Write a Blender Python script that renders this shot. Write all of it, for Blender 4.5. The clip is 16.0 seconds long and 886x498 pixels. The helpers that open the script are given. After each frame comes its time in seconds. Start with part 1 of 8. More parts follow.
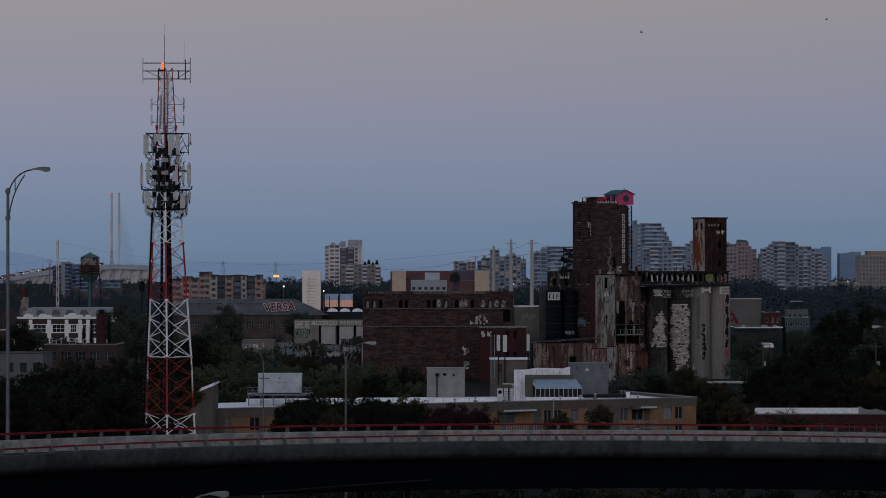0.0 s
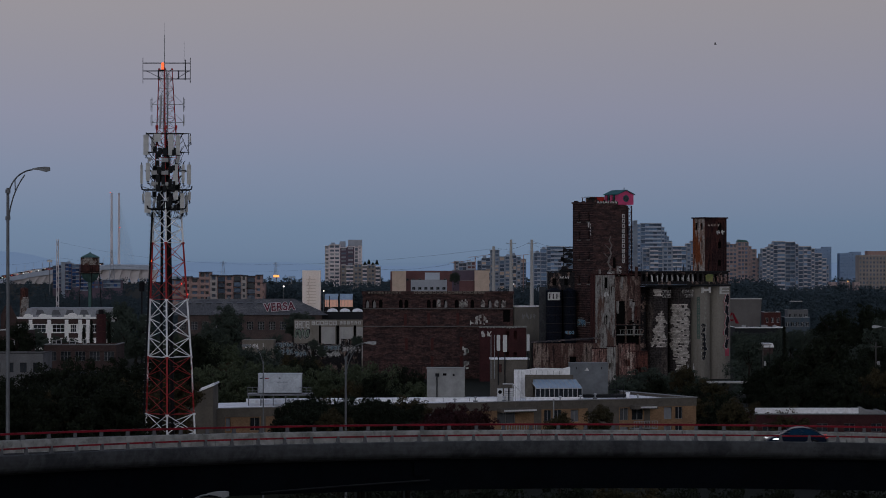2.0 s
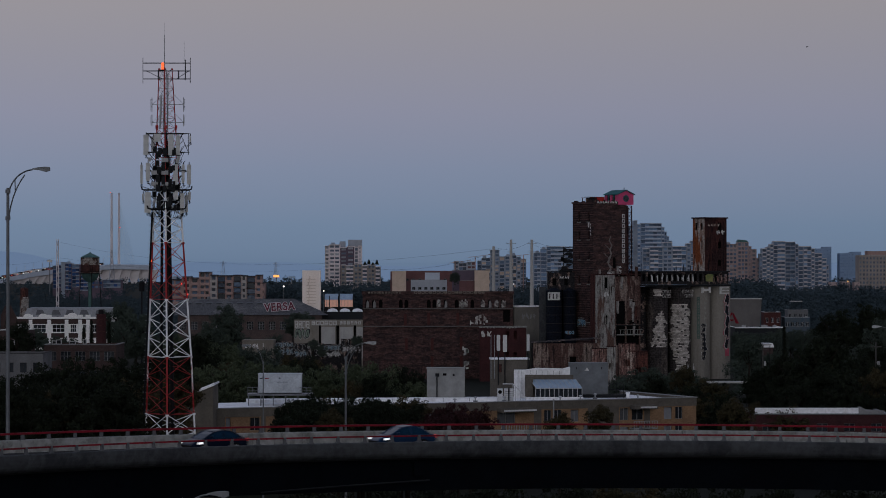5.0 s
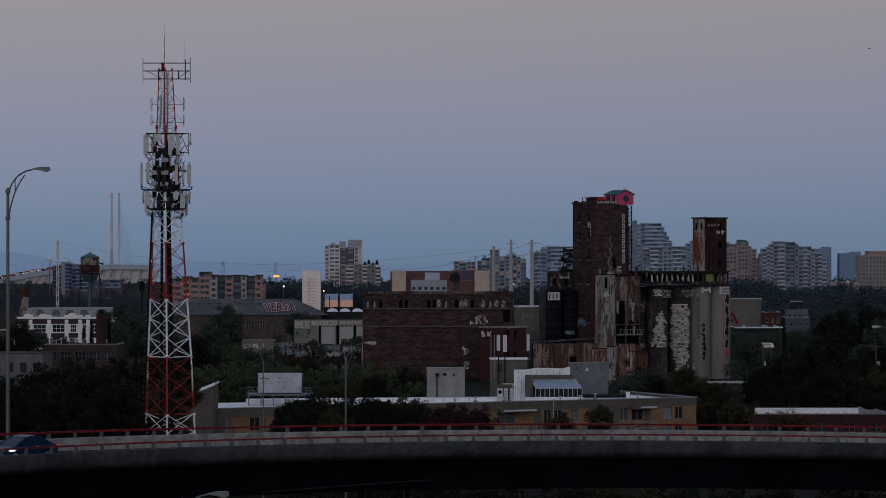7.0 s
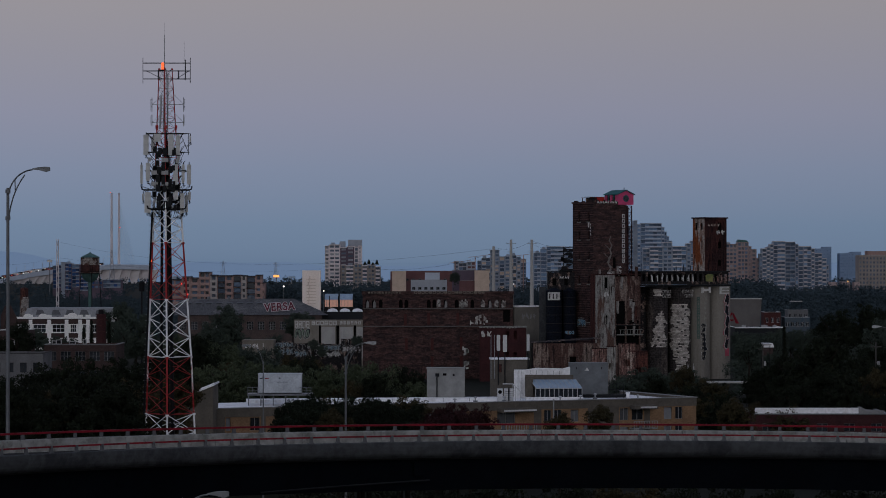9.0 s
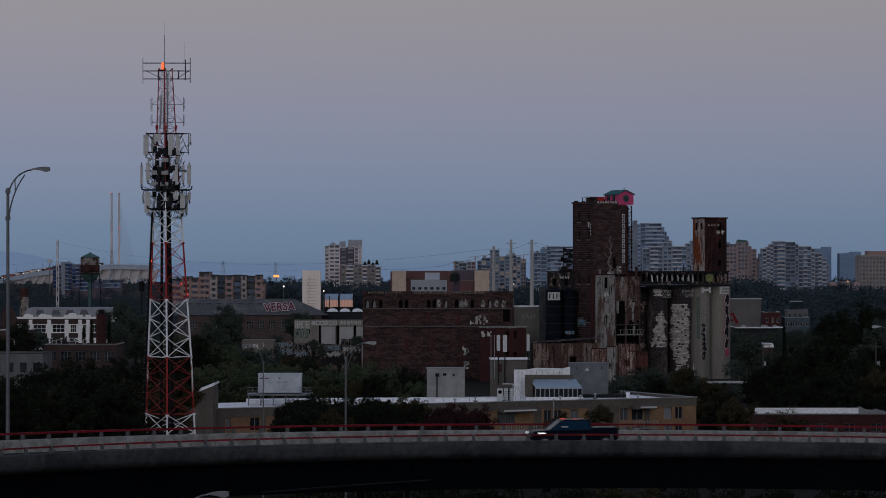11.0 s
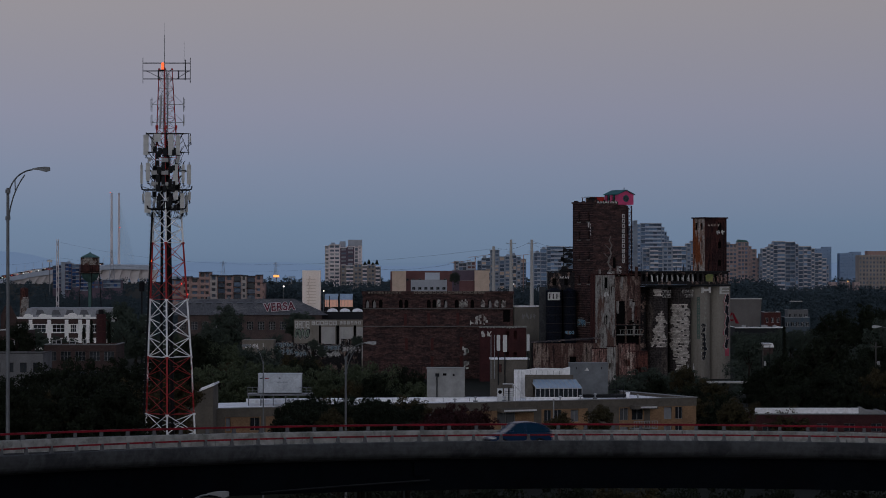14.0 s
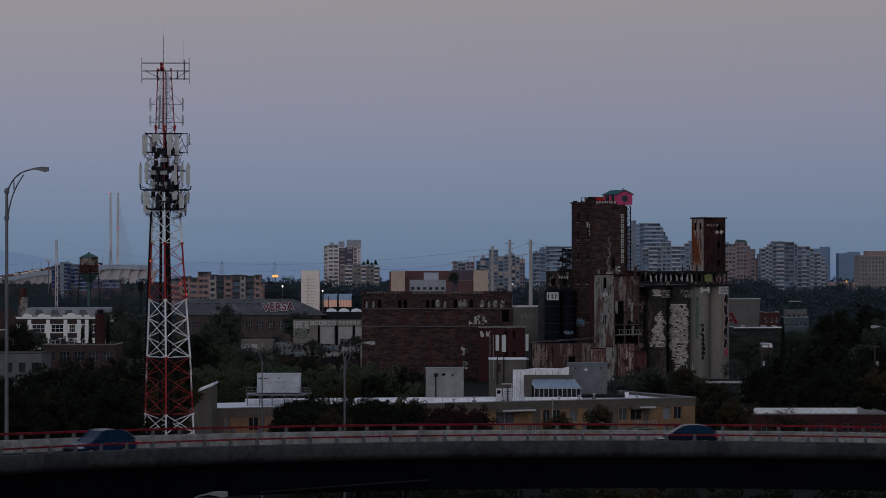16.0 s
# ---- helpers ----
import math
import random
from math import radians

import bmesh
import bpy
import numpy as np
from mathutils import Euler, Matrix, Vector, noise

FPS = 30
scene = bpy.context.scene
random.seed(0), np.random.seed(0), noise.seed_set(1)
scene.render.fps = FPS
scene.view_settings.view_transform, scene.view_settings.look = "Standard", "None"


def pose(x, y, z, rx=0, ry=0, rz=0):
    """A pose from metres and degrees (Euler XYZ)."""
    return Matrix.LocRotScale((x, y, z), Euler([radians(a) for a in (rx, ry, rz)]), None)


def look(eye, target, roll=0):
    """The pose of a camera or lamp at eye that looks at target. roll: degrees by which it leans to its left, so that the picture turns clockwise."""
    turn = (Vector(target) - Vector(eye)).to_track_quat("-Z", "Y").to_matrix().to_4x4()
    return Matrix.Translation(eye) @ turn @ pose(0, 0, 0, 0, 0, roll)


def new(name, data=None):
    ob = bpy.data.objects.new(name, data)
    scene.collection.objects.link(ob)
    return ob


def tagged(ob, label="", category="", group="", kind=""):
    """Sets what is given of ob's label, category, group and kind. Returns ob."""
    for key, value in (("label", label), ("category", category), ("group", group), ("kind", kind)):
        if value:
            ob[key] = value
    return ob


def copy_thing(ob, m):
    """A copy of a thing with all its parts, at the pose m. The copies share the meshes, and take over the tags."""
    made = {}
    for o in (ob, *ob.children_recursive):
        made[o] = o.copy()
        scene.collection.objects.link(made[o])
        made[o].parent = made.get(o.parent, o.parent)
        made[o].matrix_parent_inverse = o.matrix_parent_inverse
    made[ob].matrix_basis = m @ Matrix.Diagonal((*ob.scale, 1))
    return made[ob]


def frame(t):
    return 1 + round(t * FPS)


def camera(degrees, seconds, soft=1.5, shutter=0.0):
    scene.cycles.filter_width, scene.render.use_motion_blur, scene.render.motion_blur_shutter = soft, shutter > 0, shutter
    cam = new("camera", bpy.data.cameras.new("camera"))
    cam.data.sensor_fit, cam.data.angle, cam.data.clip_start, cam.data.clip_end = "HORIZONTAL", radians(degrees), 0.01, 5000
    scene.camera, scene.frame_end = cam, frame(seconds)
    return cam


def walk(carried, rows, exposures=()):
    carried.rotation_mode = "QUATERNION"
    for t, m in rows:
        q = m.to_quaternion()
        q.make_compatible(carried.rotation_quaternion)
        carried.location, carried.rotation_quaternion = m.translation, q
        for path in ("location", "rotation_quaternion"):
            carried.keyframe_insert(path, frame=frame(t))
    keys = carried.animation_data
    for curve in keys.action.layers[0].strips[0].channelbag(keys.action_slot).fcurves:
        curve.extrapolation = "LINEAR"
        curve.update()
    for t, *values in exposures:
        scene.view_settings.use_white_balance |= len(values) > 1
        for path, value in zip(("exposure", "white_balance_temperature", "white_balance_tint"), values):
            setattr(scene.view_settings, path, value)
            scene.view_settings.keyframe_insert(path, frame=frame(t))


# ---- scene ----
# The camera stands on a high balcony or roof, 33 m over the ground, with a long lens.
EYE = (0, 0, 33)
cam = camera(18.0, 16.0, soft=0.95, shutter=0.5)
STILL = look(EYE, (0, 1000, 38.05))
SHAKE = [(15.3, 0.0), (15.5, 0.12), (15.7, 0.25), (15.8, -0.15), (15.9, 0.0), (16.0, 0.4)]
walk(cam, [(0, STILL)] + [(t, look(EYE, (dx, 1000, 38.05))) for t, dx in SHAKE], [(0, 0.0), (16, -0.04)])


# ---- sky: dusk, the sun is down behind the camera ----
def srgb(r, g, b):
    return tuple((c / 255 / 12.92) if c < 11 else ((c / 255 + 0.055) / 1.055) ** 2.4 for c in (r, g, b)) + (1,)


def dusk():
    w = bpy.data.worlds.new("dusk")
    scene.world = w
    w.use_nodes = True
    n, l = w.node_tree.nodes, w.node_tree.links
    back = n["Background"]
    tc, sep = n.new("ShaderNodeTexCoord"), n.new("ShaderNodeSeparateXYZ")
    l.new(tc.outputs["Generated"], sep.inputs[0])
    up, root, ramp = n.new("ShaderNodeMath"), n.new("ShaderNodeMath"), n.new("ShaderNodeValToRGB")
    up.operation, up.inputs[1].default_value = "MAXIMUM", 0.0
    root.operation = "SQRT"
    l.new(sep.outputs["Z"], up.inputs[0]); l.new(up.outputs[0], root.inputs[0]); l.new(root.outputs[0], ramp.inputs[0])
    stops = [(0.0, (100, 120, 146)), (0.115, (111, 130, 155)), (0.183, (126, 137, 160)), (0.232, (138, 141, 160)),
             (0.272, (145, 144, 156)), (0.306, (151, 147, 153)), (0.5, (145, 145, 158)), (1.0, (100, 118, 150))]
    e = ramp.color_ramp.elements
    while len(e) < len(stops):
        e.new(0.5)
    for el, (p, c) in zip(e, stops):
        el.position, el.color = p, srgb(*c)
    # the afterglow in the west, behind the camera
    west, sq, low, gain = (n.new("ShaderNodeMath") for _ in range(4))
    west.operation, west.inputs[1].default_value = "MULTIPLY", -1.0
    l.new(sep.outputs["Y"], west.inputs[0])
    sq.operation, sq.inputs[1].default_value = "POWER", 2.0
    low.operation, low.inputs[1].default_value = "MAXIMUM", 0.0
    l.new(west.outputs[0], low.inputs[0]); l.new(low.outputs[0], sq.inputs[0])
    gain.operation, gain.inputs[1].default_value = "MULTIPLY", GLOW
    l.new(sq.outputs[0], gain.inputs[0])
    tint, add = n.new("ShaderNodeMix"), n.new("ShaderNodeMix")
    tint.data_type, add.data_type, add.blend_type = "RGBA", "RGBA", "ADD"
    l.new(gain.outputs[0], tint.inputs["Factor"])
    tint.clamp_factor = False
    tint.inputs["A"].default_value = (0, 0, 0, 1)
    tint.inputs["B"].default_value = (0.305, 0.297, 0.29, 1)
    add.inputs["Factor"].default_value = 1.0
    l.new(ramp.outputs[0], add.inputs["A"]); l.new(tint.outputs["Result"], add.inputs["B"])
    l.new(add.outputs["Result"], back.inputs["Color"])
    # the sky is a little dimmer away from the sunset
    aside = n.new("ShaderNodeMath")
    aside.operation, aside.inputs[1].default_value, aside.inputs[2].default_value = "MULTIPLY_ADD", -0.2, 0.99
    l.new(sep.outputs["X"], aside.inputs[0]); l.new(aside.outputs[0], back.inputs["Strength"])


GLOW = 1.75
dusk()


# ---- materials ----
def mat(name, color, rough=0.8, metal=0.0, second=None, amount=0.5, scale=0.3, fine=4.0, tall=1.0, bump=0.1, spread=0.25, island=False, piece=0.0, vary=(0.65, 1.4)):
    """A surface of a base colour, a second colour in patches of about 1/scale metres (tall: stretched upwards) and a fine grain."""
    m = bpy.data.materials.new(name)
    m.use_nodes = True
    n, l = m.node_tree.nodes, m.node_tree.links
    b = n["Principled BSDF"]
    b.inputs["Roughness"].default_value, b.inputs["Metallic"].default_value = rough, metal
    b.inputs["Specular IOR Level"].default_value = 0.5 if rough < 0.3 or metal > 0.3 else 0.12
    tc, mp = n.new("ShaderNodeTexCoord"), n.new("ShaderNodeMapping")
    mp.inputs["Scale"].default_value = (1, 1, 1 / tall)
    l.new(tc.outputs["Object"], mp.inputs["Vector"])
    big, small = n.new("ShaderNodeTexNoise"), n.new("ShaderNodeTexNoise")
    big.inputs["Scale"].default_value, big.inputs["Detail"].default_value, big.inputs["Roughness"].default_value = scale, 9, 0.72
    small.inputs["Scale"].default_value, small.inputs["Detail"].default_value = fine, 4
    l.new(mp.outputs[0], big.inputs["Vector"]); l.new(tc.outputs["Object"], small.inputs["Vector"])
    span = n.new("ShaderNodeMapRange")
    span.inputs[1].default_value, span.inputs[2].default_value = (1 - amount) - spread / 2, (1 - amount) + spread / 2
    l.new(big.outputs["Fac"], span.inputs[0])
    mix = n.new("ShaderNodeMix"); mix.data_type = "RGBA"
    c2 = second or tuple(c * 0.7 for c in color)
    mix.inputs["A"].default_value, mix.inputs["B"].default_value = (*color, 1), (*c2, 1)
    l.new(span.outputs[0], mix.inputs["Factor"])
    hsv = n.new("ShaderNodeHueSaturation")
    val = n.new("ShaderNodeMapRange")
    val.inputs[3].default_value, val.inputs[4].default_value = 0.7, 1.3
    src = small.outputs["Fac"]
    if island:
        geo = n.new("ShaderNodeNewGeometry")
        src = geo.outputs["Random Per Island"]
        val.inputs[3].default_value, val.inputs[4].default_value = vary
    if piece:
        info = n.new("ShaderNodeObjectInfo")
        src = info.outputs["Random"]
        val.inputs[3].default_value, val.inputs[4].default_value = 1 - piece, 1 + piece
    l.new(src, val.inputs[0]); l.new(val.outputs[0], hsv.inputs["Value"])
    l.new(mix.outputs["Result"], hsv.inputs["Color"]); l.new(hsv.outputs[0], b.inputs["Base Color"])
    if bump:
        bp = n.new("ShaderNodeBump")
        bp.inputs["Strength"].default_value, bp.inputs["Distance"].default_value = bump, 0.1
        l.new(small.outputs["Fac"], bp.inputs["Height"]); l.new(bp.outputs[0], b.inputs["Normal"])
    return m


def glow(name, color, strength):
    m = bpy.data.materials.new(name)
    m.use_nodes = True
    b = m.node_tree.nodes["Principled BSDF"]
    b.inputs["Base Color"].default_value = (*color, 1)
    b.inputs["Emission Color"].default_value, b.inputs["Emission Strength"].default_value = (*color, 1), strength
    return m


def bricks(name, color, second, amount=0.4, size=0.24, joint=(0.2, 0.19, 0.18), scale=0.25, tall=1.0):
    """Brick courses in true size, under soot and paint patches of a second colour."""
    m = mat(name, color, 0.9, second=second, amount=amount, scale=scale, tall=tall)
    n, l = m.node_tree.nodes, m.node_tree.links
    b = n["Principled BSDF"]
    old = b.inputs["Base Color"].links[0].from_socket
    tc, mp, br = n.new("ShaderNodeTexCoord"), n.new("ShaderNodeMapping"), n.new("ShaderNodeTexBrick")
    mp.inputs["Rotation"].default_value = (radians(90), 0, 0)
    l.new(tc.outputs["Object"], mp.inputs["Vector"]); l.new(mp.outputs[0], br.inputs["Vector"])
    br.inputs["Scale"].default_value = 1.0
    br.inputs["Brick Width"].default_value, br.inputs["Row Height"].default_value, br.inputs["Mortar Size"].default_value = size, size * 0.33, 0.008
    br.inputs["Color1"].default_value, br.inputs["Color2"].default_value, br.inputs["Mortar"].default_value = (1, 1, 1, 1), (0.6, 0.6, 0.62, 1), (0.75, 0.75, 0.75, 1)
    mx = n.new("ShaderNodeMix"); mx.data_type, mx.blend_type = "RGBA", "MULTIPLY"
    mx.inputs["Factor"].default_value = 1.0
    l.new(old, mx.inputs["A"]); l.new(br.outputs["Color"], mx.inputs["B"]); l.new(mx.outputs["Result"], b.inputs["Base Color"])
    return m


def derelict(name, color, second, stain, amount=0.5, scale=0.3, tall=3.0, drips=0.5, courses=0.0, rough=0.9, mottle=0.55):
    """A neglected wall: sharp-edged patches of a second colour where paint has gone, dark upright drips of a third, fine mottling, and courses of stone where courses > 0 (metres)."""
    m = bpy.data.materials.new(name)
    m.use_nodes = True
    n, l = m.node_tree.nodes, m.node_tree.links
    b = n["Principled BSDF"]
    b.inputs["Roughness"].default_value, b.inputs["Specular IOR Level"].default_value = rough, 0.1
    tc = n.new("ShaderNodeTexCoord")

    def noise_at(sc, stretch, detail, lo, hi):
        mp, tx, mr = n.new("ShaderNodeMapping"), n.new("ShaderNodeTexNoise"), n.new("ShaderNodeMapRange")
        mp.inputs["Scale"].default_value = (1, 1, 1 / stretch)
        tx.inputs["Scale"].default_value, tx.inputs["Detail"].default_value, tx.inputs["Roughness"].default_value = sc, detail, 0.7
        l.new(tc.outputs["Object"], mp.inputs["Vector"]); l.new(mp.outputs[0], tx.inputs["Vector"]); l.new(tx.outputs["Fac"], mr.inputs[0])
        mr.inputs[1].default_value, mr.inputs[2].default_value = lo, hi
        return mr.outputs[0]

    def blend(kind, a, bb, fac):
        mx = n.new("ShaderNodeMix")
        mx.data_type, mx.blend_type = "RGBA", kind
        for key, v in (("A", a), ("B", bb)):
            if isinstance(v, tuple):
                mx.inputs[key].default_value = (*v, 1)
            else:
                l.new(v, mx.inputs[key])
        if isinstance(fac, float):
            mx.inputs["Factor"].default_value = fac
        else:
            l.new(fac, mx.inputs["Factor"])
        return mx.outputs["Result"]
    c = blend("MIX", color, second, noise_at(scale, tall, 10, 1 - amount - 0.035, 1 - amount + 0.035))
    c = blend("MIX", c, stain, noise_at(scale * 4.5, 9.0, 6, 1 - drips * 0.9 - 0.04, 1 - drips * 0.9 + 0.05))
    fine = n.new("ShaderNodeTexNoise")
    fine.inputs["Scale"].default_value, fine.inputs["Detail"].default_value = 2.2, 6
    l.new(tc.outputs["Object"], fine.inputs["Vector"])
    v, hs = n.new("ShaderNodeMapRange"), n.new("ShaderNodeHueSaturation")
    v.inputs[1].default_value, v.inputs[2].default_value, v.inputs[3].default_value, v.inputs[4].default_value = 0.3, 0.7, 1 - mottle, 1 + mottle
    l.new(fine.outputs["Fac"], v.inputs[0]); l.new(v.outputs[0], hs.inputs["Value"]); l.new(c, hs.inputs["Color"])
    c = hs.outputs[0]
    if courses:
        mp, br = n.new("ShaderNodeMapping"), n.new("ShaderNodeTexBrick")
        mp.inputs["Rotation"].default_value = (radians(90), 0, 0)
        l.new(tc.outputs["Object"], mp.inputs["Vector"]); l.new(mp.outputs[0], br.inputs["Vector"])
        br.inputs["Scale"].default_value, br.inputs["Mortar Size"].default_value = 1.0, courses * 0.09
        br.inputs["Brick Width"].default_value, br.inputs["Row Height"].default_value = courses * 2.4, courses
        br.inputs["Color1"].default_value, br.inputs["Color2"].default_value, br.inputs["Mortar"].default_value = (1, 1, 1, 1), (0.62, 0.6, 0.6, 1), (0.4, 0.4, 0.4, 1)
        c = blend("MULTIPLY", c, br.outputs["Color"], 1.0)
    l.new(c, b.inputs["Base Color"])
    bp = n.new("ShaderNodeBump")
    bp.inputs["Strength"].default_value, bp.inputs["Distance"].default_value = 0.4, 0.15
    l.new(fine.outputs["Fac"], bp.inputs["Height"]); l.new(bp.outputs[0], b.inputs["Normal"])
    return m


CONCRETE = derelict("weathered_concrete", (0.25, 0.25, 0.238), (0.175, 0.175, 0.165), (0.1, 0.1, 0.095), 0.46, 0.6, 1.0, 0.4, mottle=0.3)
# much darker base than the far parapet's, with paler drips
CONCRETE_DARK = derelict("dark_concrete", (0.056, 0.059, 0.063), (0.036, 0.038, 0.042), (0.085, 0.087, 0.088), 0.48, 0.3, 1.2, 0.3, mottle=0.22)
CONCRETE_PALE = mat("pale_concrete", (0.42, 0.41, 0.39), 0.85, second=(0.3, 0.29, 0.28), amount=0.45, scale=0.2, tall=3)
SILO_CONCRETE = derelict("silo_concrete", (0.22, 0.202, 0.176), (0.17, 0.157, 0.138), (0.1, 0.09, 0.08), 0.45, 0.1, 5.0, 0.33, mottle=0.12)
# near-black base colour puts the shade under the deck into the girder
GIRDER = mat("shade_black_girder", (0.003, 0.0045, 0.007), 0.95, second=(0.002, 0.0026, 0.004), amount=0.45, scale=0.3, tall=2.0, bump=0.1)
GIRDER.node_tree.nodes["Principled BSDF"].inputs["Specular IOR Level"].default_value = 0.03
ASPHALT = mat("asphalt", (0.03, 0.03, 0.0312), 0.9, scale=0.3, fine=30)
GROUND = mat("ground_mixed", (0.00735, 0.00945, 0.00462), 0.95, second=(0.0126, 0.0122, 0.0115), amount=0.45, scale=0.02, fine=0.6)
RAIL_RED = mat("red_rail_paint", (0.19, 0.008, 0.018), 0.6, second=(0.075, 0.007, 0.011), amount=0.46, scale=0.7)
STEEL_GREY = mat("galvanised_steel", (0.33, 0.34, 0.35), 0.5, 0.6, scale=1.5)
STEEL_POLE = mat("lamp_pole_steel", (0.16, 0.17, 0.18), 0.5, 0.5, scale=1.0)
TOWER_RED = mat("tower_red_paint", (0.36, 0.035, 0.035), 0.5, second=(0.2, 0.025, 0.028), amount=0.35, scale=0.6)
TOWER_WORN = derelict("tower_paint_worn", (0.7, 0.68, 0.66), (0.26, 0.03, 0.03), (0.1, 0.03, 0.03), 0.5, 0.9, 2.0, 0.35)
TOWER_WHITE = mat("tower_white_paint", (0.85, 0.85, 0.85), 0.5, second=(0.59, 0.578, 0.555), amount=0.3, scale=0.6)
BLACK = mat("black_rubber", (0.0072, 0.0072, 0.0084), 0.6)
DARK_STEEL = mat("dark_steel", (0.018, 0.0192, 0.0216), 0.6, 0.3)
PANEL_WHITE = mat("antenna_plastic", (0.55, 0.55, 0.53), 0.5, second=(0.45, 0.45, 0.44), scale=0.5)
PANEL_GREY = mat("radio_unit_grey", (0.42, 0.42, 0.42), 0.5)
BRICK_DARK = derelict("sooty_red_brick", (0.108, 0.062, 0.057), (0.052, 0.036, 0.036), (0.026, 0.021, 0.021), 0.5, 0.3, 0.3, 0.4, courses=0.32, mottle=0.4)
BRICK_RED = bricks("red_brick", (0.091, 0.0325, 0.0292), (0.052, 0.0228, 0.0228), 0.4)
BRICK_MAROON = bricks("maroon_brick", (0.07, 0.026, 0.027), (0.04, 0.019, 0.02), 0.45)
BRICK_BROWN = bricks("brown_brick", (0.075, 0.05, 0.046), (0.045, 0.032, 0.031), 0.4)
BRICK_YELLOW = bricks("buff_brick", (0.30, 0.185, 0.105), (0.21, 0.13, 0.08), 0.4)
BRICK_PATCH = derelict("dark_silo_brick", (0.054, 0.047, 0.046), (0.12, 0.1, 0.088), (0.021, 0.019, 0.02), 0.47, 0.13, 2.6, 0.45, courses=0.5)
STONE_PALE = mat("pale_stripped_block", (0.45, 0.41, 0.375), 0.9, second=(0.24, 0.215, 0.195), amount=0.45, scale=0.5, island=True)
RENDER_BUFF = mat("buff_concrete_render", (0.24, 0.215, 0.185), 0.9, second=(0.15, 0.135, 0.115), amount=0.45, scale=0.2, tall=2)
STUCCO = mat("taupe_parapet", (0.122, 0.108, 0.0891), 0.9, second=(0.0844, 0.075, 0.0656), scale=0.4)
WHITE_PAINT = mat("white_masonry", (0.825, 0.814, 0.792), 0.8, second=(0.66, 0.649, 0.627), amount=0.35, scale=0.3, tall=2)
METAL_ROOF = derelict("silver_roof_sheet", (0.78, 0.78, 0.79), (0.68, 0.67, 0.67), (0.46, 0.45, 0.45), 0.45, 0.5, 2.5, 0.36, rough=0.6, mottle=0.12)
ROOF_GREY = mat("grey_roof_felt", (0.3, 0.31, 0.33), 0.8, second=(0.2, 0.2, 0.22), amount=0.45, scale=0.3)
SLATE = mat("grey_roof", (0.13, 0.135, 0.145), 0.8, second=(0.08, 0.08, 0.09), amount=0.45, scale=0.15)
DARK_ROOF = mat("dark_roof", (0.021, 0.0222, 0.0252), 0.85, second=(0.036, 0.036, 0.039), amount=0.35, scale=0.1)
RUST = derelict("rusty_steel", (0.0938, 0.0375, 0.03), (0.0438, 0.0213, 0.02), (0.015, 0.01, 0.01), 0.5, 0.35, 3.0, 0.5)
RUST_DARK = derelict("dark_rusty_steel", (0.0625, 0.025, 0.0225), (0.0312, 0.0163, 0.0163), (0.0125, 0.00875, 0.01), 0.5, 0.3, 4.0, 0.5)
RUST_PALE = derelict("rusty_corrugated_sheet", (0.27, 0.262, 0.247), (0.1, 0.058, 0.047), (0.03, 0.022, 0.021), 0.49, 0.42, 7.0, 0.49, mottle=0.3)
RUST_SHEET = derelict("rusty_brown_sheet", (0.075, 0.043, 0.037), (0.22, 0.17, 0.145), (0.018, 0.013, 0.013), 0.47, 0.35, 5.0, 0.48)
RUST_PINK = derelict("faded_pink_sheet", (0.2, 0.115, 0.1), (0.36, 0.29, 0.25), (0.05, 0.03, 0.027), 0.44, 0.5, 2.5, 0.54)
LEG_PAINT = derelict("peeling_white_on_rust", (0.4, 0.36, 0.32), (0.2, 0.062, 0.025), (0.06, 0.025, 0.02), 0.5, 0.2, 2.5, 0.45)
TANK_BLUE = derelict("navy_tank_steel", (0.006, 0.008, 0.014), (0.011, 0.013, 0.018), (0.005, 0.0055, 0.007), 0.45, 0.3, 3.0, 0.45)
TANK_RING = mat("tank_seam", (0.05, 0.042, 0.04), 0.7)
BURNT = derelict("charred_wall", (0.0218, 0.0203, 0.0218), (0.265, 0.187, 0.156), (0.0187, 0.0172, 0.0187), 0.43, 0.4, 1.5, 0.4)
CHALK = mat("white_spray_paint", (0.55, 0.54, 0.52), 0.85, second=(0.26, 0.25, 0.24), amount=0.42, scale=1.1)
WHITEWASH = derelict("faded_whitewash", (0.34, 0.33, 0.31), (0.12, 0.105, 0.1), (0.05, 0.045, 0.045), 0.5, 0.9, 1.0, 0.45)
INK = mat("black_spray_paint", (0.015, 0.015, 0.02), 0.8)
MINT = mat("mint_spray_paint", (0.1, 0.16, 0.14), 0.8)
PINK_SPRAY = mat("pink_spray_paint", (0.4, 0.08, 0.12), 0.8)
BLUE_SPRAY = mat("blue_spray_paint", (0.12, 0.27, 0.4), 0.8, second=(0.3, 0.35, 0.4), amount=0.4, scale=0.6)
GREEN_SPRAY = mat("green_spray_paint", (0.11, 0.16, 0.06), 0.8, second=(0.26, 0.23, 0.09), amount=0.5, scale=0.5)
PINK = mat("bright_pink_paint", (0.62, 0.085, 0.2), 0.7, second=(0.52, 0.07, 0.17), scale=0.6)
TEAL = mat("teal_roof_paint", (0.02, 0.12, 0.125), 0.6)
RED_CABIN = mat("red_cabin_paint", (0.5, 0.035, 0.03), 0.6)
GLASS = mat("dark_window_glass", (0.02, 0.024, 0.03), 0.12, piece=0.5, bump=0)
GLASS_BLUE = mat("blue_facade_glass", (0.16, 0.24, 0.36), 0.3, piece=0.6, bump=0)
GLASS_PALE = mat("curtained_window", (0.2, 0.21, 0.23), 0.25, piece=0.7, bump=0)
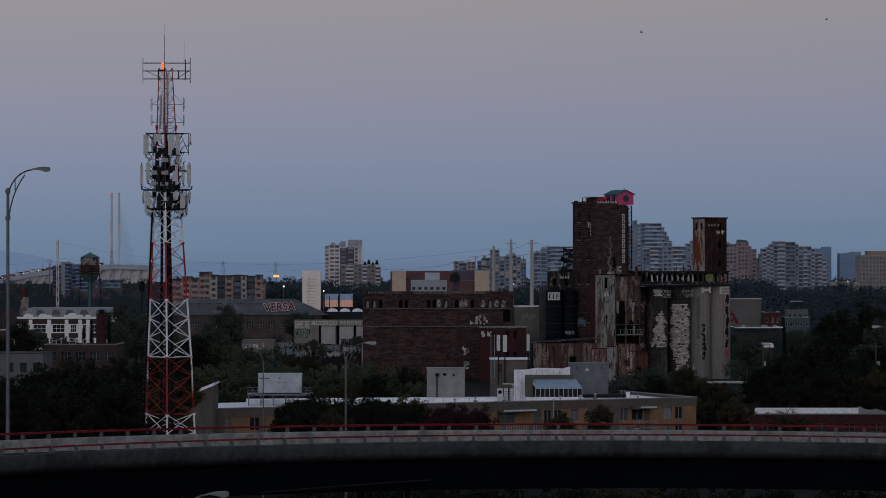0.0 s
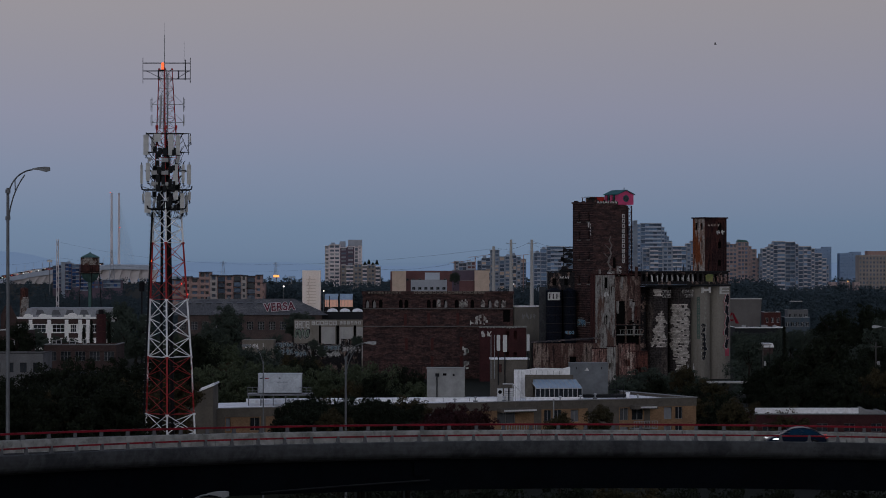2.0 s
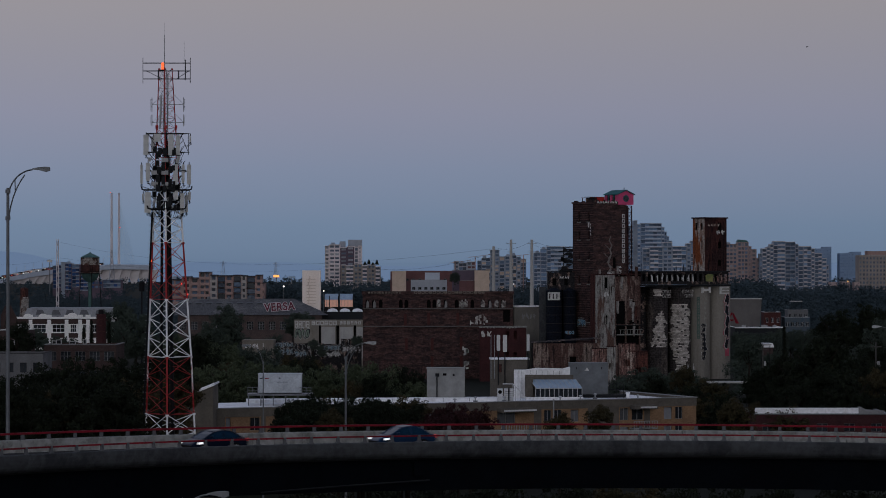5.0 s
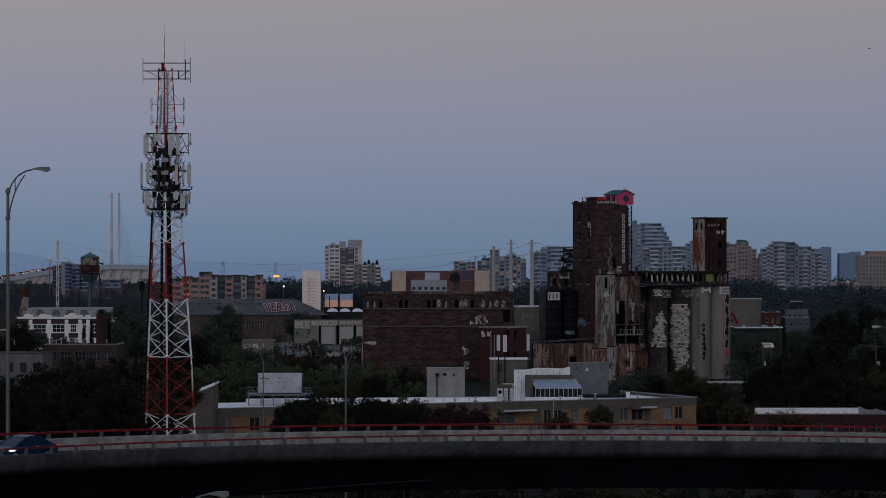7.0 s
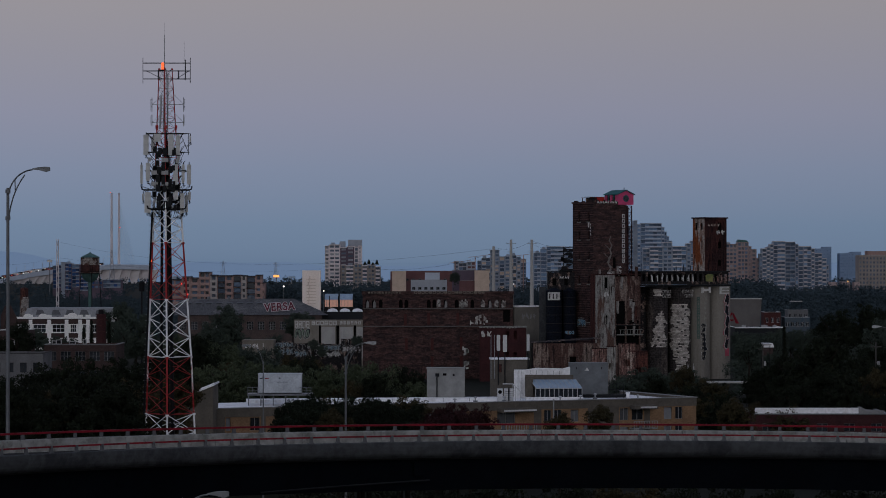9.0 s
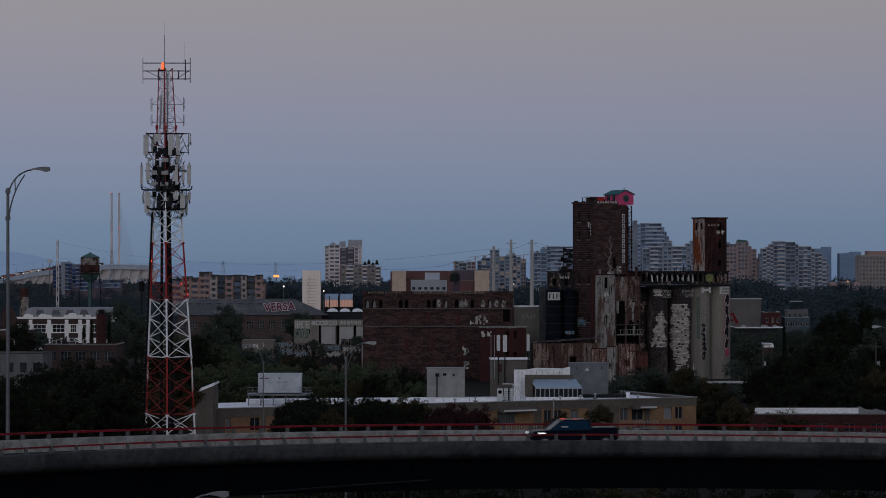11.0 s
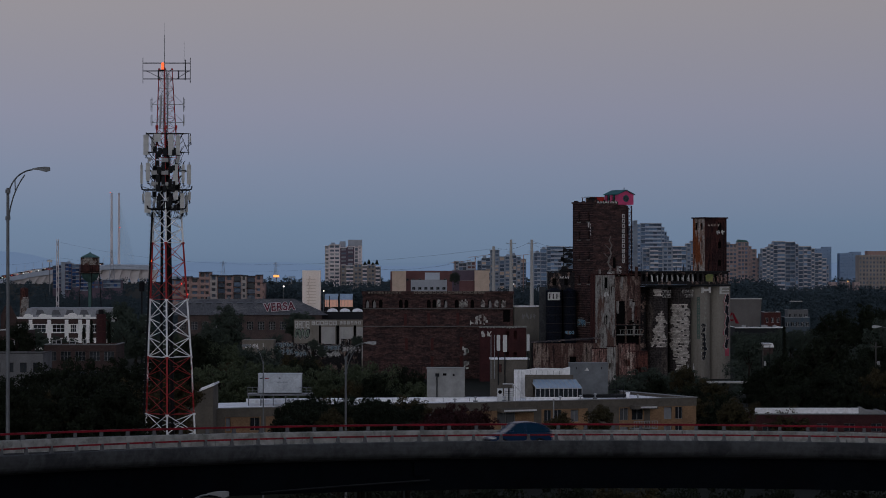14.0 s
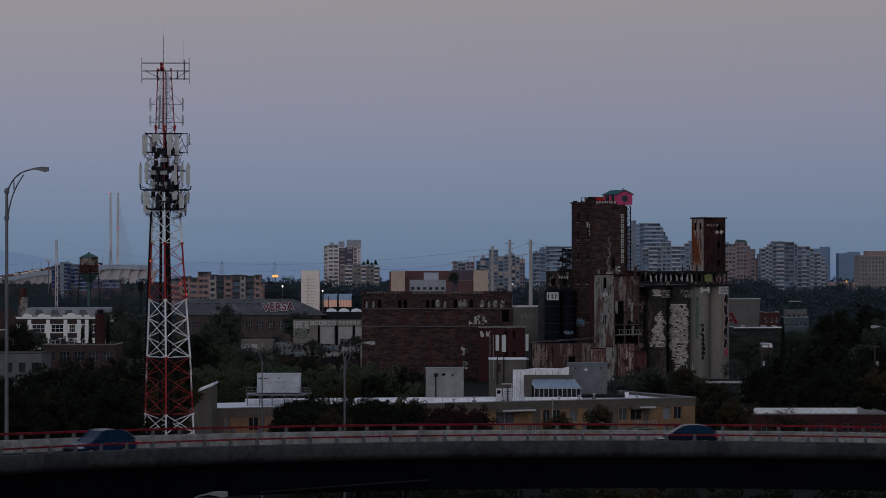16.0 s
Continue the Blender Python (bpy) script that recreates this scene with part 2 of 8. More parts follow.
BIRD_GREY = mat("bird_feathers", (0.06, 0.06, 0.065), 0.9)
GREY_RENDER = mat("grey_render", (0.15, 0.15, 0.155), 0.9, second=(0.11, 0.11, 0.115), scale=0.3)
GREENHOUSE = mat("greenhouse_glass", (0.22, 0.30, 0.40), 0.2, second=(0.3, 0.38, 0.46), scale=0.8)
# near-black colour stands for the shade inside openings
HOLE = mat("interior_shade", (0.0032, 0.0032, 0.0036), 0.95)
FRAME_GREY = mat("window_frame_grey", (0.25, 0.25, 0.25), 0.6)
FRAME_WHITE = mat("window_frame_white", (0.6, 0.6, 0.6), 0.6)
COPPER = mat("green_copper", (0.08, 0.16, 0.15), 0.7, second=(0.05, 0.09, 0.085), scale=0.5)
TANK_WORN = derelict("worn_tank_paint", (0.24, 0.22, 0.2), (0.06, 0.03, 0.024), (0.03, 0.02, 0.018), 0.5, 0.4, 1.2, 0.4)
# far materials are lightened in base colour to stand for distance haze
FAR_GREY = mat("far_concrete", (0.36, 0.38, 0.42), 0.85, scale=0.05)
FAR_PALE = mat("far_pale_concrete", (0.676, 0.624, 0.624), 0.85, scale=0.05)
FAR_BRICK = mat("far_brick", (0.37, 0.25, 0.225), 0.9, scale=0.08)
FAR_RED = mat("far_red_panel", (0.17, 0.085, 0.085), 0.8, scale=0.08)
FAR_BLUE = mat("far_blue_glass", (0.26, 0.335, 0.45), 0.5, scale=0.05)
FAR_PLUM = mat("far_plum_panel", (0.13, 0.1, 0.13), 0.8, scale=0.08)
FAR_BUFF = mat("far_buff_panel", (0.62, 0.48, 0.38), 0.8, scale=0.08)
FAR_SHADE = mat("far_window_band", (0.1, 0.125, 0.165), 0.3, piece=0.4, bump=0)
BARK = mat("bark", (0.025, 0.02, 0.016), 0.95, scale=2, tall=3, bump=0.5)
LEAF = mat("dark_leaves", (0.0145, 0.019, 0.0105), 0.9, second=(0.0065, 0.0088, 0.0052), scale=0.35, island=True, bump=0)
LEAF_GREY = mat("grey_green_leaves", (0.072, 0.088, 0.052), 0.9, second=(0.032, 0.042, 0.022), scale=0.4, island=True, bump=0)
LEAF_GOLD = mat("yellowing_leaves", (0.05, 0.038, 0.018), 0.8, second=(0.016, 0.02, 0.01), amount=0.5, scale=0.4, island=True, bump=0)
LEAF_RED = mat("copper_leaves", (0.034, 0.012, 0.012), 0.8, second=(0.02, 0.009, 0.0095), scale=0.3, island=True, bump=0)
# these two leaf colours carry distance haze: paler, the far one bluer
LEAF_FAR = mat("far_haze_leaves", (0.044, 0.064, 0.076), 0.95, second=(0.036, 0.052, 0.062), scale=0.06, island=True, vary=(0.92, 1.08), bump=0)
LEAF_MID = mat("hazed_street_leaves", (0.054, 0.069, 0.054), 0.95, second=(0.031, 0.041, 0.034), scale=0.1, island=True, vary=(0.75, 1.25), bump=0)
# more far colours, paled or blued in place of haze
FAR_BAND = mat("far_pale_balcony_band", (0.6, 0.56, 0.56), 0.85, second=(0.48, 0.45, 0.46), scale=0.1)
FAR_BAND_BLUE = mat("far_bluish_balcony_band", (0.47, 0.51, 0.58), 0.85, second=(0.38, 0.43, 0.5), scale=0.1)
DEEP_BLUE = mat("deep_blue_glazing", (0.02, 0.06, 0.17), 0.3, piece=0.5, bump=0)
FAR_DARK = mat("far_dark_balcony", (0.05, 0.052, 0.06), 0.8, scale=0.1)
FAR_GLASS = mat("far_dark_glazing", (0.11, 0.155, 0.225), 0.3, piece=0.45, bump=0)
FAR_HAZE = mat("far_tower_haze_face", (0.22, 0.31, 0.45), 0.8, scale=0.03)
FAR_DIM = mat("far_tower_haze_window", (0.17, 0.25, 0.37), 0.6, piece=0.2, bump=0)
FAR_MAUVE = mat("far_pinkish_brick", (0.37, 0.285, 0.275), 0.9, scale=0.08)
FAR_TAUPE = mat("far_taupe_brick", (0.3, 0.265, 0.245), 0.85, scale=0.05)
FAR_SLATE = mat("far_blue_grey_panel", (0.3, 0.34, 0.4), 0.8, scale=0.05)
# pylon colour drawn towards the sky's to imitate haze
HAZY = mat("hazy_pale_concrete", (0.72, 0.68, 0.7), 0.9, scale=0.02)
LAMP_RED = glow("red_obstruction_lamp", (1.0, 0.06, 0.045), 1.1)
LAMP_ORANGE = glow("orange_beacon_lamp", (1.0, 0.12, 0.035), 1.35)
LAMP_WHITE = glow("white_lamp", (1.0, 0.95, 0.88), 1.3)
LAMP_HEAD = glow("headlight", (0.95, 0.97, 1.0), 0.95)
LAMP_YELLOW = glow("yellow_sign_light", (1.0, 0.42, 0.1), 1.1)
# warm light on a wall, put in as emission without any lamp
WARM_GLOW = glow("orange_wall_glow", (0.6, 0.33, 0.25), 0.25)
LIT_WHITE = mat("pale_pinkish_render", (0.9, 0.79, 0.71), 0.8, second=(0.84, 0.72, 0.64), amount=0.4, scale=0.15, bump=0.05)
DIM_RED = mat("unlit_red_lens", (0.2, 0.012, 0.012), 0.3, bump=0)


# ---- mesh helpers ----
class Shape:
    """Collects vertices and faces; each face carries a material slot."""

    def __init__(self):
        self.v, self.f, self.s = [], [], []

    def face(self, pts, slot=0):
        k = len(self.v)
        self.v += [tuple(p) for p in pts]
        self.f.append(tuple(range(k, k + len(pts))))
        self.s.append(slot)
        return self

    def box(self, x0, x1, y0, y1, z0, z1, slot=0):
        k = len(self.v)
        self.v += [(x, y, z) for z in (z0, z1) for y in (y0, y1) for x in (x0, x1)]
        self.f += [tuple(k + i for i in q) for q in ((0, 2, 3, 1), (4, 5, 7, 6), (0, 1, 5, 4), (2, 6, 7, 3), (0, 4, 6, 2), (1, 3, 7, 5))]
        self.s += [slot] * 6
        return self

    def tube(self, a, b, r0, r1=None, n=6, slot=0, caps=True):
        a, b = Vector(a), Vector(b)
        r1 = r0 if r1 is None else r1
        q = (b - a).to_track_quat("Z", "Y")
        k = len(self.v)
        for p, r in ((a, r0), (b, r1)):
            self.v += [tuple(p + q @ Vector((r * math.cos(6.28319 * i / n), r * math.sin(6.28319 * i / n), 0))) for i in range(n)]
        for i in range(n):
            j = (i + 1) % n
            self.f.append((k + i, k + j, k + n + j, k + n + i)); self.s.append(slot)
        if caps:
            self.f += [tuple(k + n - 1 - i for i in range(n)), tuple(k + n + i for i in range(n))]
            self.s += [slot] * 2
        return self

    def pipe(self, pts, r, n=6, slot=0):
        """One bent tube through all the points."""
        k = len(self.v)
        for i, p in enumerate(pts):
            p = Vector(p)
            d = Vector(pts[min(i + 1, len(pts) - 1)]) - Vector(pts[max(i - 1, 0)])
            q = d.to_track_quat("Z", "Y")
            self.v += [tuple(p + q @ Vector((r * math.cos(6.28319 * j / n), r * math.sin(6.28319 * j / n), 0))) for j in range(n)]
        for i in range(len(pts) - 1):
            for j in range(n):
                e = (j + 1) % n
                self.f.append((k + i * n + j, k + i * n + e, k + (i + 1) * n + e, k + (i + 1) * n + j)); self.s.append(slot)
        m = k + (len(pts) - 1) * n
        self.f += [tuple(k + n - 1 - j for j in range(n)), tuple(m + j for j in range(n))]
        self.s += [slot] * 2
        return self

    def lathe(self, rows, n=16, cx=0, cy=0, slot=0):
        """Rows of (radius, height), from below to above."""
        k = len(self.v)
        for r, z in rows:
            self.v += [(cx + r * math.cos(6.28319 * i / n), cy + r * math.sin(6.28319 * i / n), z) for i in range(n)]
        for a in range(len(rows) - 1):
            for i in range(n):
                j = (i + 1) % n
                self.f.append((k + a * n + i, k + a * n + j, k + (a + 1) * n + j, k + (a + 1) * n + i)); self.s.append(slot)
        m = k + (len(rows) - 1) * n
        self.f += [tuple(k + n - 1 - i for i in range(n)), tuple(m + i for i in range(n))]
        self.s += [slot] * 2
        return self

    def prism(self, outline, y0, y1, slot=0):
        """An outline of (x, z) drawn out along y."""
        k, n = len(self.v), len(outline)
        self.v += [(x, y, z) for y in (y0, y1) for x, z in outline]
        self.f += [tuple(k + i for i in range(n)), tuple(k + n + n - 1 - i for i in range(n))]
        self.f += [(k + i, k + n + i, k + n + (i + 1) % n, k + (i + 1) % n) for i in range(n)]
        self.s += [slot] * (n + 2)
        return self

    def mesh(self, name, mats, smooth=False):
        me = bpy.data.meshes.new(name)
        me.from_pydata(self.v, [], self.f)
        for m in (mats if isinstance(mats, (list, tuple)) else [mats]):
            me.materials.append(m)
        me.polygons.foreach_set("material_index", self.s)
        if smooth:
            me.polygons.foreach_set("use_smooth", [True] * len(self.f))
        bm = bmesh.new()
        bm.from_mesh(me)
        bmesh.ops.recalc_face_normals(bm, faces=bm.faces)
        bm.to_mesh(me)
        bm.free()
        return me


def thing(name, label, category, x=0, y=0, z=0, rz=0, group="", kind=""):
    ob = new(name)
    ob.empty_display_size = 0.5
    ob.matrix_basis = pose(x, y, z, 0, 0, rz)
    return tagged(ob, label, category, group, kind)


def part(name, shape, material, parent, label="", m=None, smooth=False):
    me = shape if isinstance(shape, bpy.types.Mesh) else shape.mesh(name, material, smooth)
    ob = new(name, me)
    ob.parent = parent
    if m is not None:
        ob.matrix_basis = m
    return tagged(ob, label, kind="stuff" if name in ("graffiti", "cable_loom", "climbing_pegs") else "")


def facade(sh, m, w, h, thick, cols, rows, slot=0):
    """A wall from (0, 0, 0) to (w, thick, h) in the space m, with an opening for each of cols (x0, x1) by rows (z0, z1). Returns the openings' poses."""
    xs = sorted({0.0, w, *(v for c in cols for v in c)})
    zs = sorted({0.0, h, *(v for r in rows for v in r)})
    nx, nz, k = len(xs), len(zs), len(sh.v)
    for y in (0, thick):
        sh.v += [tuple(m @ Vector((x, y, z))) for z in zs for x in xs]
    holes = {(xs.index(c[0]), zs.index(r[0])) for c in cols for r in rows}

    def solid(i, j):
        return 0 <= i < nx - 1 and 0 <= j < nz - 1 and (i, j) not in holes

    def at(i, j, back):
        return k + back * nx * nz + j * nx + i
    for i in range(nx - 1):
        for j in range(nz - 1):
            if not solid(i, j):
                continue
            c = ((i, j), (i + 1, j), (i + 1, j + 1), (i, j + 1))
            sh.f.append(tuple(at(p, q, 0) for p, q in c)); sh.f.append(tuple(at(p, q, 1) for p, q in reversed(c)))
            sh.s += [slot] * 2
            for (di, dj), e in (((0, -1), (0, 1)), ((1, 0), (1, 2)), ((0, 1), (2, 3)), ((-1, 0), (3, 0))):
                if not solid(i + di, j + dj):
                    p, q = c[e[0]], c[e[1]]
                    sh.f.append((at(*p, 0), at(*p, 1), at(*q, 1), at(*q, 0))); sh.s.append(slot)
    return [m @ Matrix.Translation(((a + b) / 2, thick * 0.55, c)) for a, b in cols for c, d in rows]


def window_mesh(w, h, frame_mat, glass, bar=0.08, split=1, cross=0, arch=False):
    s = Shape()
    n, q = split, cross + 1
    facade(s, Matrix.Translation((-w / 2, -0.05, 0)), w, h, 0.08, [(w * i / n + bar / 2, w * (i + 1) / n - bar / 2) for i in range(n)], [(h * j / q + bar / 2, h * (j + 1) / q - bar / 2) for j in range(q)])
    s.box(-w / 2, w / 2, 0.04, 0.08, 0, h, 1)
    return s.mesh("window", [frame_mat, glass])


def building(name, label, category, x, y, rz, w, d, h, wall, glass=None, frame_mat=None, cols=0, rows=0, side=0, base=0.0, win=(1.2, 1.5), gap_top=0.8, roof=None,
             parapet=0.5, split=2, cross=0, z0=0.0, slabs=0.0, slab_mat=None, group="", roof_over=0.0):
    """A block with its openings through the front and left walls, panes in them, a roof slab, and balcony slabs where slabs > 0."""
    ob = thing(name, label, category, x, y, z0, rz, group)
    s, t = Shape(), 0.35
    glass, frame_mat = glass or GLASS, frame_mat or FRAME_GREY
    fh = (h - base - gap_top) / max(rows, 1)
    rr = [(base + fh * (i + 0.5) - win[1] / 2, base + fh * (i + 0.5) + win[1] / 2) for i in range(rows)]

    def span(n, width):
        return [(width * (i + 0.5) / n - win[0] / 2, width * (i + 0.5) / n + win[0] / 2) for i in range(n)] if n else []
    spots = facade(s, Matrix.Translation((-w / 2, 0, 0)), w, h, t, span(cols, w), rr)
    spots += facade(s, pose(-w / 2, d, 0, 0, 0, -90), d - t - 0.002, h, t, span(side, d - t), rr)
    spots += facade(s, pose(w / 2, t + 0.002, 0, 0, 0, 90), d - t - 0.002, h, t, span(side, d - t), rr)
    s.box(-w / 2 + t + 0.002, w / 2 - t - 0.002, d - t, d, 0, h)
    part("wall", s, wall, ob)
    lid = Shape()
    lid.box(-w / 2 + t + 0.004, w / 2 - t - 0.004, t + 0.004, d - t - 0.004, h - parapet - 0.3, h - parapet)
    for i in range(1, rows):
        lid.box(-w / 2 + t + 0.004, w / 2 - t - 0.004, t + 0.3, d - t - 0.004, base + fh * i - 0.15, base + fh * i + 0.1)
    part("roof", lid, roof or DARK_ROOF, ob)
    cap = Shape()
    o = roof_over
    cap.box(-w / 2 - 0.06 - o, w / 2 + 0.06 + o, -0.06 - o, t + 0.05, h + 0.002, h + 0.14)
    cap.box(-w / 2 - 0.06 - o, -w / 2 + t + 0.05, t + 0.052, d + 0.06, h + 0.002, h + 0.14)
    cap.box(w / 2 - t - 0.05, w / 2 + 0.06 + o, t + 0.052, d + 0.06, h + 0.002, h + 0.14)
    part("coping", cap, slab_mat or frame_mat, ob)
    if spots:
        me = window_mesh(win[0], win[1], frame_mat, glass, split=split, cross=cross)
        for k, m in enumerate(spots):
            part("window", me, None, ob, m=m)
    if slabs:
        for i in range(1, rows + 1):
            b = Shape()
            z = base + fh * i - 0.2
            b.box(-w / 2 + 0.3, w / 2 - 0.3, -slabs, -0.003, z - 0.12, z + 0.12)
            b.box(-w / 2 + 0.3, w / 2 - 0.3, -slabs, -slabs + 0.08, z + 0.122, z + 0.8)
            part("balcony", b, slab_mat or wall, ob)
    return ob


# ---- ground ----
def ground():
    s = Shape()
    s.face([(-6000, -3000, 0), (6000, -3000, 0), (6000, 9000, 0), (-6000, 9000, 0)])
    tagged(new("ground", s.mesh("ground", GROUND)), "dark ground of lawns, lots and streets at dusk", "ground", kind="structure")


ground()

# ---- the elevated ramp ----
STEEL_POST = mat("weathered_steel_post", (0.115, 0.12, 0.128), 0.7, second=(0.06, 0.06, 0.065), amount=0.45, scale=3.0)
BEND = (20.63, 122.17, 60.84)
MID = 66.0
A0, A1 = -1.01, 0.35
NEAR_GAP, NEAR_PH = 2.01, 1.56


def ramp_at(s, off, up=0.0):
    """The place on the ramp at s metres along it (growing to the right) and off metres from its inner edge, up over the inner parapet's top; and its heading."""
    a = s / MID
    b = max(A0, min(A1, a))
    r = BEND[2] + off
    x, y = BEND[0] + r * math.sin(b), BEND[1] + r * math.cos(b)
    over = (a - b) * MID
    x, y = x + over * math.cos(b), y - over * math.sin(b)
    return Vector((x, y, 21.55 - 0.0106 * max(-60, min(60, x)) + up)), math.degrees(-b)


def sweep(sh, section, s0, s1, step=1.5, slot=0):
    """Draws a section of (offset, height) along the ramp."""
    n = max(2, int((s1 - s0) / step) + 1)
    k, c = len(sh.v), len(section)
    for i in range(n):
        s = s0 + (s1 - s0) * i / (n - 1)
        sh.v += [tuple(ramp_at(s, o, z)[0]) for o, z in section]
    for i in range(n - 1):
        for j in range(c):
            q = (j + 1) % c
            sh.f.append((k + i * c + j, k + i * c + q, k + (i + 1) * c + q, k + (i + 1) * c + j)); sh.s.append(slot)
    sh.f += [tuple(k + j for j in range(c)), tuple(k + (n - 1) * c + c - 1 - j for j in range(c))]
    sh.s += [slot] * 2
    return sh


def ramp():
    ob = thing("elevated_ramp", "curved concrete highway ramp with red railings on both parapets", "highway ramp", kind="structure")
    S0, S1 = -215, 250
    part("parapet", sweep(Shape(), [(0.44, -1.06), (0.33, -1.0), (0.2, -0.9), (0.1, -0.75), (0.04, -0.55), (0.0, -0.3), (0, -0.04), (0.05, 0), (0.4, 0), (0.45, -0.04), (0.45, -0.76), (0.45, -1.0)], S0, S1), CONCRETE_DARK, ob, "dark streaked concrete edge parapet")
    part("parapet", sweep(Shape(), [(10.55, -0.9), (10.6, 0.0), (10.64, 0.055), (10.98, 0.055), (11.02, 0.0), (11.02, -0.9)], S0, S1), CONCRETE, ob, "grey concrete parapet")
    part("deck", sweep(Shape(), [(0.6, -1.16), (0.5, -1.04), (0.46, -1.01), (0.46, -0.75), (10.54, -0.75), (10.54, -0.91), (11.0, -0.92), (10.9, -1.16)], S0, S1), ASPHALT, ob)
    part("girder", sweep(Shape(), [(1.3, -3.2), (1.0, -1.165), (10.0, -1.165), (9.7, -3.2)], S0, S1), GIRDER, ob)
    part("rail", sweep(Shape(), [(0.15, 0.33), (0.15, 0.43), (0.27, 0.43), (0.27, 0.33)], S0, S1), RAIL_RED, ob, "red painted steel rail")
    part("rail", sweep(Shape(), [(10.72, 0.37), (10.72, 0.5), (10.86, 0.5), (10.86, 0.37)], S0, S1), RAIL_RED, ob, "red painted steel rail")
    near, far = Shape(), Shape()
    near.prism([(-0.1, 0.0), (0.06, 0.0), (0.03, 0.33), (-0.03, 0.33)], -0.05, -0.02); near.prism([(0.05, 0.0), (0.17, 0.0), (0.13, 0.33), (0.07, 0.33)], -0.05, -0.02)
    near.box(-0.05, 0.12, -0.018, 0.06, 0.0, 0.325); near.box(-0.19, 0.22, -0.12, 0.1, 0.002, 0.035)
    near.box(-0.05, 0.12, -0.09, -0.064, 0.29, 0.42)
    for bx_ in (-0.14, 0.17):
        near.tube((bx_, -0.06, 0.03), (bx_, -0.06, 0.075), 0.025, n=6)
    far.box(-0.11, 0.11, -0.06, 0.06, 0.0, 0.315); far.box(-0.16, 0.16, -0.1, 0.1, 0.002, 0.05)
    nm, fm = near.mesh("post", STEEL_POST), far.mesh("post", STEEL_POST)
    for k in range(-44, 32):
        for me, o, z, ph, gap in ((nm, 0.21, 0.0, NEAR_PH, NEAR_GAP), (fm, 10.79, 0.055, 0.7, 1.78)):
            p, h = ramp_at(k * gap + ph, o, z)
            part("post", me, None, ob, m=pose(*p, 0, 0, h))
    joint = Shape().box(-0.012, 0.012, -0.006, 0.2, -0.72, 0.003).mesh("joint", DARK_STEEL)
    for k in range(-13, 10):
        for o, z in ((10.62, 0.055),):
            p, h = ramp_at(k * 6.1 + 1.3, o, z)
            part("joint", joint, None, ob, m=pose(*p, 0, 0, h))
    for s in (-205, -162, -120, -84, -54, 42, 84, 130, 180, 230):
        p, h = ramp_at(s, 5.5)
        c = Shape()
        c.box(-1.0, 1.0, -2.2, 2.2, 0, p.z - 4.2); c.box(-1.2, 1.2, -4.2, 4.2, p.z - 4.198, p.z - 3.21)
        # piers take the girder's colour, under-deck shade included
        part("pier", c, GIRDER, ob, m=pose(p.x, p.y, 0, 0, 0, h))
    pipe = Shape().pipe([ramp_at(-36 + k * 1.25, 0.85, -3.02 + k * 0.05)[0] for k in range(11)], 0.06)
    part("drain_pipe", pipe, DARK_STEEL, ob, "pale drain pipe along the girder")
    bx = Shape().box(-0.35, 0.35, -0.3, 0.1, -0.9, 0)
    p, h = ramp_at(-24.3, 0.98, -1.3)
    part("drain_box", bx, GIRDER, ob, m=pose(*p, 0, 0, h))


ramp()


# ---- street lamps ----
def street_lamp(x, y, z0, z1, rise, reach, facing=1, r=0.12, mat_=None, brace=True, head=1.0, label="grey steel street lamp with a curved arm, unlit"):
    mat_ = mat_ or STEEL_POLE
    ob = thing("street_lamp", label, "street lamp", x, y, z0, 0 if facing > 0 else 180, group="street lamps")
    h = z1 - z0
    part("pole", Shape().tube((0, 0, 0), (0, 0, h), r, r * 0.75, 10).tube((0, 0, 0), (0, 0, 0.2), r * 1.35, r * 1.3, 8).tube((0, 0, h - 0.35), (0, 0, h - 0.1), r * 1.3, n=8).tube((0, 0, h - 2.1), (0, 0, h - 1.85), r * 1.3, n=8), mat_, ob)
    arm = Shape()
    pts = [Vector((reach * (1 - math.cos(q * 1.35)) / 0.78 * 0.82 + 0.05 + reach * 0.18 * q, 0, h - 0.4 + (rise + 0.4) * math.sin(q * 1.45) / 0.993)) for q in [i / 9 for i in range(10)]]
    arm.pipe(pts, r * 0.42)
    if brace:
        low = [Vector((p.x + 0.02, 0, p.z - (1.65 - 1.45 * i / 7))) for i, p in enumerate(pts[:8])]
        arm.pipe(low, r * 0.36)
        arm.tube(pts[4], low[4], r * 0.3, n=5)
    part("arm", arm, mat_, ob)
    e = pts[-1]
    hd = Shape()
    k, L, W, H = 0, 1.15 * head, 0.36 * head, 0.26 * head
    for ox, w_, lo, hi in ((0, 0.25, 0.0, 0.3), (0.35, 0.6, -0.15, 0.6), (0.75, 1.0, -0.6, 0.75), (1.0, 0.7, -0.35, 0.6)):
        hd.v += [(e.x + ox * L, -w_ * W / 2, e.z + lo * H), (e.x + ox * L, w_ * W / 2, e.z + lo * H), (e.x + ox * L, w_ * W / 2.4, e.z + hi * H), (e.x + ox * L, -w_ * W / 2.4, e.z + hi * H)]
    for i in range(3):
        for j in range(4):
            hd.f.append((4 * i + j, 4 * i + (j + 1) % 4, 4 * i + 4 + (j + 1) % 4, 4 * i + 4 + j)); hd.s.append(0)
    hd.f += [(0, 1, 2, 3), (12, 13, 14, 15)]; hd.s += [0, 0]
    part("lamp_head", hd, STEEL_GREY if head > 1 else mat_, ob)
    return ob


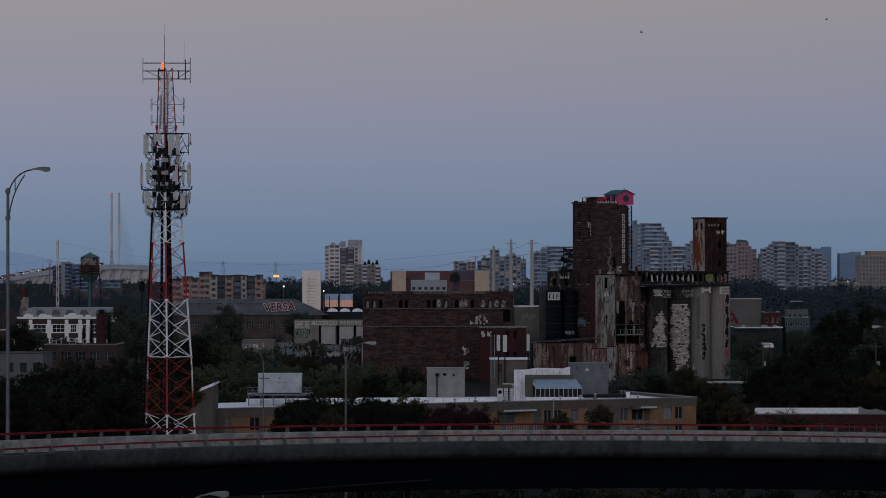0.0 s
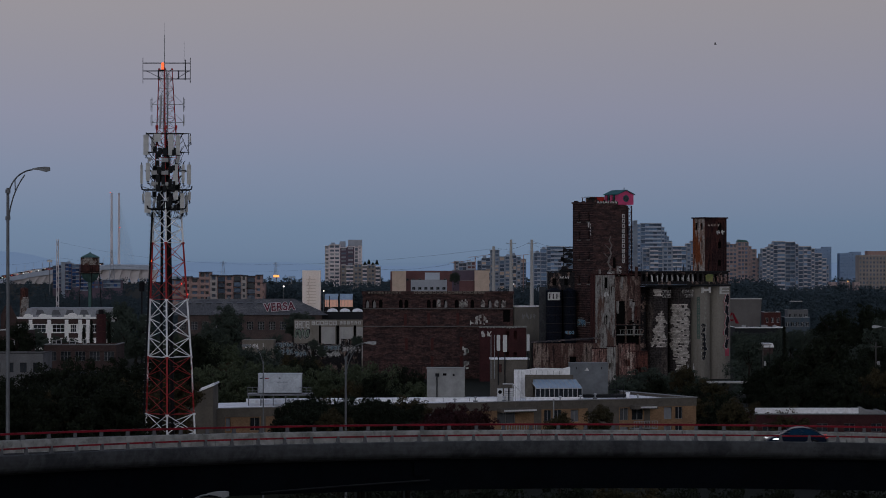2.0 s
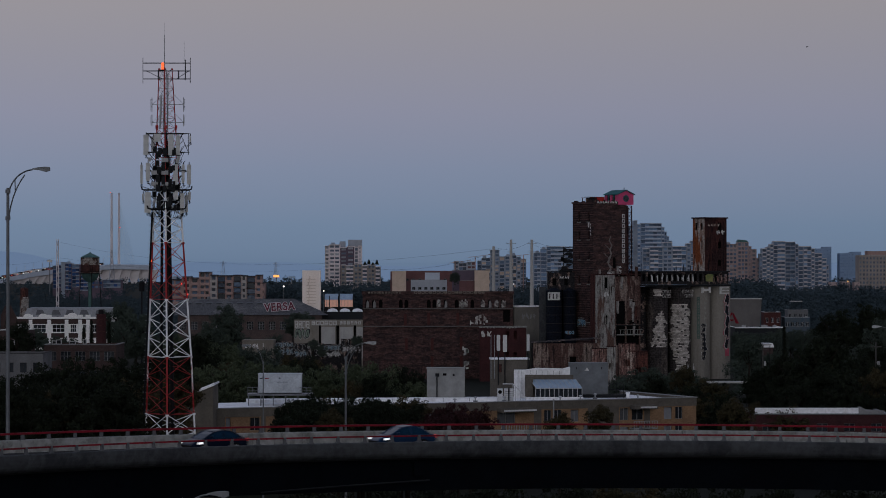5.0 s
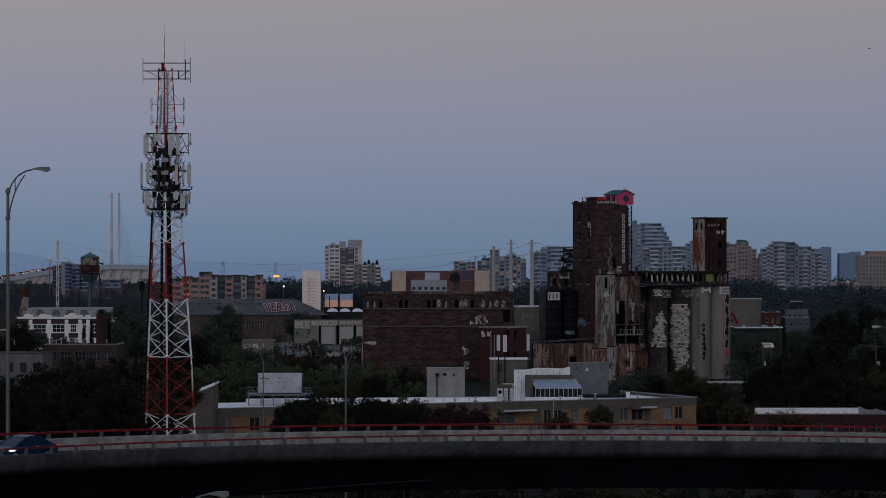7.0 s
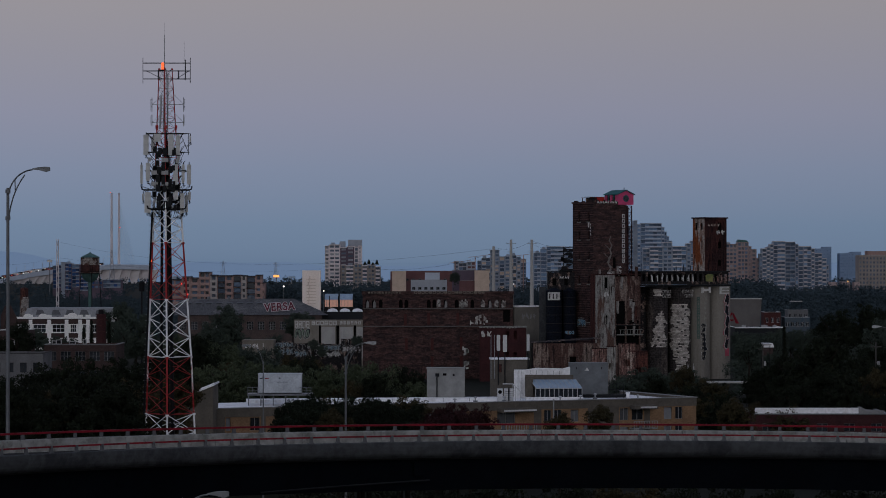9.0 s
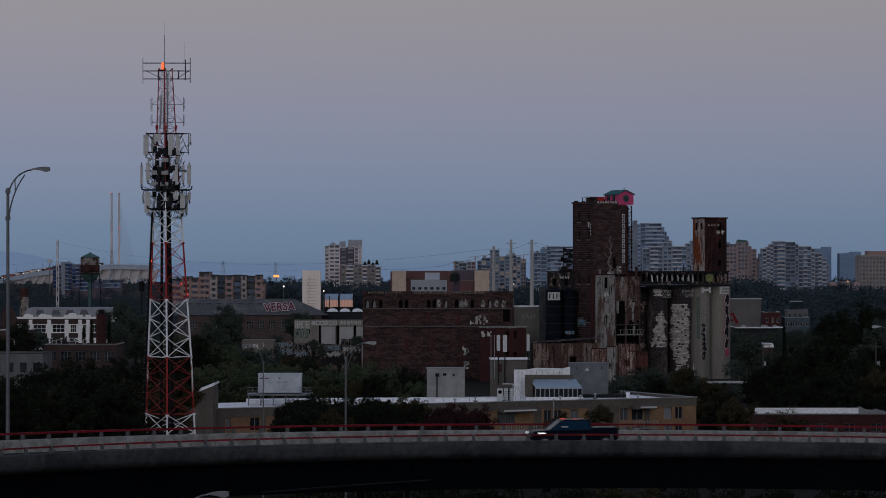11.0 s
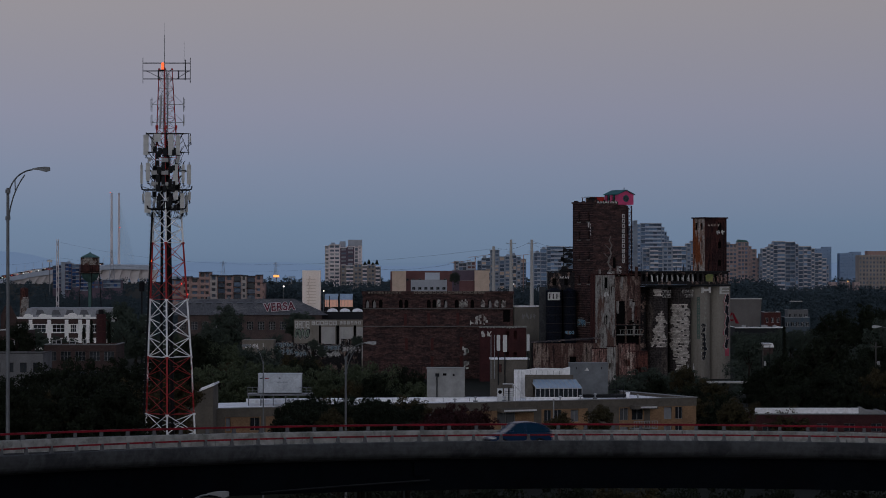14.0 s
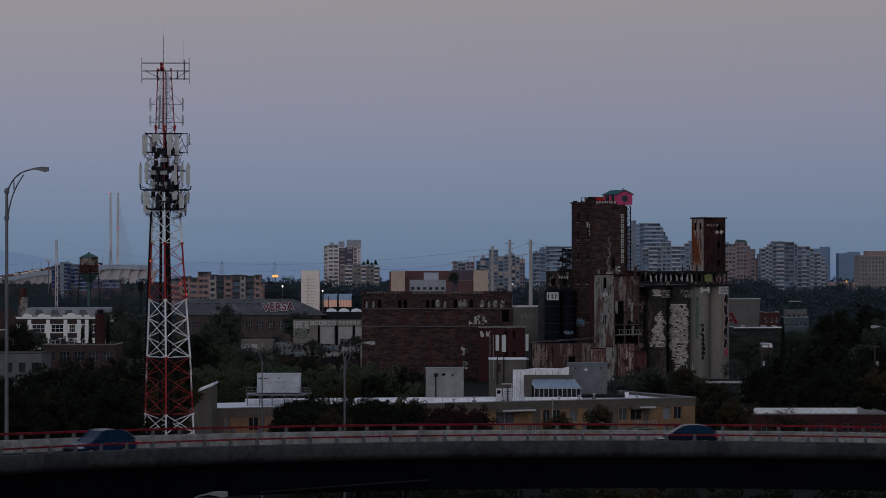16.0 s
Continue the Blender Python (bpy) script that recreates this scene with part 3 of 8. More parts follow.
street_lamp(-28.47, 183, 21.2, 37.92, 1.2, 1.55, 1, r=0.13, head=1.0, label="tall grey street lamp with a braced curved arm, unlit")
street_lamp(-11.47, 330, 0, 22.00, 1.55, 2.1, 1, r=0.15, head=1.25)
street_lamp(-21.84, 340, 0, 21.05, 1.9, 1.4, -1, r=0.1, brace=False, head=1.0)
street_lamp(-11.05, 120, 0, 22.77, 0.3, 0.9, 1, r=0.1, brace=False, head=0.8)
street_lamp(67.96, 420, 0, 22.31, 1.1, 2.0, -1, r=0.15, brace=True, head=1.3)


# ---- the lattice mast ----
def lattice(sh, p, q, r, n=5):
    sh.tube(p, q, r, n=n, caps=False)


def mast():
    X, Y = -28.36, 290
    ob = thing("radio_mast", "red and white lattice radio mast hung with cellular antennas", "radio mast", X, Y, 0)

    def side(z, sg):
        """Half width of the mast at height z, on its left (-1) or right (1)."""
        marks = ((0, 3.3, 3.3), (15.20, 2.55, 2.55), (23.39, 2.28, 2.17), (29.25, 2.05, 1.76), (35.11, 1.82, 1.35), (47.12, 1.35, 0.59), (53.28, 1.11, 0.23))
        for (a, *u), (b, *v) in zip(marks, marks[1:]):
            if z <= b:
                k = 0 if sg < 0 else 1
                return u[k] + (v[k] - u[k]) * (z - a) / (b - a)
        return marks[-1][1 if sg < 0 else 2]

    def half(z):
        return (side(z, -1) + side(z, 1)) / 2

    def axis(z):
        return (side(z, 1) - side(z, -1)) / 2

    def legs(z):
        h, c = half(z), axis(z)
        return [Vector((c - h, 0.4 * h, z)), Vector((c + h, 0.4 * h, z)), Vector((c, -0.9 * h, z))]
    bands = [(0, 17.36, "w", 9), (17.36, 23.28, "r", 3), (23.28, 29.25, "w", 3), (29.25, 35.11, "r", 3),
             (35.11, 40.97, "w", 4), (40.97, 46.95, "r", 4), (46.95, 53.16, "r", 6)]
    for z0, z1, c, n in bands:
        leg_mat, br_mat = (TOWER_RED, TOWER_RED) if c == "r" else (TOWER_WHITE, TOWER_WHITE)
        thin = 0.075 if z0 < 38 else (0.05 if z0 < 46.9 else 0.042)
        if z0 == 17.36:
            thin = 0.068
        for k in range(3):
            part("leg", Shape().tube(legs(z0)[k], legs(z1)[k], thin * 1.35, thin * 1.25, 8).tube(legs(z1)[k] - Vector((0, 0, 0.12)), legs(z1)[k] + Vector((0, 0, 0.06)), thin * 2.4, n=8), TOWER_WORN if (c == "r" and z0 < 24 and k < 2) else leg_mat, ob)
        def strut(u, v, r):
            part("brace", Shape().tube(u, v, r * (0.75 if c == "r" else 1.0), n=5), STEEL_POLE if z0 > 46.9 and abs(u.y - v.y) > 0.05 else br_mat, ob)
        for i in range(n):
            a, b = z0 + (z1 - z0) * i / n, z0 + (z1 - z0) * (i + 1) / n
            A, B = legs(a), legs(b)
            for k in range(3):
                j = (k + 1) % 3
                strut(A[k], B[j], thin * 0.62)
                strut(A[j], B[k], thin * 0.62)
                if i % 3 == 0 or z0 > 40:
                    strut(A[k], A[j], thin * 0.5)
            if z0 < 5 or i == n - 1:
                strut((A[0] + B[1]) / 2, (A[1] + B[2]) / 2, thin * 0.4)
    # feeder cables and climbing pegs
    for dx, dy, top, r in ((-0.86, 0.1, 38.33, 0.1), (-0.36, 0.15, 42.73, 0.16), (-0.05, 0.2, 46.83, 0.12), (0.12, 0.25, 45.66, 0.19)):
        cab = Shape().pipe([(axis(a) + dx * half(a) * (1.25 if dx < -0.8 else 1), dy * half(a), a) for a in [top * i / 12 for i in range(13)]], r)
        part("feeder_cable", cab, BLACK, ob, "black bundled feeder cable")
    peg = Shape()
    for i in range(46):
        z = 14 + i * 0.62
        p = legs(z)[0]
        peg.tube(p + Vector((-0.45, 0, 0)), p + Vector((0.3, 0, 0)), 0.02, n=4)
    part("climbing_pegs", peg, STEEL_GREY, ob)
    ladder = Shape()
    for dx in (-0.14, 0.14):
        ladder.pipe([(axis(z) + dx, -0.1, z) for z in (3, 15, 25, 35, 45, 52.98)], 0.025, 4)
    for i in range(150):
        z = 3.2 + i * 0.335
        ladder.tube((axis(z) - 0.14, -0.1, z), (axis(z) + 0.14, -0.1, z), 0.014, n=3)
    part("ladder", ladder, DARK_STEEL, ob)
    # antenna panels: x0, x1, y0, y1 in metres beside and over the axis
    me = {}
    for x0, x1, zt, zb, dy in ((-2.64, -2.11, 46.30, 44.19, -0.6), (-1.99, -1.58, 46.18, 44.48, 1.0), (-1.52, -0.82, 46.36, 45.54, -1.1), (0.00, 0.53, 46.30, 44.13, -1.3), (0.76, 1.17, 46.24, 44.19, -1.0),
                               (2.11, 2.28, 46.18, 45.54, -0.5), (-2.99, -2.75, 43.20, 41.20, -0.3), (-2.34, -1.93, 43.37, 41.50, -1.0), (0.53, 1.00, 43.20, 41.09, -1.4),
                               (1.35, 1.64, 43.20, 41.26, -0.9), (1.87, 2.28, 43.20, 41.14, -0.6), (-2.46, -1.82, 40.32, 38.21, -1.2), (0.53, 1.00, 40.62, 39.56, -1.2),
                               (1.23, 1.64, 40.21, 38.16, -1.0), (1.93, 2.23, 40.38, 39.50, -0.3), (-2.87, -2.69, 40.21, 39.50, 0.3), (1.52, 1.82, 40.09, 38.27, 0.9)):
        w, h = x1 - x0, zt - zb
        s = Shape()
        s.prism([(-w / 2 + 0.03, 0), (w / 2 - 0.03, 0), (w / 2, 0.05), (w / 2, h - 0.05), (w / 2 - 0.03, h), (-w / 2 + 0.03, h), (-w / 2, h - 0.05), (-w / 2, 0.05)], -0.09, 0.09)
        pan = part("antenna_panel", s, PANEL_WHITE, ob, m=pose((x0 + x1) / 2, dy, zb))
        k = Shape().tube((0, 0.2, -0.3), (0, 0.2, h + 0.25), 0.04, n=6).box(-0.05, 0.05, 0.095, 0.2, 0.25, 0.33).box(-0.05, 0.05, 0.095, 0.2, h - 0.35, h - 0.27)
        for q in (-0.06, 0.06):
            k.tube((q, 0.0, -0.01), (q * 2, 0.12, -0.25), 0.02, n=4).tube((q * 2, 0.12, -0.25), (q - x0 * 0.25, 0.3, -0.5), 0.02, n=4)
        part("mounting_pipe", k, DARK_STEEL, pan)
    rru = Shape().box(-0.17, 0.17, -0.12, 0.12, 0, 0.42).box(-0.13, 0.13, -0.16, -0.122, 0.05, 0.37).mesh("radio_unit", PANEL_GREY)
    for px_, z in [(dx, z) for z in (42.14, 40.97) for dx in (-1.58, -1.23, -0.53, -0.18)] + [(-0.53, 43.43), (-0.18, 43.43), (0.94, 43.31), (1.05, 43.66), (-1.93, 43.49)]:
        part("radio_unit", rru, None, ob, m=pose(px_, -1.25, z))
    dark = Shape().box(-0.2, 0.2, -0.14, 0.14, 0, 0.6).mesh("junction_box", DARK_STEEL)
    rnd = random.Random(4)
    for z in (44.07, 42.73, 41.44, 40.09, 38.92):
        for k in range(9):
            part("junction_box", dark, None, ob, m=pose(axis(z) + rnd.uniform(-1.3, 1.3), rnd.uniform(-0.9, 0.7), z + rnd.uniform(-0.5, 0.5), 0, 0, rnd.uniform(0, 90)))
    # platforms and booms
    for z, w in ((40.56, 2.25), (42.55, 2.1), (38.51, 1.9), (46.42, 1.9), (44.48, 1.8)):
        f = Shape()
        h = half(z)
        for a, b in (((-w, -1.0, z), (w, -1.0, z)), ((-w, 0.7, z), (w, 0.7, z)), ((-w, -1.0, z), (0, 1.4, z)), ((w, -1.0, z), (0, 1.4, z)), ((-w, -1.0, z), (-w, 0.7, z)), ((w, -1.0, z), (w, 0.7, z)), ((-h, 0.3, z - 0.9), (-w, -0.9, z)), ((h, 0.3, z - 0.9), (w, -0.9, z))):
            f.tube(Vector(a) + Vector((axis(z), 0, 0)), Vector(b) + Vector((axis(z), 0, 0)), 0.045, n=5)
        part("antenna_frame", f, DARK_STEEL, ob, "dark steel antenna frame")
    for x, z0, z1, r in ((-0.95, 46.9, 50.4, 0.09), (-0.62, 46.5, 53.0, 0.05), (-0.15, 46.6, 52.6, 0.06)):
        part("feed_line", Shape().tube((x, -0.3, z0), (x + (0.12 if x < -0.5 else 0), -0.2, z1), r, n=6), STEEL_GREY, ob, "pale antenna feed line")
    for z in (44.2, 42.75, 41.4, 40.35, 39.0):
        for x, w_, h_ in ((-0.95, 0.42, 0.75), (-0.38, 0.36, 0.9), (0.12, 0.38, 0.7), (0.6, 0.3, 0.55)):
            part("junction_box", Shape().box(-w_ / 2, w_ / 2, -0.12, 0.12, 0, h_), DARK_STEEL, ob, m=pose(x + rnd.uniform(-0.12, 0.12), -1.15 - rnd.uniform(0, 0.3), z + rnd.uniform(-0.55, 0.1)))
    for z, w in ((40.56, 2.5), (42.62, 1.3), (38.6, 1.9)):
        part("platform_rail", Shape().pipe([(-w - 0.25, -1.3, z + 0.35), (-w - 0.2, -1.3, z + 0.06), (-w, -1.3, z), (w - 0.3, -1.3, z), (w - 0.1, -1.3, z + 0.1), (w - 0.05, -1.3, z + 0.4)], 0.085), BLACK, ob, "black padded platform rail")
    jump = Shape()
    for k in range(110):
        z = rnd.uniform(38.16, 46.54)
        a = Vector((axis(z) + rnd.uniform(-2.1, 2.1), rnd.uniform(-1, 0.6), z))
        b = Vector((a.x * 0.45, a.y * 0.4, z - rnd.uniform(0.4, 1.6)))
        m_ = (a + b) / 2 + Vector((0, 0, -0.35))
        jump.tube(a, m_, 0.028, n=4, caps=False).tube(m_, b, 0.028, n=4, caps=False)
    part("cable_loom", jump, BLACK, ob)
    side = Shape()
    for sgn, xs in ((-1, -1.82), (1, 1.46)):
        for zt, zb in ((50.17, 48.70), (48.41, 47.18)):
            side.tube((xs, 0, zb), (xs, 0, zt), 0.042, n=6).tube((xs + sgn * 0.12, 0, zb + 0.2), (xs + sgn * 0.12, 0, zt - 0.2), 0.024, n=5)
            for q in range(4):
                z = zb + (zt - zb) * (q + 0.5) / 4
                side.tube((xs - 0.03, -0.1, z), (xs + sgn * 0.14, 0.1, z), 0.02, n=4)
    for z in (49.47, 47.59):
        side.tube((-1.82, 0, z), (1.46, 0, z), 0.035, n=5)
        side.tube((1.46, 0, z), (0.3, 0, z + 1.2), 0.02, n=4).tube((-1.82, 0, z), (-0.3, 0, z + 1.2), 0.02, n=4)
    part("dipole_array", side, STEEL_GREY, ob, "grey side-mounted dipole antennas")
    arm = Shape()
    for z in (46.42, 44.48):
        arm.tube((1.0, -0.4, z), (2.11, -0.4, z), 0.04, n=5)
    arm.tube((1.99, -0.4, 46.42), (1.99, -0.4, 44.19), 0.035, n=5).tube((1.29, -0.4, 46.13), (1.99, -0.4, 44.48), 0.03, n=5)
    part("outrigger", arm, DARK_STEEL, ob)
    head = Shape()
    w = 2.46
    for z in (53.75, 52.93, 52.10):
        head.tube((-w - 0.3, 0, z), (w - 0.3, 0, z), 0.055, n=5).tube((-w - 0.3, 0.1, z + 0.02), (0, 1.6, z + 0.1), 0.026, n=5).tube((w - 0.3, 0.1, z + 0.02), (0, 1.6, z + 0.1), 0.026, n=5)
    for x in (-w - 0.3, w - 0.3):
        head.tube((x, 0, 51.67), (x, 0, 54.3), 0.033, n=5)
    head.tube((1.64, 0, 51.99), (1.64, 0, 54.10), 0.055, n=6)
    for x in (-1.15, 0.95):
        head.tube((x, -0.1, 52.1), (x, -0.1, 53.0), 0.07, n=6)
    for sg in (-1, 1):
        head.tube((sg * 0.7, 0, 52.10), (sg * 2.2 - 0.2, 0, 52.93), 0.03, n=4)
    part("top_frame", head, mat("dull_mast_steel", (0.06, 0.062, 0.068), 0.6, 0.2, scale=1.0), ob, "dull grey steel frame round the head of the mast")
    part("whip_antenna", Shape().tube((-0.53, 0, 52.93), (-0.53, 0, 56.68), 0.05, 0.035, 6).tube((-0.53, 0, 56.68), (-0.53, 0, 57.97), 0.006, 0.004, 4), STEEL_GREY, ob)
    part("whip_antenna", Shape().tube((1.52, 0, 53.75), (1.52, 0, 56.03), 0.022, 0.012, 5), STEEL_GREY, ob)
    drum = Shape().lathe([(0.14, 0), (0.14, 0.34)], 10)
    for x, z in ((-1.29, 46.95), (0.70, 46.95), (-0.29, 46.95)):
        part("red_drum", drum, TOWER_RED, ob, m=pose(x, -0.3, z))
    base = part("beacon_base", Shape().lathe([(0.3, 0), (0.3, 0.12)], 12), DARK_STEEL, ob, m=pose(-0.70, -0.2, 52.93))
    for x, z in ((1.93, 29.72), (1.29, 30.83), (-1.82, 33.18), (-1.11, 46.18)):
        part("obstruction_lamp", Shape().lathe([(0.03, -0.05), (0.055, 0), (0.06, 0.05), (0.045, 0.1), (0.015, 0.12)], 8), LAMP_RED if x > 0 else LAMP_ORANGE, ob, m=pose(x, -0.5, z))
    # the flashing beacon: a lens that is lit on one half, and turns
    lens = Shape().lathe([(0.11, 0), (0.15, 0.08), (0.15, 0.32), (0.08, 0.38), (0.15, 0.44), (0.15, 0.68), (0.08, 0.76)], 16)
    for i, f in enumerate(lens.f):
        c = sum((Vector(lens.v[j]) for j in f), Vector()) / len(f)
        lens.s[i] = 0 if c.y < 0 else 1
    return part("beacon", lens, [LAMP_ORANGE, DIM_RED], ob, "flashing red beacon", m=pose(-0.70, -0.2, 52.93 + 0.12))


beacon = mast()


# ---- trees ----
def leaf_quads(pts, out, size, rng):
    """Leaf-shaped quads at pts, each turned roughly outwards with the clump that it grows on."""
    nrm = out + rng.normal(size=pts.shape) * 0.45
    nrm /= np.linalg.norm(nrm, axis=1)[:, None]
    a = np.cross(nrm, rng.normal(size=pts.shape))
    a /= np.linalg.norm(a, axis=1)[:, None]
    b = np.cross(nrm, a)
    s = size * rng.uniform(0.6, 1.4, len(pts))[:, None]
    return np.stack([pts - a * s, pts - b * s * 0.6, pts + a * s, pts + b * s * 0.6], 1).reshape(-1, 3)


def unit(rng, *shape):
    d = rng.normal(size=(*shape, 3))
    return d / np.linalg.norm(d, axis=-1)[..., None]


def leaf_mesh(name, material, seed, clumps, per, size):
    """A crown one metre wide and high, from z 0 to 1: leafy clumps round an uneven outline, with gaps between them."""
    rng = np.random.default_rng(seed)
    d = unit(rng, clumps)
    rad = 0.5 * rng.uniform(0.5, 1.0, clumps) ** 0.5
    lobes = 1 + 0.16 * np.sin(3 * np.arctan2(d[:, 1], d[:, 0]) + seed) + 0.1 * rng.normal(size=clumps)
    c = d * (rad * np.clip(lobes, 0.65, 1.2))[:, None] * 0.82
    c[:, 2] = c[:, 2] * 0.95 + 0.5
    own = np.repeat(rng.uniform(0.055, 0.125, clumps), per)[:, None]
    out = unit(rng, clumps * per)
    pts = np.repeat(c, per, 0) + out * own * rng.uniform(0.55, 1.05, (clumps * per, 1)) * (1, 1, 0.75)
    size = np.full(len(pts), size)
    core = rng.integers(0, len(pts), len(pts) // 10)
    pts[core] = (pts[core] - (0, 0, 0.5)) * 0.7 + (0, 0, 0.5)
    size[core] *= 2.4
    pts[:, 2] = np.clip(pts[:, 2], 0.0, 1.08)
    v = leaf_quads(pts, out, 1.0, rng).reshape(-1, 4, 3)
    v = (pts[:, None] + (v - pts[:, None]) * size[:, None, None]).reshape(-1, 3)
    me = bpy.data.meshes.new(name)
    me.from_pydata(v.tolist(), [], np.arange(len(v)).reshape(-1, 4).tolist())
    me.materials.append(material)
    return me


TRUNK = Shape()
for k_ in range(6):
    a_ = k_ * 1.05
    TRUNK.tube((0, 0, 0.5 + 0.03 * k_), (0.3 * math.cos(a_), 0.3 * math.sin(a_), 0.72 + 0.03 * k_), 0.018, 0.006, 5)
TRUNK.tube((0, 0, 0), (0.01, 0.0, 0.5), 0.036, 0.028, 8).tube((0.01, 0, 0.5), (0, 0.01, 0.88), 0.028, 0.008, 7)
TRUNK = TRUNK.mesh("trunk", BARK)
CROWNS = {"dark": [leaf_mesh("crown", LEAF, s, 95, 115, 0.016) for s in (1, 2, 3)],
          "grey": [leaf_mesh("crown", LEAF_GREY, s, 95, 110, 0.0155) for s in (4, 5)],
          "gold": [leaf_mesh("crown", LEAF_GOLD, s, 90, 85, 0.017) for s in (6,)],
          "red": [leaf_mesh("crown", LEAF_RED, s, 90, 85, 0.017) for s in (7,)],
          "mid": [leaf_mesh("crown", LEAF_MID, s, 95, 110, 0.0165) for s in (10, 12, 13)],
          "far": [leaf_mesh("crown", LEAF_FAR, s, 70, 40, 0.03) for s in (8, 9)]}
WORDS = {"dark": "leafy deciduous tree with a dark green crown", "grey": "broad tree with grey-green late summer leaves", "gold": "small tree with yellowing autumn leaves",
         "red": "ornamental tree with copper red leaves", "far": "hazy distant deciduous tree", "mid": "dull green street tree with a rounded crown"}
TREE_RND = random.Random(11)


def tree(x, y, h, w, kind="dark", low=0.12):
    # distant dark trees get paler leaves, with haze put into the colour
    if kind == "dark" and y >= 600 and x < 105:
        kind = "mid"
    ob = thing("tree", WORDS[kind], "tree", x, y, 0, TREE_RND.uniform(0, 360), group="trees")
    low = max(low, 1 - 1.15 * w / h)
    part("trunk", TRUNK, None, ob, m=Matrix.Diagonal((w, w, h * 0.95, 1)))
    part("crown", TREE_RND.choice(CROWNS[kind]), None, ob, m=Matrix.Translation((0, 0, h * low)) @ Matrix.Diagonal((w, w * TREE_RND.uniform(0.8, 1.1), h * (1 - low), 1)))
    return ob


def pine(x, y, h, w, z=0):
    ob = thing("spruce", "dark narrow spruce tree", "tree", x, y, z, 0, group="spruces")
    part("trunk", Shape().tube((0, 0, 0), (0, 0, h), 0.02 * h, 0.003 * h, 6), BARK, ob)
    rng = random.Random(int(x * 10))
    s = Shape()
    for i in range(1100):
        q = rng.random() ** 0.7
        r = w / 2 * (1 - q) * rng.uniform(0.5, 1.1)
        a = rng.uniform(0, 6.283)
        p = Vector((r * math.cos(a), r * math.sin(a), h * (0.1 + 0.9 * q) - 0.25 * r))
        o = Vector((math.cos(a), math.sin(a), -0.5)) * 0.5
        t = Vector((-math.sin(a), math.cos(a), 0.2)) * 0.16
        s.face([p - t, p + o, p + t, p - o * 0.3])
    me = bpy.data.meshes.new("needles")
    me.from_pydata(s.v, [], s.f)
    me.materials.append(LEAF)
    part("needles", me, None, ob)
    return ob


def blob():
    """An octahedron divided twice: unit vertices and triangles."""
    v = [Vector(p) for p in ((1, 0, 0), (-1, 0, 0), (0, 1, 0), (0, -1, 0), (0, 0, 1), (0, 0, -1))]
    f = [(0, 2, 4), (2, 1, 4), (1, 3, 4), (3, 0, 4), (2, 0, 5), (1, 2, 5), (3, 1, 5), (0, 3, 5)]
    mid, out = {}, []
    def half_way(i, j):
        k = (min(i, j), max(i, j))
        if k not in mid:
            mid[k] = len(v)
            v.append((v[i] + v[j]).normalized())
        return mid[k]
    for i, j, k in f:
        p, q, r = half_way(i, j), half_way(j, k), half_way(k, i)
        out += [(i, p, r), (p, j, q), (r, q, k), (p, q, r)]
    return np.array([tuple(p) for p in v]), np.array(out)


BLOB = blob()


def woods(name, label, spots, seed, material, per=130, size=0.9):
    """Many crowns in one mesh. spots: rows of x, y, height, width."""
    rng = np.random.default_rng(seed)
    sp = np.array(spots)
    n, lumps = len(sp), 15
    each = per // lumps
    c = unit(rng, n, lumps) * rng.uniform(0.35, 0.8, (n, lumps, 1))
    c *= np.stack([sp[:, 3] / 2, sp[:, 3] / 2, sp[:, 2] * 0.42], 1)[:, None, :]
    c += np.stack([sp[:, 0], sp[:, 1], sp[:, 2] * 0.56], 1)[:, None, :]
    own = (sp[:, 3, None] * rng.uniform(0.1, 0.21, (n, lumps)))[:, :, None, None]
    out = unit(rng, n, lumps, each)
    p = (c[:, :, None, :] + out * own * rng.uniform(0.4, 1.25, (n, lumps, each, 1)) * (1, 1, 0.8)).reshape(-1, 3)
    s = np.repeat(sp[:, 3] * 0.06 * size, lumps * each)
    q = leaf_quads(np.zeros_like(p), out.reshape(-1, 3), 1.0, rng).reshape(-1, 4, 3)
    v = (p[:, None] + q * s[:, None, None]).reshape(-1, 3)
    # each lump of foliage is an uneven solid mass under its outer leaves
    bv, bf = BLOB
    k = n * lumps
    o = (own * 0.34).reshape(k, 1, 1)
    body = c.reshape(k, 1, 3) + bv[None] * o * rng.uniform(0.55, 1.15, (k, len(bv), 1)) * (1, 1, 0.8)
    faces = (np.arange(k)[:, None, None] * len(bv) + bf[None] + len(v)).reshape(-1, 3)
    me = bpy.data.meshes.new(name)
    me.from_pydata(np.vstack([v, body.reshape(-1, 3)]).tolist(), [], np.arange(len(v)).reshape(-1, 4).tolist() + faces.tolist())
    smooth = np.ones(len(me.polygons), dtype=bool)
    me.polygons.foreach_set("use_smooth", smooth)
    me.materials.append(material)
    tagged(new(name, me), label, "woods", kind="stuff")


def belt(n, y0, y1, seed, half=0.175, h=(8, 13), x0=None, x1=None):
    """Crowns spread over a stretch of ground as wide as the town, in plan. half: its half width as a share of the distance."""
    r = random.Random(seed)
    out = []
    for _ in range(n):
        y = r.uniform(y0, y1)
        lo, hi = (x0 if x0 is not None else -half), (x1 if x1 is not None else half)
        t = r.uniform(*h)
        out.append((r.uniform(lo, hi) * y, y, t, t * r.uniform(0.7, 1.2)))
    return out


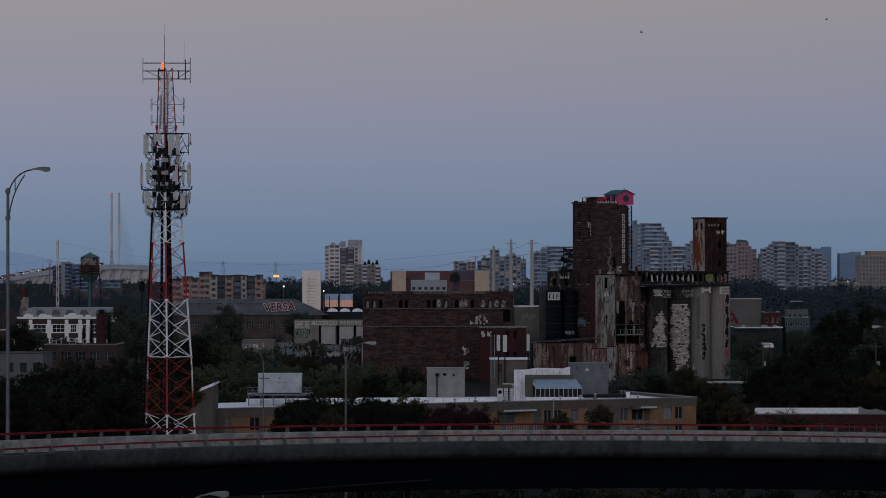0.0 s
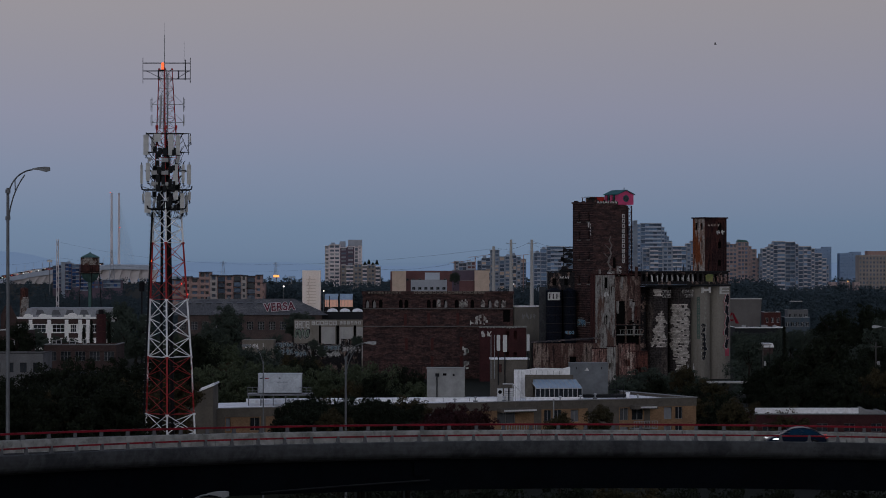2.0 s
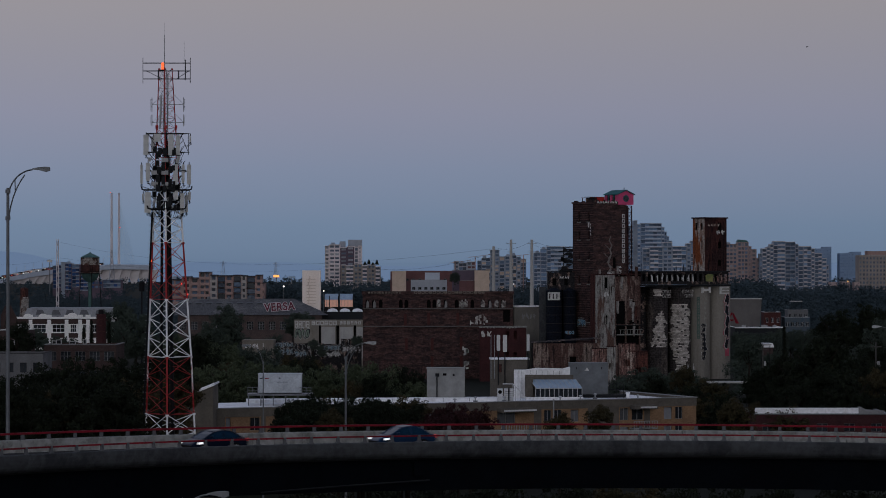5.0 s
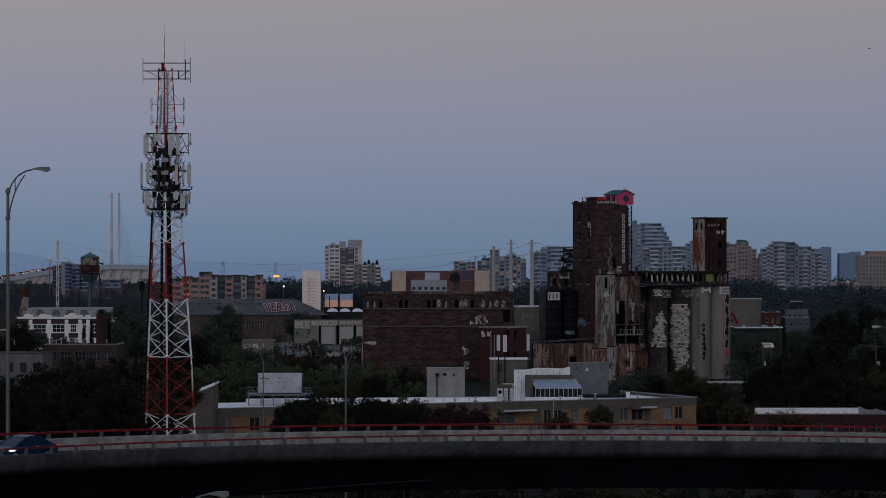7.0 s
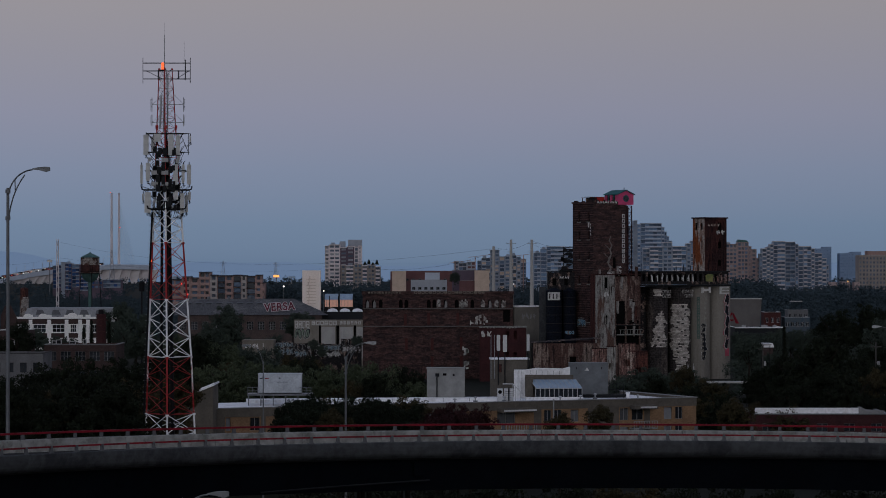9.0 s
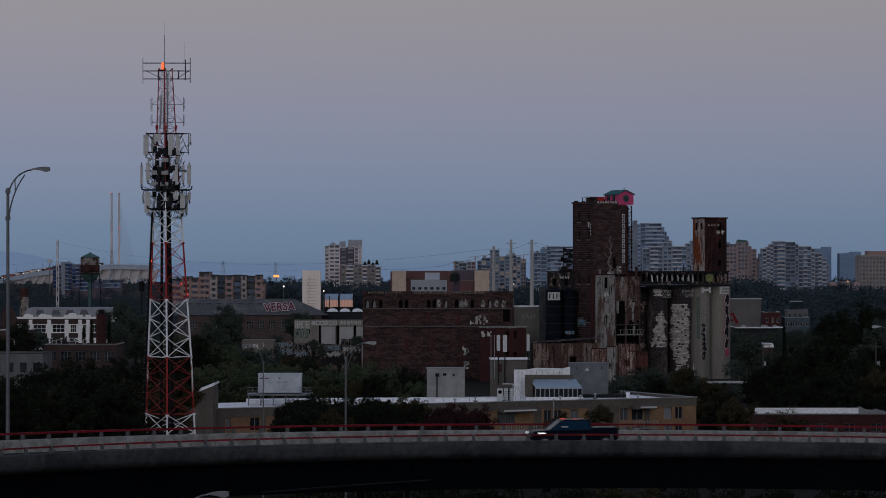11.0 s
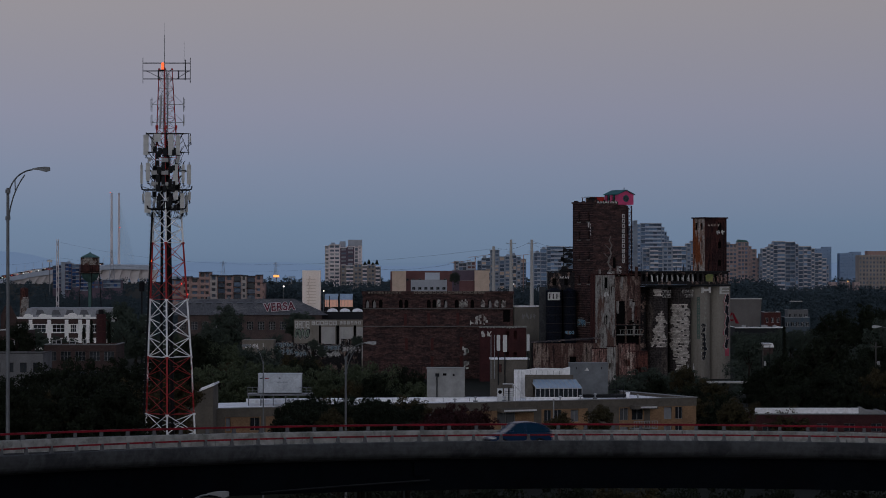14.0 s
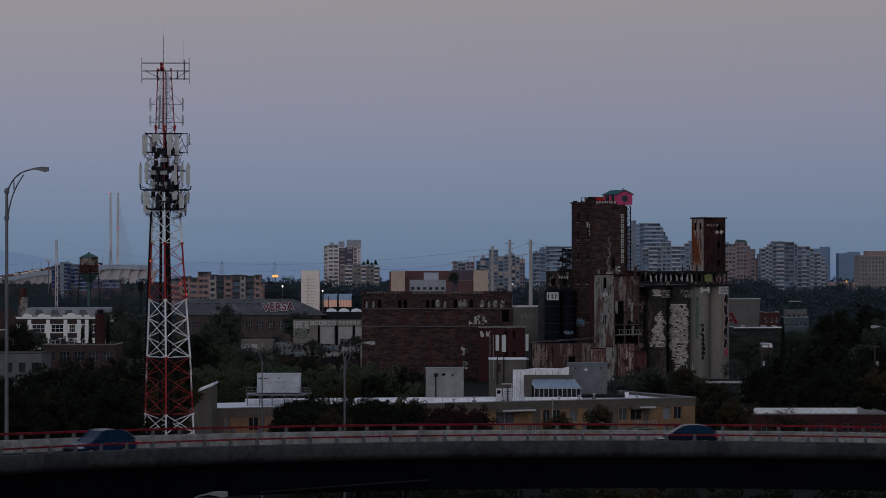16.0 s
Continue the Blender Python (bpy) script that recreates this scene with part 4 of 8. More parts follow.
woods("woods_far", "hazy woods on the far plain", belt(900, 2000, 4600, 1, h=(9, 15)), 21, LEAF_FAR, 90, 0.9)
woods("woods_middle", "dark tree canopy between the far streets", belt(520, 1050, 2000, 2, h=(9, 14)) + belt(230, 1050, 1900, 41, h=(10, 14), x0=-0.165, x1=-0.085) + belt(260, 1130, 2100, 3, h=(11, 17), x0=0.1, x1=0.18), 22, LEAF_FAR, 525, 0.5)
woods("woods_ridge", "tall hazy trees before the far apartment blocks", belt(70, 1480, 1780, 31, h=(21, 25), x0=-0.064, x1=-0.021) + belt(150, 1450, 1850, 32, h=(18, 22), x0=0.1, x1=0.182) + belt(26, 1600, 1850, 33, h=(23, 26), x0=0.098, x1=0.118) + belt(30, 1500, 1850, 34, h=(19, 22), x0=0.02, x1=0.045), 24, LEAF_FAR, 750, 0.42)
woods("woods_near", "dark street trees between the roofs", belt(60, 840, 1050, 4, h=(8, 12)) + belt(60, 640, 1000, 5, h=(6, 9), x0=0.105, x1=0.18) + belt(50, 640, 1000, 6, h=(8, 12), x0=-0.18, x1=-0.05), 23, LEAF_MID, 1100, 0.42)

# ---- the old malting plant ----
PLANT = pose(41.91, 780, 0, 0, 0, 28)


def plant_thing(name, label, category, u, w, z=0, group=""):
    p = PLANT @ Vector((u, w, z))
    return thing(name, label, category, p.x, p.y, p.z, 28, group)


def tags(sh, x, y, z, n, w, h, gap, upright=False, seed=1, slot=0, thick=0.03, face="front"):
    """Sprayed lettering that cannot be read: n loose marks of crossing strokes, each w by h metres, on a wall's front (facing -y)."""
    r = random.Random(seed)
    for i in range(n):
        ox, oz = (0, -i * (h + gap)) if upright else (i * (w + gap), 0)
        a, b = x + ox, z + oz
        s = min(w, h) * 0.15
        for k in range(4):
            p = Vector((a + r.uniform(0, 1) * w, b + (0 if k % 2 else 0.5) * h + r.uniform(0, 0.3) * h))
            q = Vector((a + r.uniform(0, 1) * w, b + (1 if k % 2 else 0.45) * h - r.uniform(0, 0.25) * h))
            d = (q - p)
            if d.length < 0.2 * h:
                d = Vector((0.2 * w, 0.6 * h))
            t = Vector((-d.y, d.x)).normalized() * s * r.uniform(0.7, 1.3)
            q = p + d
            sh.prism([(p.x - t.x, p.y - t.y), (q.x - t.x, q.y - t.y), (q.x + t.x * 0.7, q.y + t.y * 0.7), (p.x + t.x, p.y + t.y)], y - thick - 0.004 * k, y - 0.004 * k)
    return sh


def block_marks(sh, x, y, z, n, w, h, gap, upright=False, seed=1):
    """Blocky painted lettering that cannot be read: n plain bar marks of w by h metres."""
    r = random.Random(seed)
    for i in range(n):
        ox, oz = (0, -i * (h + gap)) if upright else (i * (w + gap), 0)
        t = min(w, h) * 0.24
        z1, z2 = h * r.uniform(0.3, 0.45), h * r.uniform(0.55, 0.7)
        holes = [(t, z1), (z2, h - t)] if r.random() < 0.6 else [(t, h - t)]
        facade(sh, Matrix.Translation((x + ox, y - 0.035, z + oz)), w, h, 0.03, [(t, w - t)], holes)
    return sh


def bubbles(sh, a, b, z, h, r):
    """Rounded sprayed letters that cannot be read, from a to b along a wall: outline (slot 0), fill (1) and light (2)."""
    x, k = a, 0
    while x < b - 0.6:
        w = min(r.uniform(0.9, 1.5), b - x)
        lobes = [(r.uniform(0.75, 1.1), i * 0.5236) for i in range(12)]
        lean, notch = r.uniform(-0.25, 0.25), r.randrange(12)
        for slot, grow, y in ((2, 1.22, -0.02), (0, 1.1, -0.026), (1, 0.84, -0.032)):
            pts = []
            for i, (d, q) in enumerate(lobes):
                d = d * grow * (0.5 if i == notch and slot else 1)
                u, v = w * 0.55 * d * math.cos(q), h * 0.5 * d * math.sin(q)
                pts.append((x + w / 2 + u + lean * v, z + h / 2 + v))
            sh.prism(pts, y - 0.004 - 0.02 * (k % 2), y - 0.02 * (k % 2), slot)
        c = x + w / 2 + r.uniform(-0.15, 0.15)
        sh.prism([(c - 0.09, z + h * 0.35), (c + 0.12, z + h * 0.3), (c + 0.14, z + h * 0.62), (c - 0.06, z + h * 0.68)], -0.06, -0.056, 0)
        x += w * 0.92
        k += 1
    return sh


def headhouse():
    ob = plant_thing("malting_tower", "tall sooty red brick headhouse of a derelict malting plant", "tower", 0, 0)
    W, D, H = 10.9, 11.2, 49.70
    s, t = Shape(), 0.5
    front = facade(s, Matrix.Identity(4), W, H, t, [(6.4, 7.5)], [(31.5, 34.6)])
    rows = [(16.5, 18.5), (27.2, 29.6), (34.0, 36.2), (39.6, 41.8), (44.6, 47.4)]
    left = facade(s, pose(0, D, 0, 0, 0, -90), D - t - 0.004, H, t, [(3.1, 4.1), (8.2, 9.2)], rows)
    s.box(W - t, W, t + 0.002, D, 0, H); s.box(t + 0.002, W - t - 0.002, D - t, D, 0, H)
    part("wall", s, BRICK_DARK, ob)
    part("roof", Shape().box(t + 0.01, W - t - 0.01, t + 0.01, D - t - 0.01, H - 0.9, H - 0.5), DARK_ROOF, ob)
    part("cornice", Shape().box(-0.25, W + 0.25, -0.25, t, H + 0.002, H + 0.5).box(-0.25, t, t + 0.002, D + 0.25, H + 0.002, H + 0.5).box(-0.15, W + 0.15, -0.15, -0.003, H - 0.9, H - 0.6), BRICK_DARK, ob)
    # black sheets set in the window openings as their inner shade
    dark = Shape().box(-0.5, 0.5, 0.1, 0.16, 0, 2.2).mesh("shutter", HOLE)
    for m in left:
        part("boarded_window", dark, None, ob, m=m)
    part("boarded_window", Shape().box(-0.55, 0.55, 0.1, 0.16, 0, 3.1), HOLE, ob, m=front[0])
    sill = Shape().box(-0.7, 0.7, -0.5, 0.0, -0.25, 0.0).mesh("sill", CONCRETE)
    for m in left:
        part("sill", sill, None, ob, m=m)
    part("graffiti", block_marks(Shape(), 9.4, -0.01, 45.6, 10, 0.85, 1.15, 0.24, True, 5), CHALK, ob, "white vertical sprayed lettering")
    r = random.Random(8)
    run = Shape()
    p = Vector((5.6, -0.02, 40.5))
    for i in range(9):
        q = p + Vector((r.uniform(-0.8, 0.9), 0, -1.25))
        run.face([(p.x - 0.12, -0.02, p.z), (p.x + 0.18, -0.02, p.z), (q.x + 0.2 + 0.06 * i, -0.02, q.z), (q.x - 0.16 - 0.06 * i, -0.02, q.z)])
        if i in (2, 4):
            run.face([(q.x, -0.024, q.z), (q.x + 0.2, -0.024, q.z), (q.x - 1.6, -0.024, q.z + 1.5), (q.x - 1.8, -0.024, q.z + 1.4)])
        p = q
    part("paint_run", run, mat("thrown_grey_paint", (0.2, 0.18, 0.17), 0.9), ob, "runs of thrown pale paint")
    part("graffiti", Shape().prism([(4.2, 28.4), (5.0, 27.5), (6.0, 27.4), (6.7, 28.6), (6.4, 30.3), (4.6, 30.4)], -0.04, -0.015), CHALK, ob)
    part("graffiti", tags(Shape(), 8.1, -0.01, 31.4, 4, 1.1, 0.9, 0.1, True, 15), CHALK, ob)
    m = pose(0, D, 0, 0, 0, -90)
    part("graffiti", tags(Shape(), 9.5, -0.01, 43.4, 4, 0.6, 0.8, 0.1, True, 9).box(8.3, 9.1, -0.04, -0.01, 43.0, 44.4), CHALK, ob, m=m)
    part("graffiti", tags(Shape(), 1.2, -0.26, 49.55, 8, 0.7, 0.75, 0.12, seed=71), CHALK, ob, m=pose(0, 0, 0.1))
    part("graffiti", bubbles(Shape(), 2.6, 7.0, 15.2, 2.4, random.Random(72)), [BURNT, BLUE_SPRAY, FRAME_GREY], ob, "pale blue and grey sprayed patches", m=m)
    # broken parapet bricks along the edge
    r = random.Random(14)
    for k in range(16):
        x, w, h = r.uniform(0, 9.5), r.uniform(0.3, 0.9), r.uniform(0.15, 0.55)
        part("parapet_brick", Shape().box(x, x + w, -0.2, 0.2, H + 0.503, H + 0.5 + h), BRICK_DARK, ob, m=None if k < 9 else pose(0, D, 0, 0, 0, -90))
    # steel leg and stair beside the tower
    leg = Shape()
    z1 = 49.07
    for x, y in ((11.2, 0.2), (12.7, 0.2), (11.2, 2.6), (12.7, 2.6)):
        leg.box(x - 0.12, x + 0.12, y - 0.12, y + 0.12, 26.5, z1)
    for i in range(12):
        z = 26.5 + i * (z1 - 26.5) / 12
        b = z + (z1 - 26.5) / 12
        leg.tube((11.2, 0.2, z), (12.7, 0.2, b), 0.08, n=4).tube((12.7, 0.2, z), (12.7, 2.6, b), 0.08, n=4).box(11.2, 12.7, 0.12, 0.28, b - 0.1, b + 0.06)
    leg.box(11.05, 11.8, 0.4, 2.2, 26.5, z1 - 0.4)
    part("elevator_leg", leg, RUST_DARK, ob, "rusty steel lift shaft and bracing")
    return ob


headhouse()


def cabin():
    ob = plant_thing("pink_cabin", "small bright pink cabin with a teal gable roof on the tower", "cabin", 8.0, -0.3, 49.39 )
    W, D, H = 5.0, 7.4, 2.9
    s, t = Shape(), 0.15
    facade(s, pose(0, D, 0, 0, 0, -90), D - t - 0.002, H, t, [(1.4, 3.0), (4.2, 5.8)], [(1.3, 2.7)])
    s.prism([(0, 0), (W, 0), (W, H), (W / 2, H + 1.1), (0, H)], 0, t)
    s.prism([(0, 0), (W, 0), (W, H), (W / 2, H + 1.1), (0, H)], D - t - 0.001, D)
    s.box(W - t, W, t + 0.001, D - t - 0.002, 0, H); s.box(t, W - t, t, D - t, 0, 0.12)
    part("wall", s, PINK, ob)
    part("roof", Shape().prism([(-0.35, H - 0.12), (W / 2, H + 1.12), (W + 0.35, H - 0.12), (W + 0.35, H + 0.05), (W / 2, H + 1.32), (-0.35, H + 0.05)], -0.3, D + 0.3), TEAL, ob)
    w = part("window", Shape().tube((W / 2, -0.08, 1.75), (W / 2, -0.005, 1.75), 1.0, n=8), TEAL, ob, "octagonal teal framed window")
    part("pane", Shape().tube((W / 2, -0.12, 1.75), (W / 2, -0.082, 1.75), 0.72, n=8), GLASS, w)
    me = Shape().box(-0.8, 0.8, 0.02, 0.05, 0, 1.4, 1).box(-0.9, 0.9, -0.12, -0.1, -0.1, 0.0).box(-0.9, 0.9, -0.12, -0.1, 1.4, 1.5).box(-0.06, 0.06, -0.12, 0.0, 0, 1.4).mesh("window", [TEAL, GLASS])
    for y in (2.2, 5.0):
        part("window", me, None, ob, m=pose(0.06, D - y, 1.3, 0, 0, -90))
    part("chimney", Shape().tube((W / 2, 1.0, H + 1.2), (W / 2, 1.0, H + 1.9), 0.12, n=8), DARK_STEEL, ob)


cabin()


def roof_shack():
    ob = plant_thing("red_shack", "low red and black shack on the tower roof", "shack", 1.6, 5.0, 49.70 - 0.48)
    part("wall", Shape().box(2.6, 5.1, 0, 4, 0, 2.3), RED_CABIN, ob)
    part("shutter", Shape().box(0.2, 1.1, 0.22, 0.3, 0.2, 2.0).box(1.4, 2.3, 0.22, 0.3, 0.9, 2.0), BURNT, ob)
    open_ = Shape()
    for x in (0.0, 1.2, 2.4):
        open_.box(x, x + 0.18, 0, 0.2, 0, 2.1); open_.box(x, x + 0.18, 3.6, 3.8, 0, 2.1)
    open_.box(0, 2.59, 1.6, 1.8, 0, 2.1)
    part("frame", open_, BURNT, ob)
    part("roof", Shape().box(-0.05, 5.2, -0.05, 4.05, 2.302, 2.42), BURNT, ob)
    part("graffiti", tags(Shape(), 3.5, -0.01, 0.1, 5, 0.8, 0.7, 0.12, seed=3), CHALK, ob)


roof_shack()


def annex():
    ob = plant_thing("corrugated_annex", "derelict annex clad in torn rusty corrugated sheets", "industrial annex", -1.0, -3.0)
    H = 29.70
    s = Shape()
    ww = 14.6
    facade(s, Matrix.Identity(4), 6.2, H, 0.25, [(2.9, 3.9)], [(16.0, 18.5), (26.0, 29.0)])
    part("wall", s, RUST_PALE, ob, "grey corrugated sheets streaked with rust")
    s = Shape()
    facade(s, Matrix.Translation((6.21, 0, 0)), ww - 6.21, H - 0.4, 0.25, [(0.4, 3.4), (3.8, 8.0)], [(10.2, 15.6), (16.0, 22.4)])
    part("wall", s, RUST_SHEET, ob, "brown rusted sheets")
    for k in range(5):
        part("loose_sheet", Shape().box(0, 0.82, -0.05, -0.01, 0, 6.2 - 0.5 * (k * 7 % 3)), RUST_SHEET if k != 2 else RUST_PALE, ob, m=pose(10.05 + k * 0.84, -0.01, 16.2 + 0.4 * (k * 5 % 3)))
    part("beam", Shape().box(6.4, ww, -0.3, -0.06, 15.45, 15.8).box(6.4, ww, 0.28, 0.5, 12.6, 12.9), DARK_STEEL, ob)
    # black core paints the shade within the annex
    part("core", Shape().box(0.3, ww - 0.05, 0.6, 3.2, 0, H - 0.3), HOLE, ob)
    part("side", Shape().box(0.0, 0.28, 0.26, 2.9, 0, H).box(ww - 0.25, ww, 0.26, 3.0, 0, H - 0.4), RUST_DARK, ob)
    r = random.Random(3)
    for k in range(16):
        x, z = r.uniform(0.2, 13.0), r.uniform(12, 30)
        part("loose_sheet", Shape().box(0, r.uniform(0.6, 1.3), -0.06, -0.01, 0, r.uniform(2, 4.5)), RUST_PALE if x < 6 else r.choice([RUST_SHEET, RUST, RUST_PALE]), ob, m=pose(x, -0.02 - 0.02 * k % 0.2, z, r.uniform(-2, 0), r.uniform(-3, 3), 0))
    part("cap", Shape().box(-0.2, ww + 0.2, -0.2, 3.2, H + 0.002, H + 0.35), RUST_DARK, ob)
    fl = Shape()
    for i in range(7):
        fl.box(7.2 + i * 1.1, 7.3 + i * 1.1, -1.4, -1.32, 13.2, 14.4)
    fl.box(6.8, ww, -1.5, 0, 12.9, 13.2).box(6.8, ww, -1.42, -1.3, 14.4, 14.5)
    part("balcony", fl, CONCRETE, ob)
    part("graffiti", tags(Shape(), 2.4, -0.03, 23.6, 2, 0.8, 1.4, 0.3, seed=12), CHALK, ob)


annex()


def gallery():
    ob = plant_thing("conveyor_gallery", "burnt-out conveyor gallery along the top of the silos", "gallery", 13.7, -3.2)
    L, z0, z1 = 29.3, 26.97, 30.46
    s = Shape()
    n = 17
    cols = [(L * (i + 0.25) / n, L * (i + 0.8) / n) for i in range(n)]
    facade(s, Matrix.Translation((0, 0, z0)), L, z1 - z0, 0.3, cols, [(0.9, 2.9)])
    s.box(0, L, 6.2, 6.5, z0, z1); s.box(0, L, 0.302, 6.198, z0, z0 + 0.3)
    part("wall", s, BURNT, ob)
    part("roof", Shape().box(-0.4, L + 0.3, -0.4, 6.9, z1 + 0.002, z1 + 0.3), DARK_ROOF, ob)
    # black sheet gives the gallery's inner shade behind its openings
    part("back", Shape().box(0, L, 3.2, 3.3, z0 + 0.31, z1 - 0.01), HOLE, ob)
    r = random.Random(2)
    for k in range(n):
        x = cols[k][0] - 0.85
        if 1 < k < 11:
            part("sprayed_pier", tags(Shape(), x + 0.15, -0.02, z0 + 0.8, 1, 0.75, 2.1, 0, seed=k + 3), CHALK, ob)
    part("graffiti", Shape().prism([(21.6, z0 + 0.9), (23.9, z0 + 0.7), (24.1, z1 - 0.7), (22.6, z1 - 0.5), (21.5, z1 - 0.9)], -0.05, -0.01), GREEN_SPRAY, ob)
    part("graffiti", tags(Shape(), 25.0, -0.02, z0 + 0.3, 3, 1.2, 2.4, 0.2, seed=33), RUST_PINK, ob)
    for k in range(9):
        x = r.uniform(0, L - 8)
        part("vent_pipe", Shape().tube((x, 2, z1 + 0.3), (x, 2, z1 + r.uniform(0.8, 2.2)), 0.12, n=6), DARK_STEEL, ob)
    part("ledge", Shape().box(-0.3, L + 0.4, -0.7, -0.003, z0 - 0.5, z0 - 0.1), DARK_STEEL, ob)


gallery()


def silo(u, w, r, H, material, label, cut=None):
    ob = plant_thing("silo", label, "silo", u, w, group="row of silos")
    part("shell", Shape().lathe([(r, 0), (r, H)], 28), material, ob, smooth=False)
    part("rim", Shape().lathe([(r + 0.12, H + 0.002), (r + 0.12, H + 0.5)], 28), CONCRETE_DARK, ob)
    return ob


def stripped_patch(ob, r, z0, z1, left, right, seed):
    """Courses of pale blocks where the dark coat has gone from a silo; left and right give the half width, in metres, at a height from 0 to 1."""
    rnd, sh, z = random.Random(seed), Shape(), z0
    while z < z1:
        f = (z - z0) / (z1 - z0)
        a, b = -left(f) + 0.35 * math.sin(z * 1.9 + seed) + rnd.uniform(-0.3, 0.3), right(f) + 0.4 * math.sin(z * 1.3 + 2 * seed) + rnd.uniform(-0.3, 0.3)
        x = a
        while x < b:
            w = rnd.uniform(0.4, 0.95)
            if rnd.random() > 0.07 and abs(x + w) < r and abs(x) < r:
                t0, t1 = math.asin(x / r), math.asin(min(b, x + w) / r)
                q = radians(-118)
                pts = []
                for rr in (r - 0.05, r + 0.05):
                    pts.append([(rr * math.cos(q + t), rr * math.sin(q + t)) for t in (t0 + 0.012, t1)])
                k = len(sh.v)
                sh.v += [(x_, y_, zz) for zz in (z, z + 0.33) for row in pts for x_, y_ in row]
                sh.f += [tuple(k + i for i in g) for g in ((0, 1, 3, 2), (4, 6, 7, 5), (2, 3, 7, 6), (0, 4, 5, 1), (0, 2, 6, 4), (1, 5, 7, 3))]
                sh.s += [0] * 6
            x += w
        z += 0.38
    tagged(part("stripped_masonry", sh, STONE_PALE, ob, "courses of pale blocks bared by peeling paint"), kind="stuff")


SILOS = []
for u_, r_ in ((20.9, 3.1), (28.4, 3.25)):
    ob_ = silo(u_, 0.0, r_, 25.98, BRICK_PATCH, "dark brick silo with peeling pale paint")
    SILOS.append(ob_)
    g_ = block_marks(block_marks(Shape(), -0.5, -r_ - 0.03, 24.5, 4, 0.75, 0.95, 0.15, seed=int(u_)), 0.3, -r_ - 0.03, 23.3, 3, 0.75, 0.95, 0.15, seed=int(u_) + 1)
    part("graffiti", g_, WHITEWASH, ob_, m=pose(0.2, 0, 0, 0, 0, -14))
stripped_patch(SILOS[0], 3.1, 9.38, 19.28, lambda f: 2.0 - 2.4 * f, lambda f: 2.6 - 0.8 * f * f, 3)
stripped_patch(SILOS[0], 3.1, 23.74, 25.34, lambda f: 1.2, lambda f: 1.4, 5)
stripped_patch(SILOS[1], 3.25, 11.62, 21.19, lambda f: 2.9 - 0.7 * f, lambda f: 3.1 - 0.7 * f * f, 4)
stripped_patch(SILOS[1], 3.25, 2.36, 11.62, lambda f: 1.0 + 1.9 * f, lambda f: 1.6 + 1.2 * f, 6)
part("pale_cones", Shape().prism([(0, 0), (0.9, 0), (0.45, 4.2)], -0.2, 0).prism([(1.9, 0), (2.8, 0), (2.35, 4.2)], -0.2, 0), CHALK, ob_, "two white painted cones", m=pose(0.3, -3.3, 0.45))
for u_, r_ in ((35.0, 3.2), (41.6, 3.45)):
    ob_ = silo(u_, 0.0, r_, 26.60, SILO_CONCRETE, "tall bare grey concrete silo with sprayed lettering")
    if u_ < 40:
        letters_, rl_ = Shape(), random.Random(6)
        for i_ in range(8):
            bubbles(letters_, -1.05 + 0.12 * (i_ % 2), 0.4 + 0.12 * (i_ % 2), 14.6 - 1.32 * i_, 1.45, rl_)
        part("graffiti", letters_, [INK, INK, CHALK], ob_, "black vertical sprayed lettering edged in white", m=pose(0, -r_ + 0.02, 0) @ pose(0, 0, 0, 0, 0, -8))
        part("graffiti", block_marks(Shape(), -1.9, -r_ - 0.01, 22.15, 9, 0.9, 1.2, 0.12, True, 16), MINT, ob_, "faint mint lettering", m=pose(0, 0, 0, 0, 0, -10))
        part("graffiti", tags(Shape(), -0.1, -r_ - 0.02, 22.4, 8, 0.8, 1.2, 0.2, True, 17), mat("faded_grey_spray", (0.3, 0.29, 0.26), 0.9), ob_, "faded grey lettering", m=pose(0, 0, 0, 0, 0, -4))
        part("graffiti", Shape().box(0.2, 0.9, -r_ - 0.1, -r_ + 0.4, 24.54, 26.14).box(0.9, 2.4, -r_ - 0.1, -r_ + 0.4, 25.02, 25.66).box(2.4, 3.0, -r_ - 0.1, -r_ + 0.4, 24.54, 26.14), CHALK, ob_, m=pose(-0.6, 0, 0, 0, 0, -14))
    else:
        for k_, (mt_, grow_) in enumerate(((PINK_SPRAY, 1.42), (CHALK, 1.22), (INK, 1.0))):
            sh_, r__ = Shape(), random.Random(9)
            for i_ in range(5):
                z_, o_ = 22.63 - i_ * 3.1, r__.uniform(-0.3, 0.3)
                pts_ = []
                for q_ in range(9):
                    d_ = r__.uniform(0.75, 1.15) if q_ % 2 else r__.uniform(0.45, 1.0)
                    pts_.append((o_ - 0.15 * (grow_ - 1) + math.cos(q_ * 0.698) * d_ * grow_ * 1.05, z_ + math.sin(q_ * 0.698) * d_ * (grow_ * 0.9 + 0.95)))
                sh_.prism(pts_[::-1], -r_ - 0.05 - 0.03 * k_ - 0.004 * i_, -r_ - 0.03 - 0.028 * k_ - 0.004 * i_)
            part("graffiti", sh_, mt_, ob_, "tall black sprayed letters edged in white and pink", m=pose(0, 0, 0, 0, 0, 14))
        part("graffiti", Shape().box(-0.7, 0.8, -r_ - 0.05, -r_ - 0.01, 6.51, 8.75), PINK_SPRAY, ob_, m=pose(0, 0, 0, 0, 0, 12))
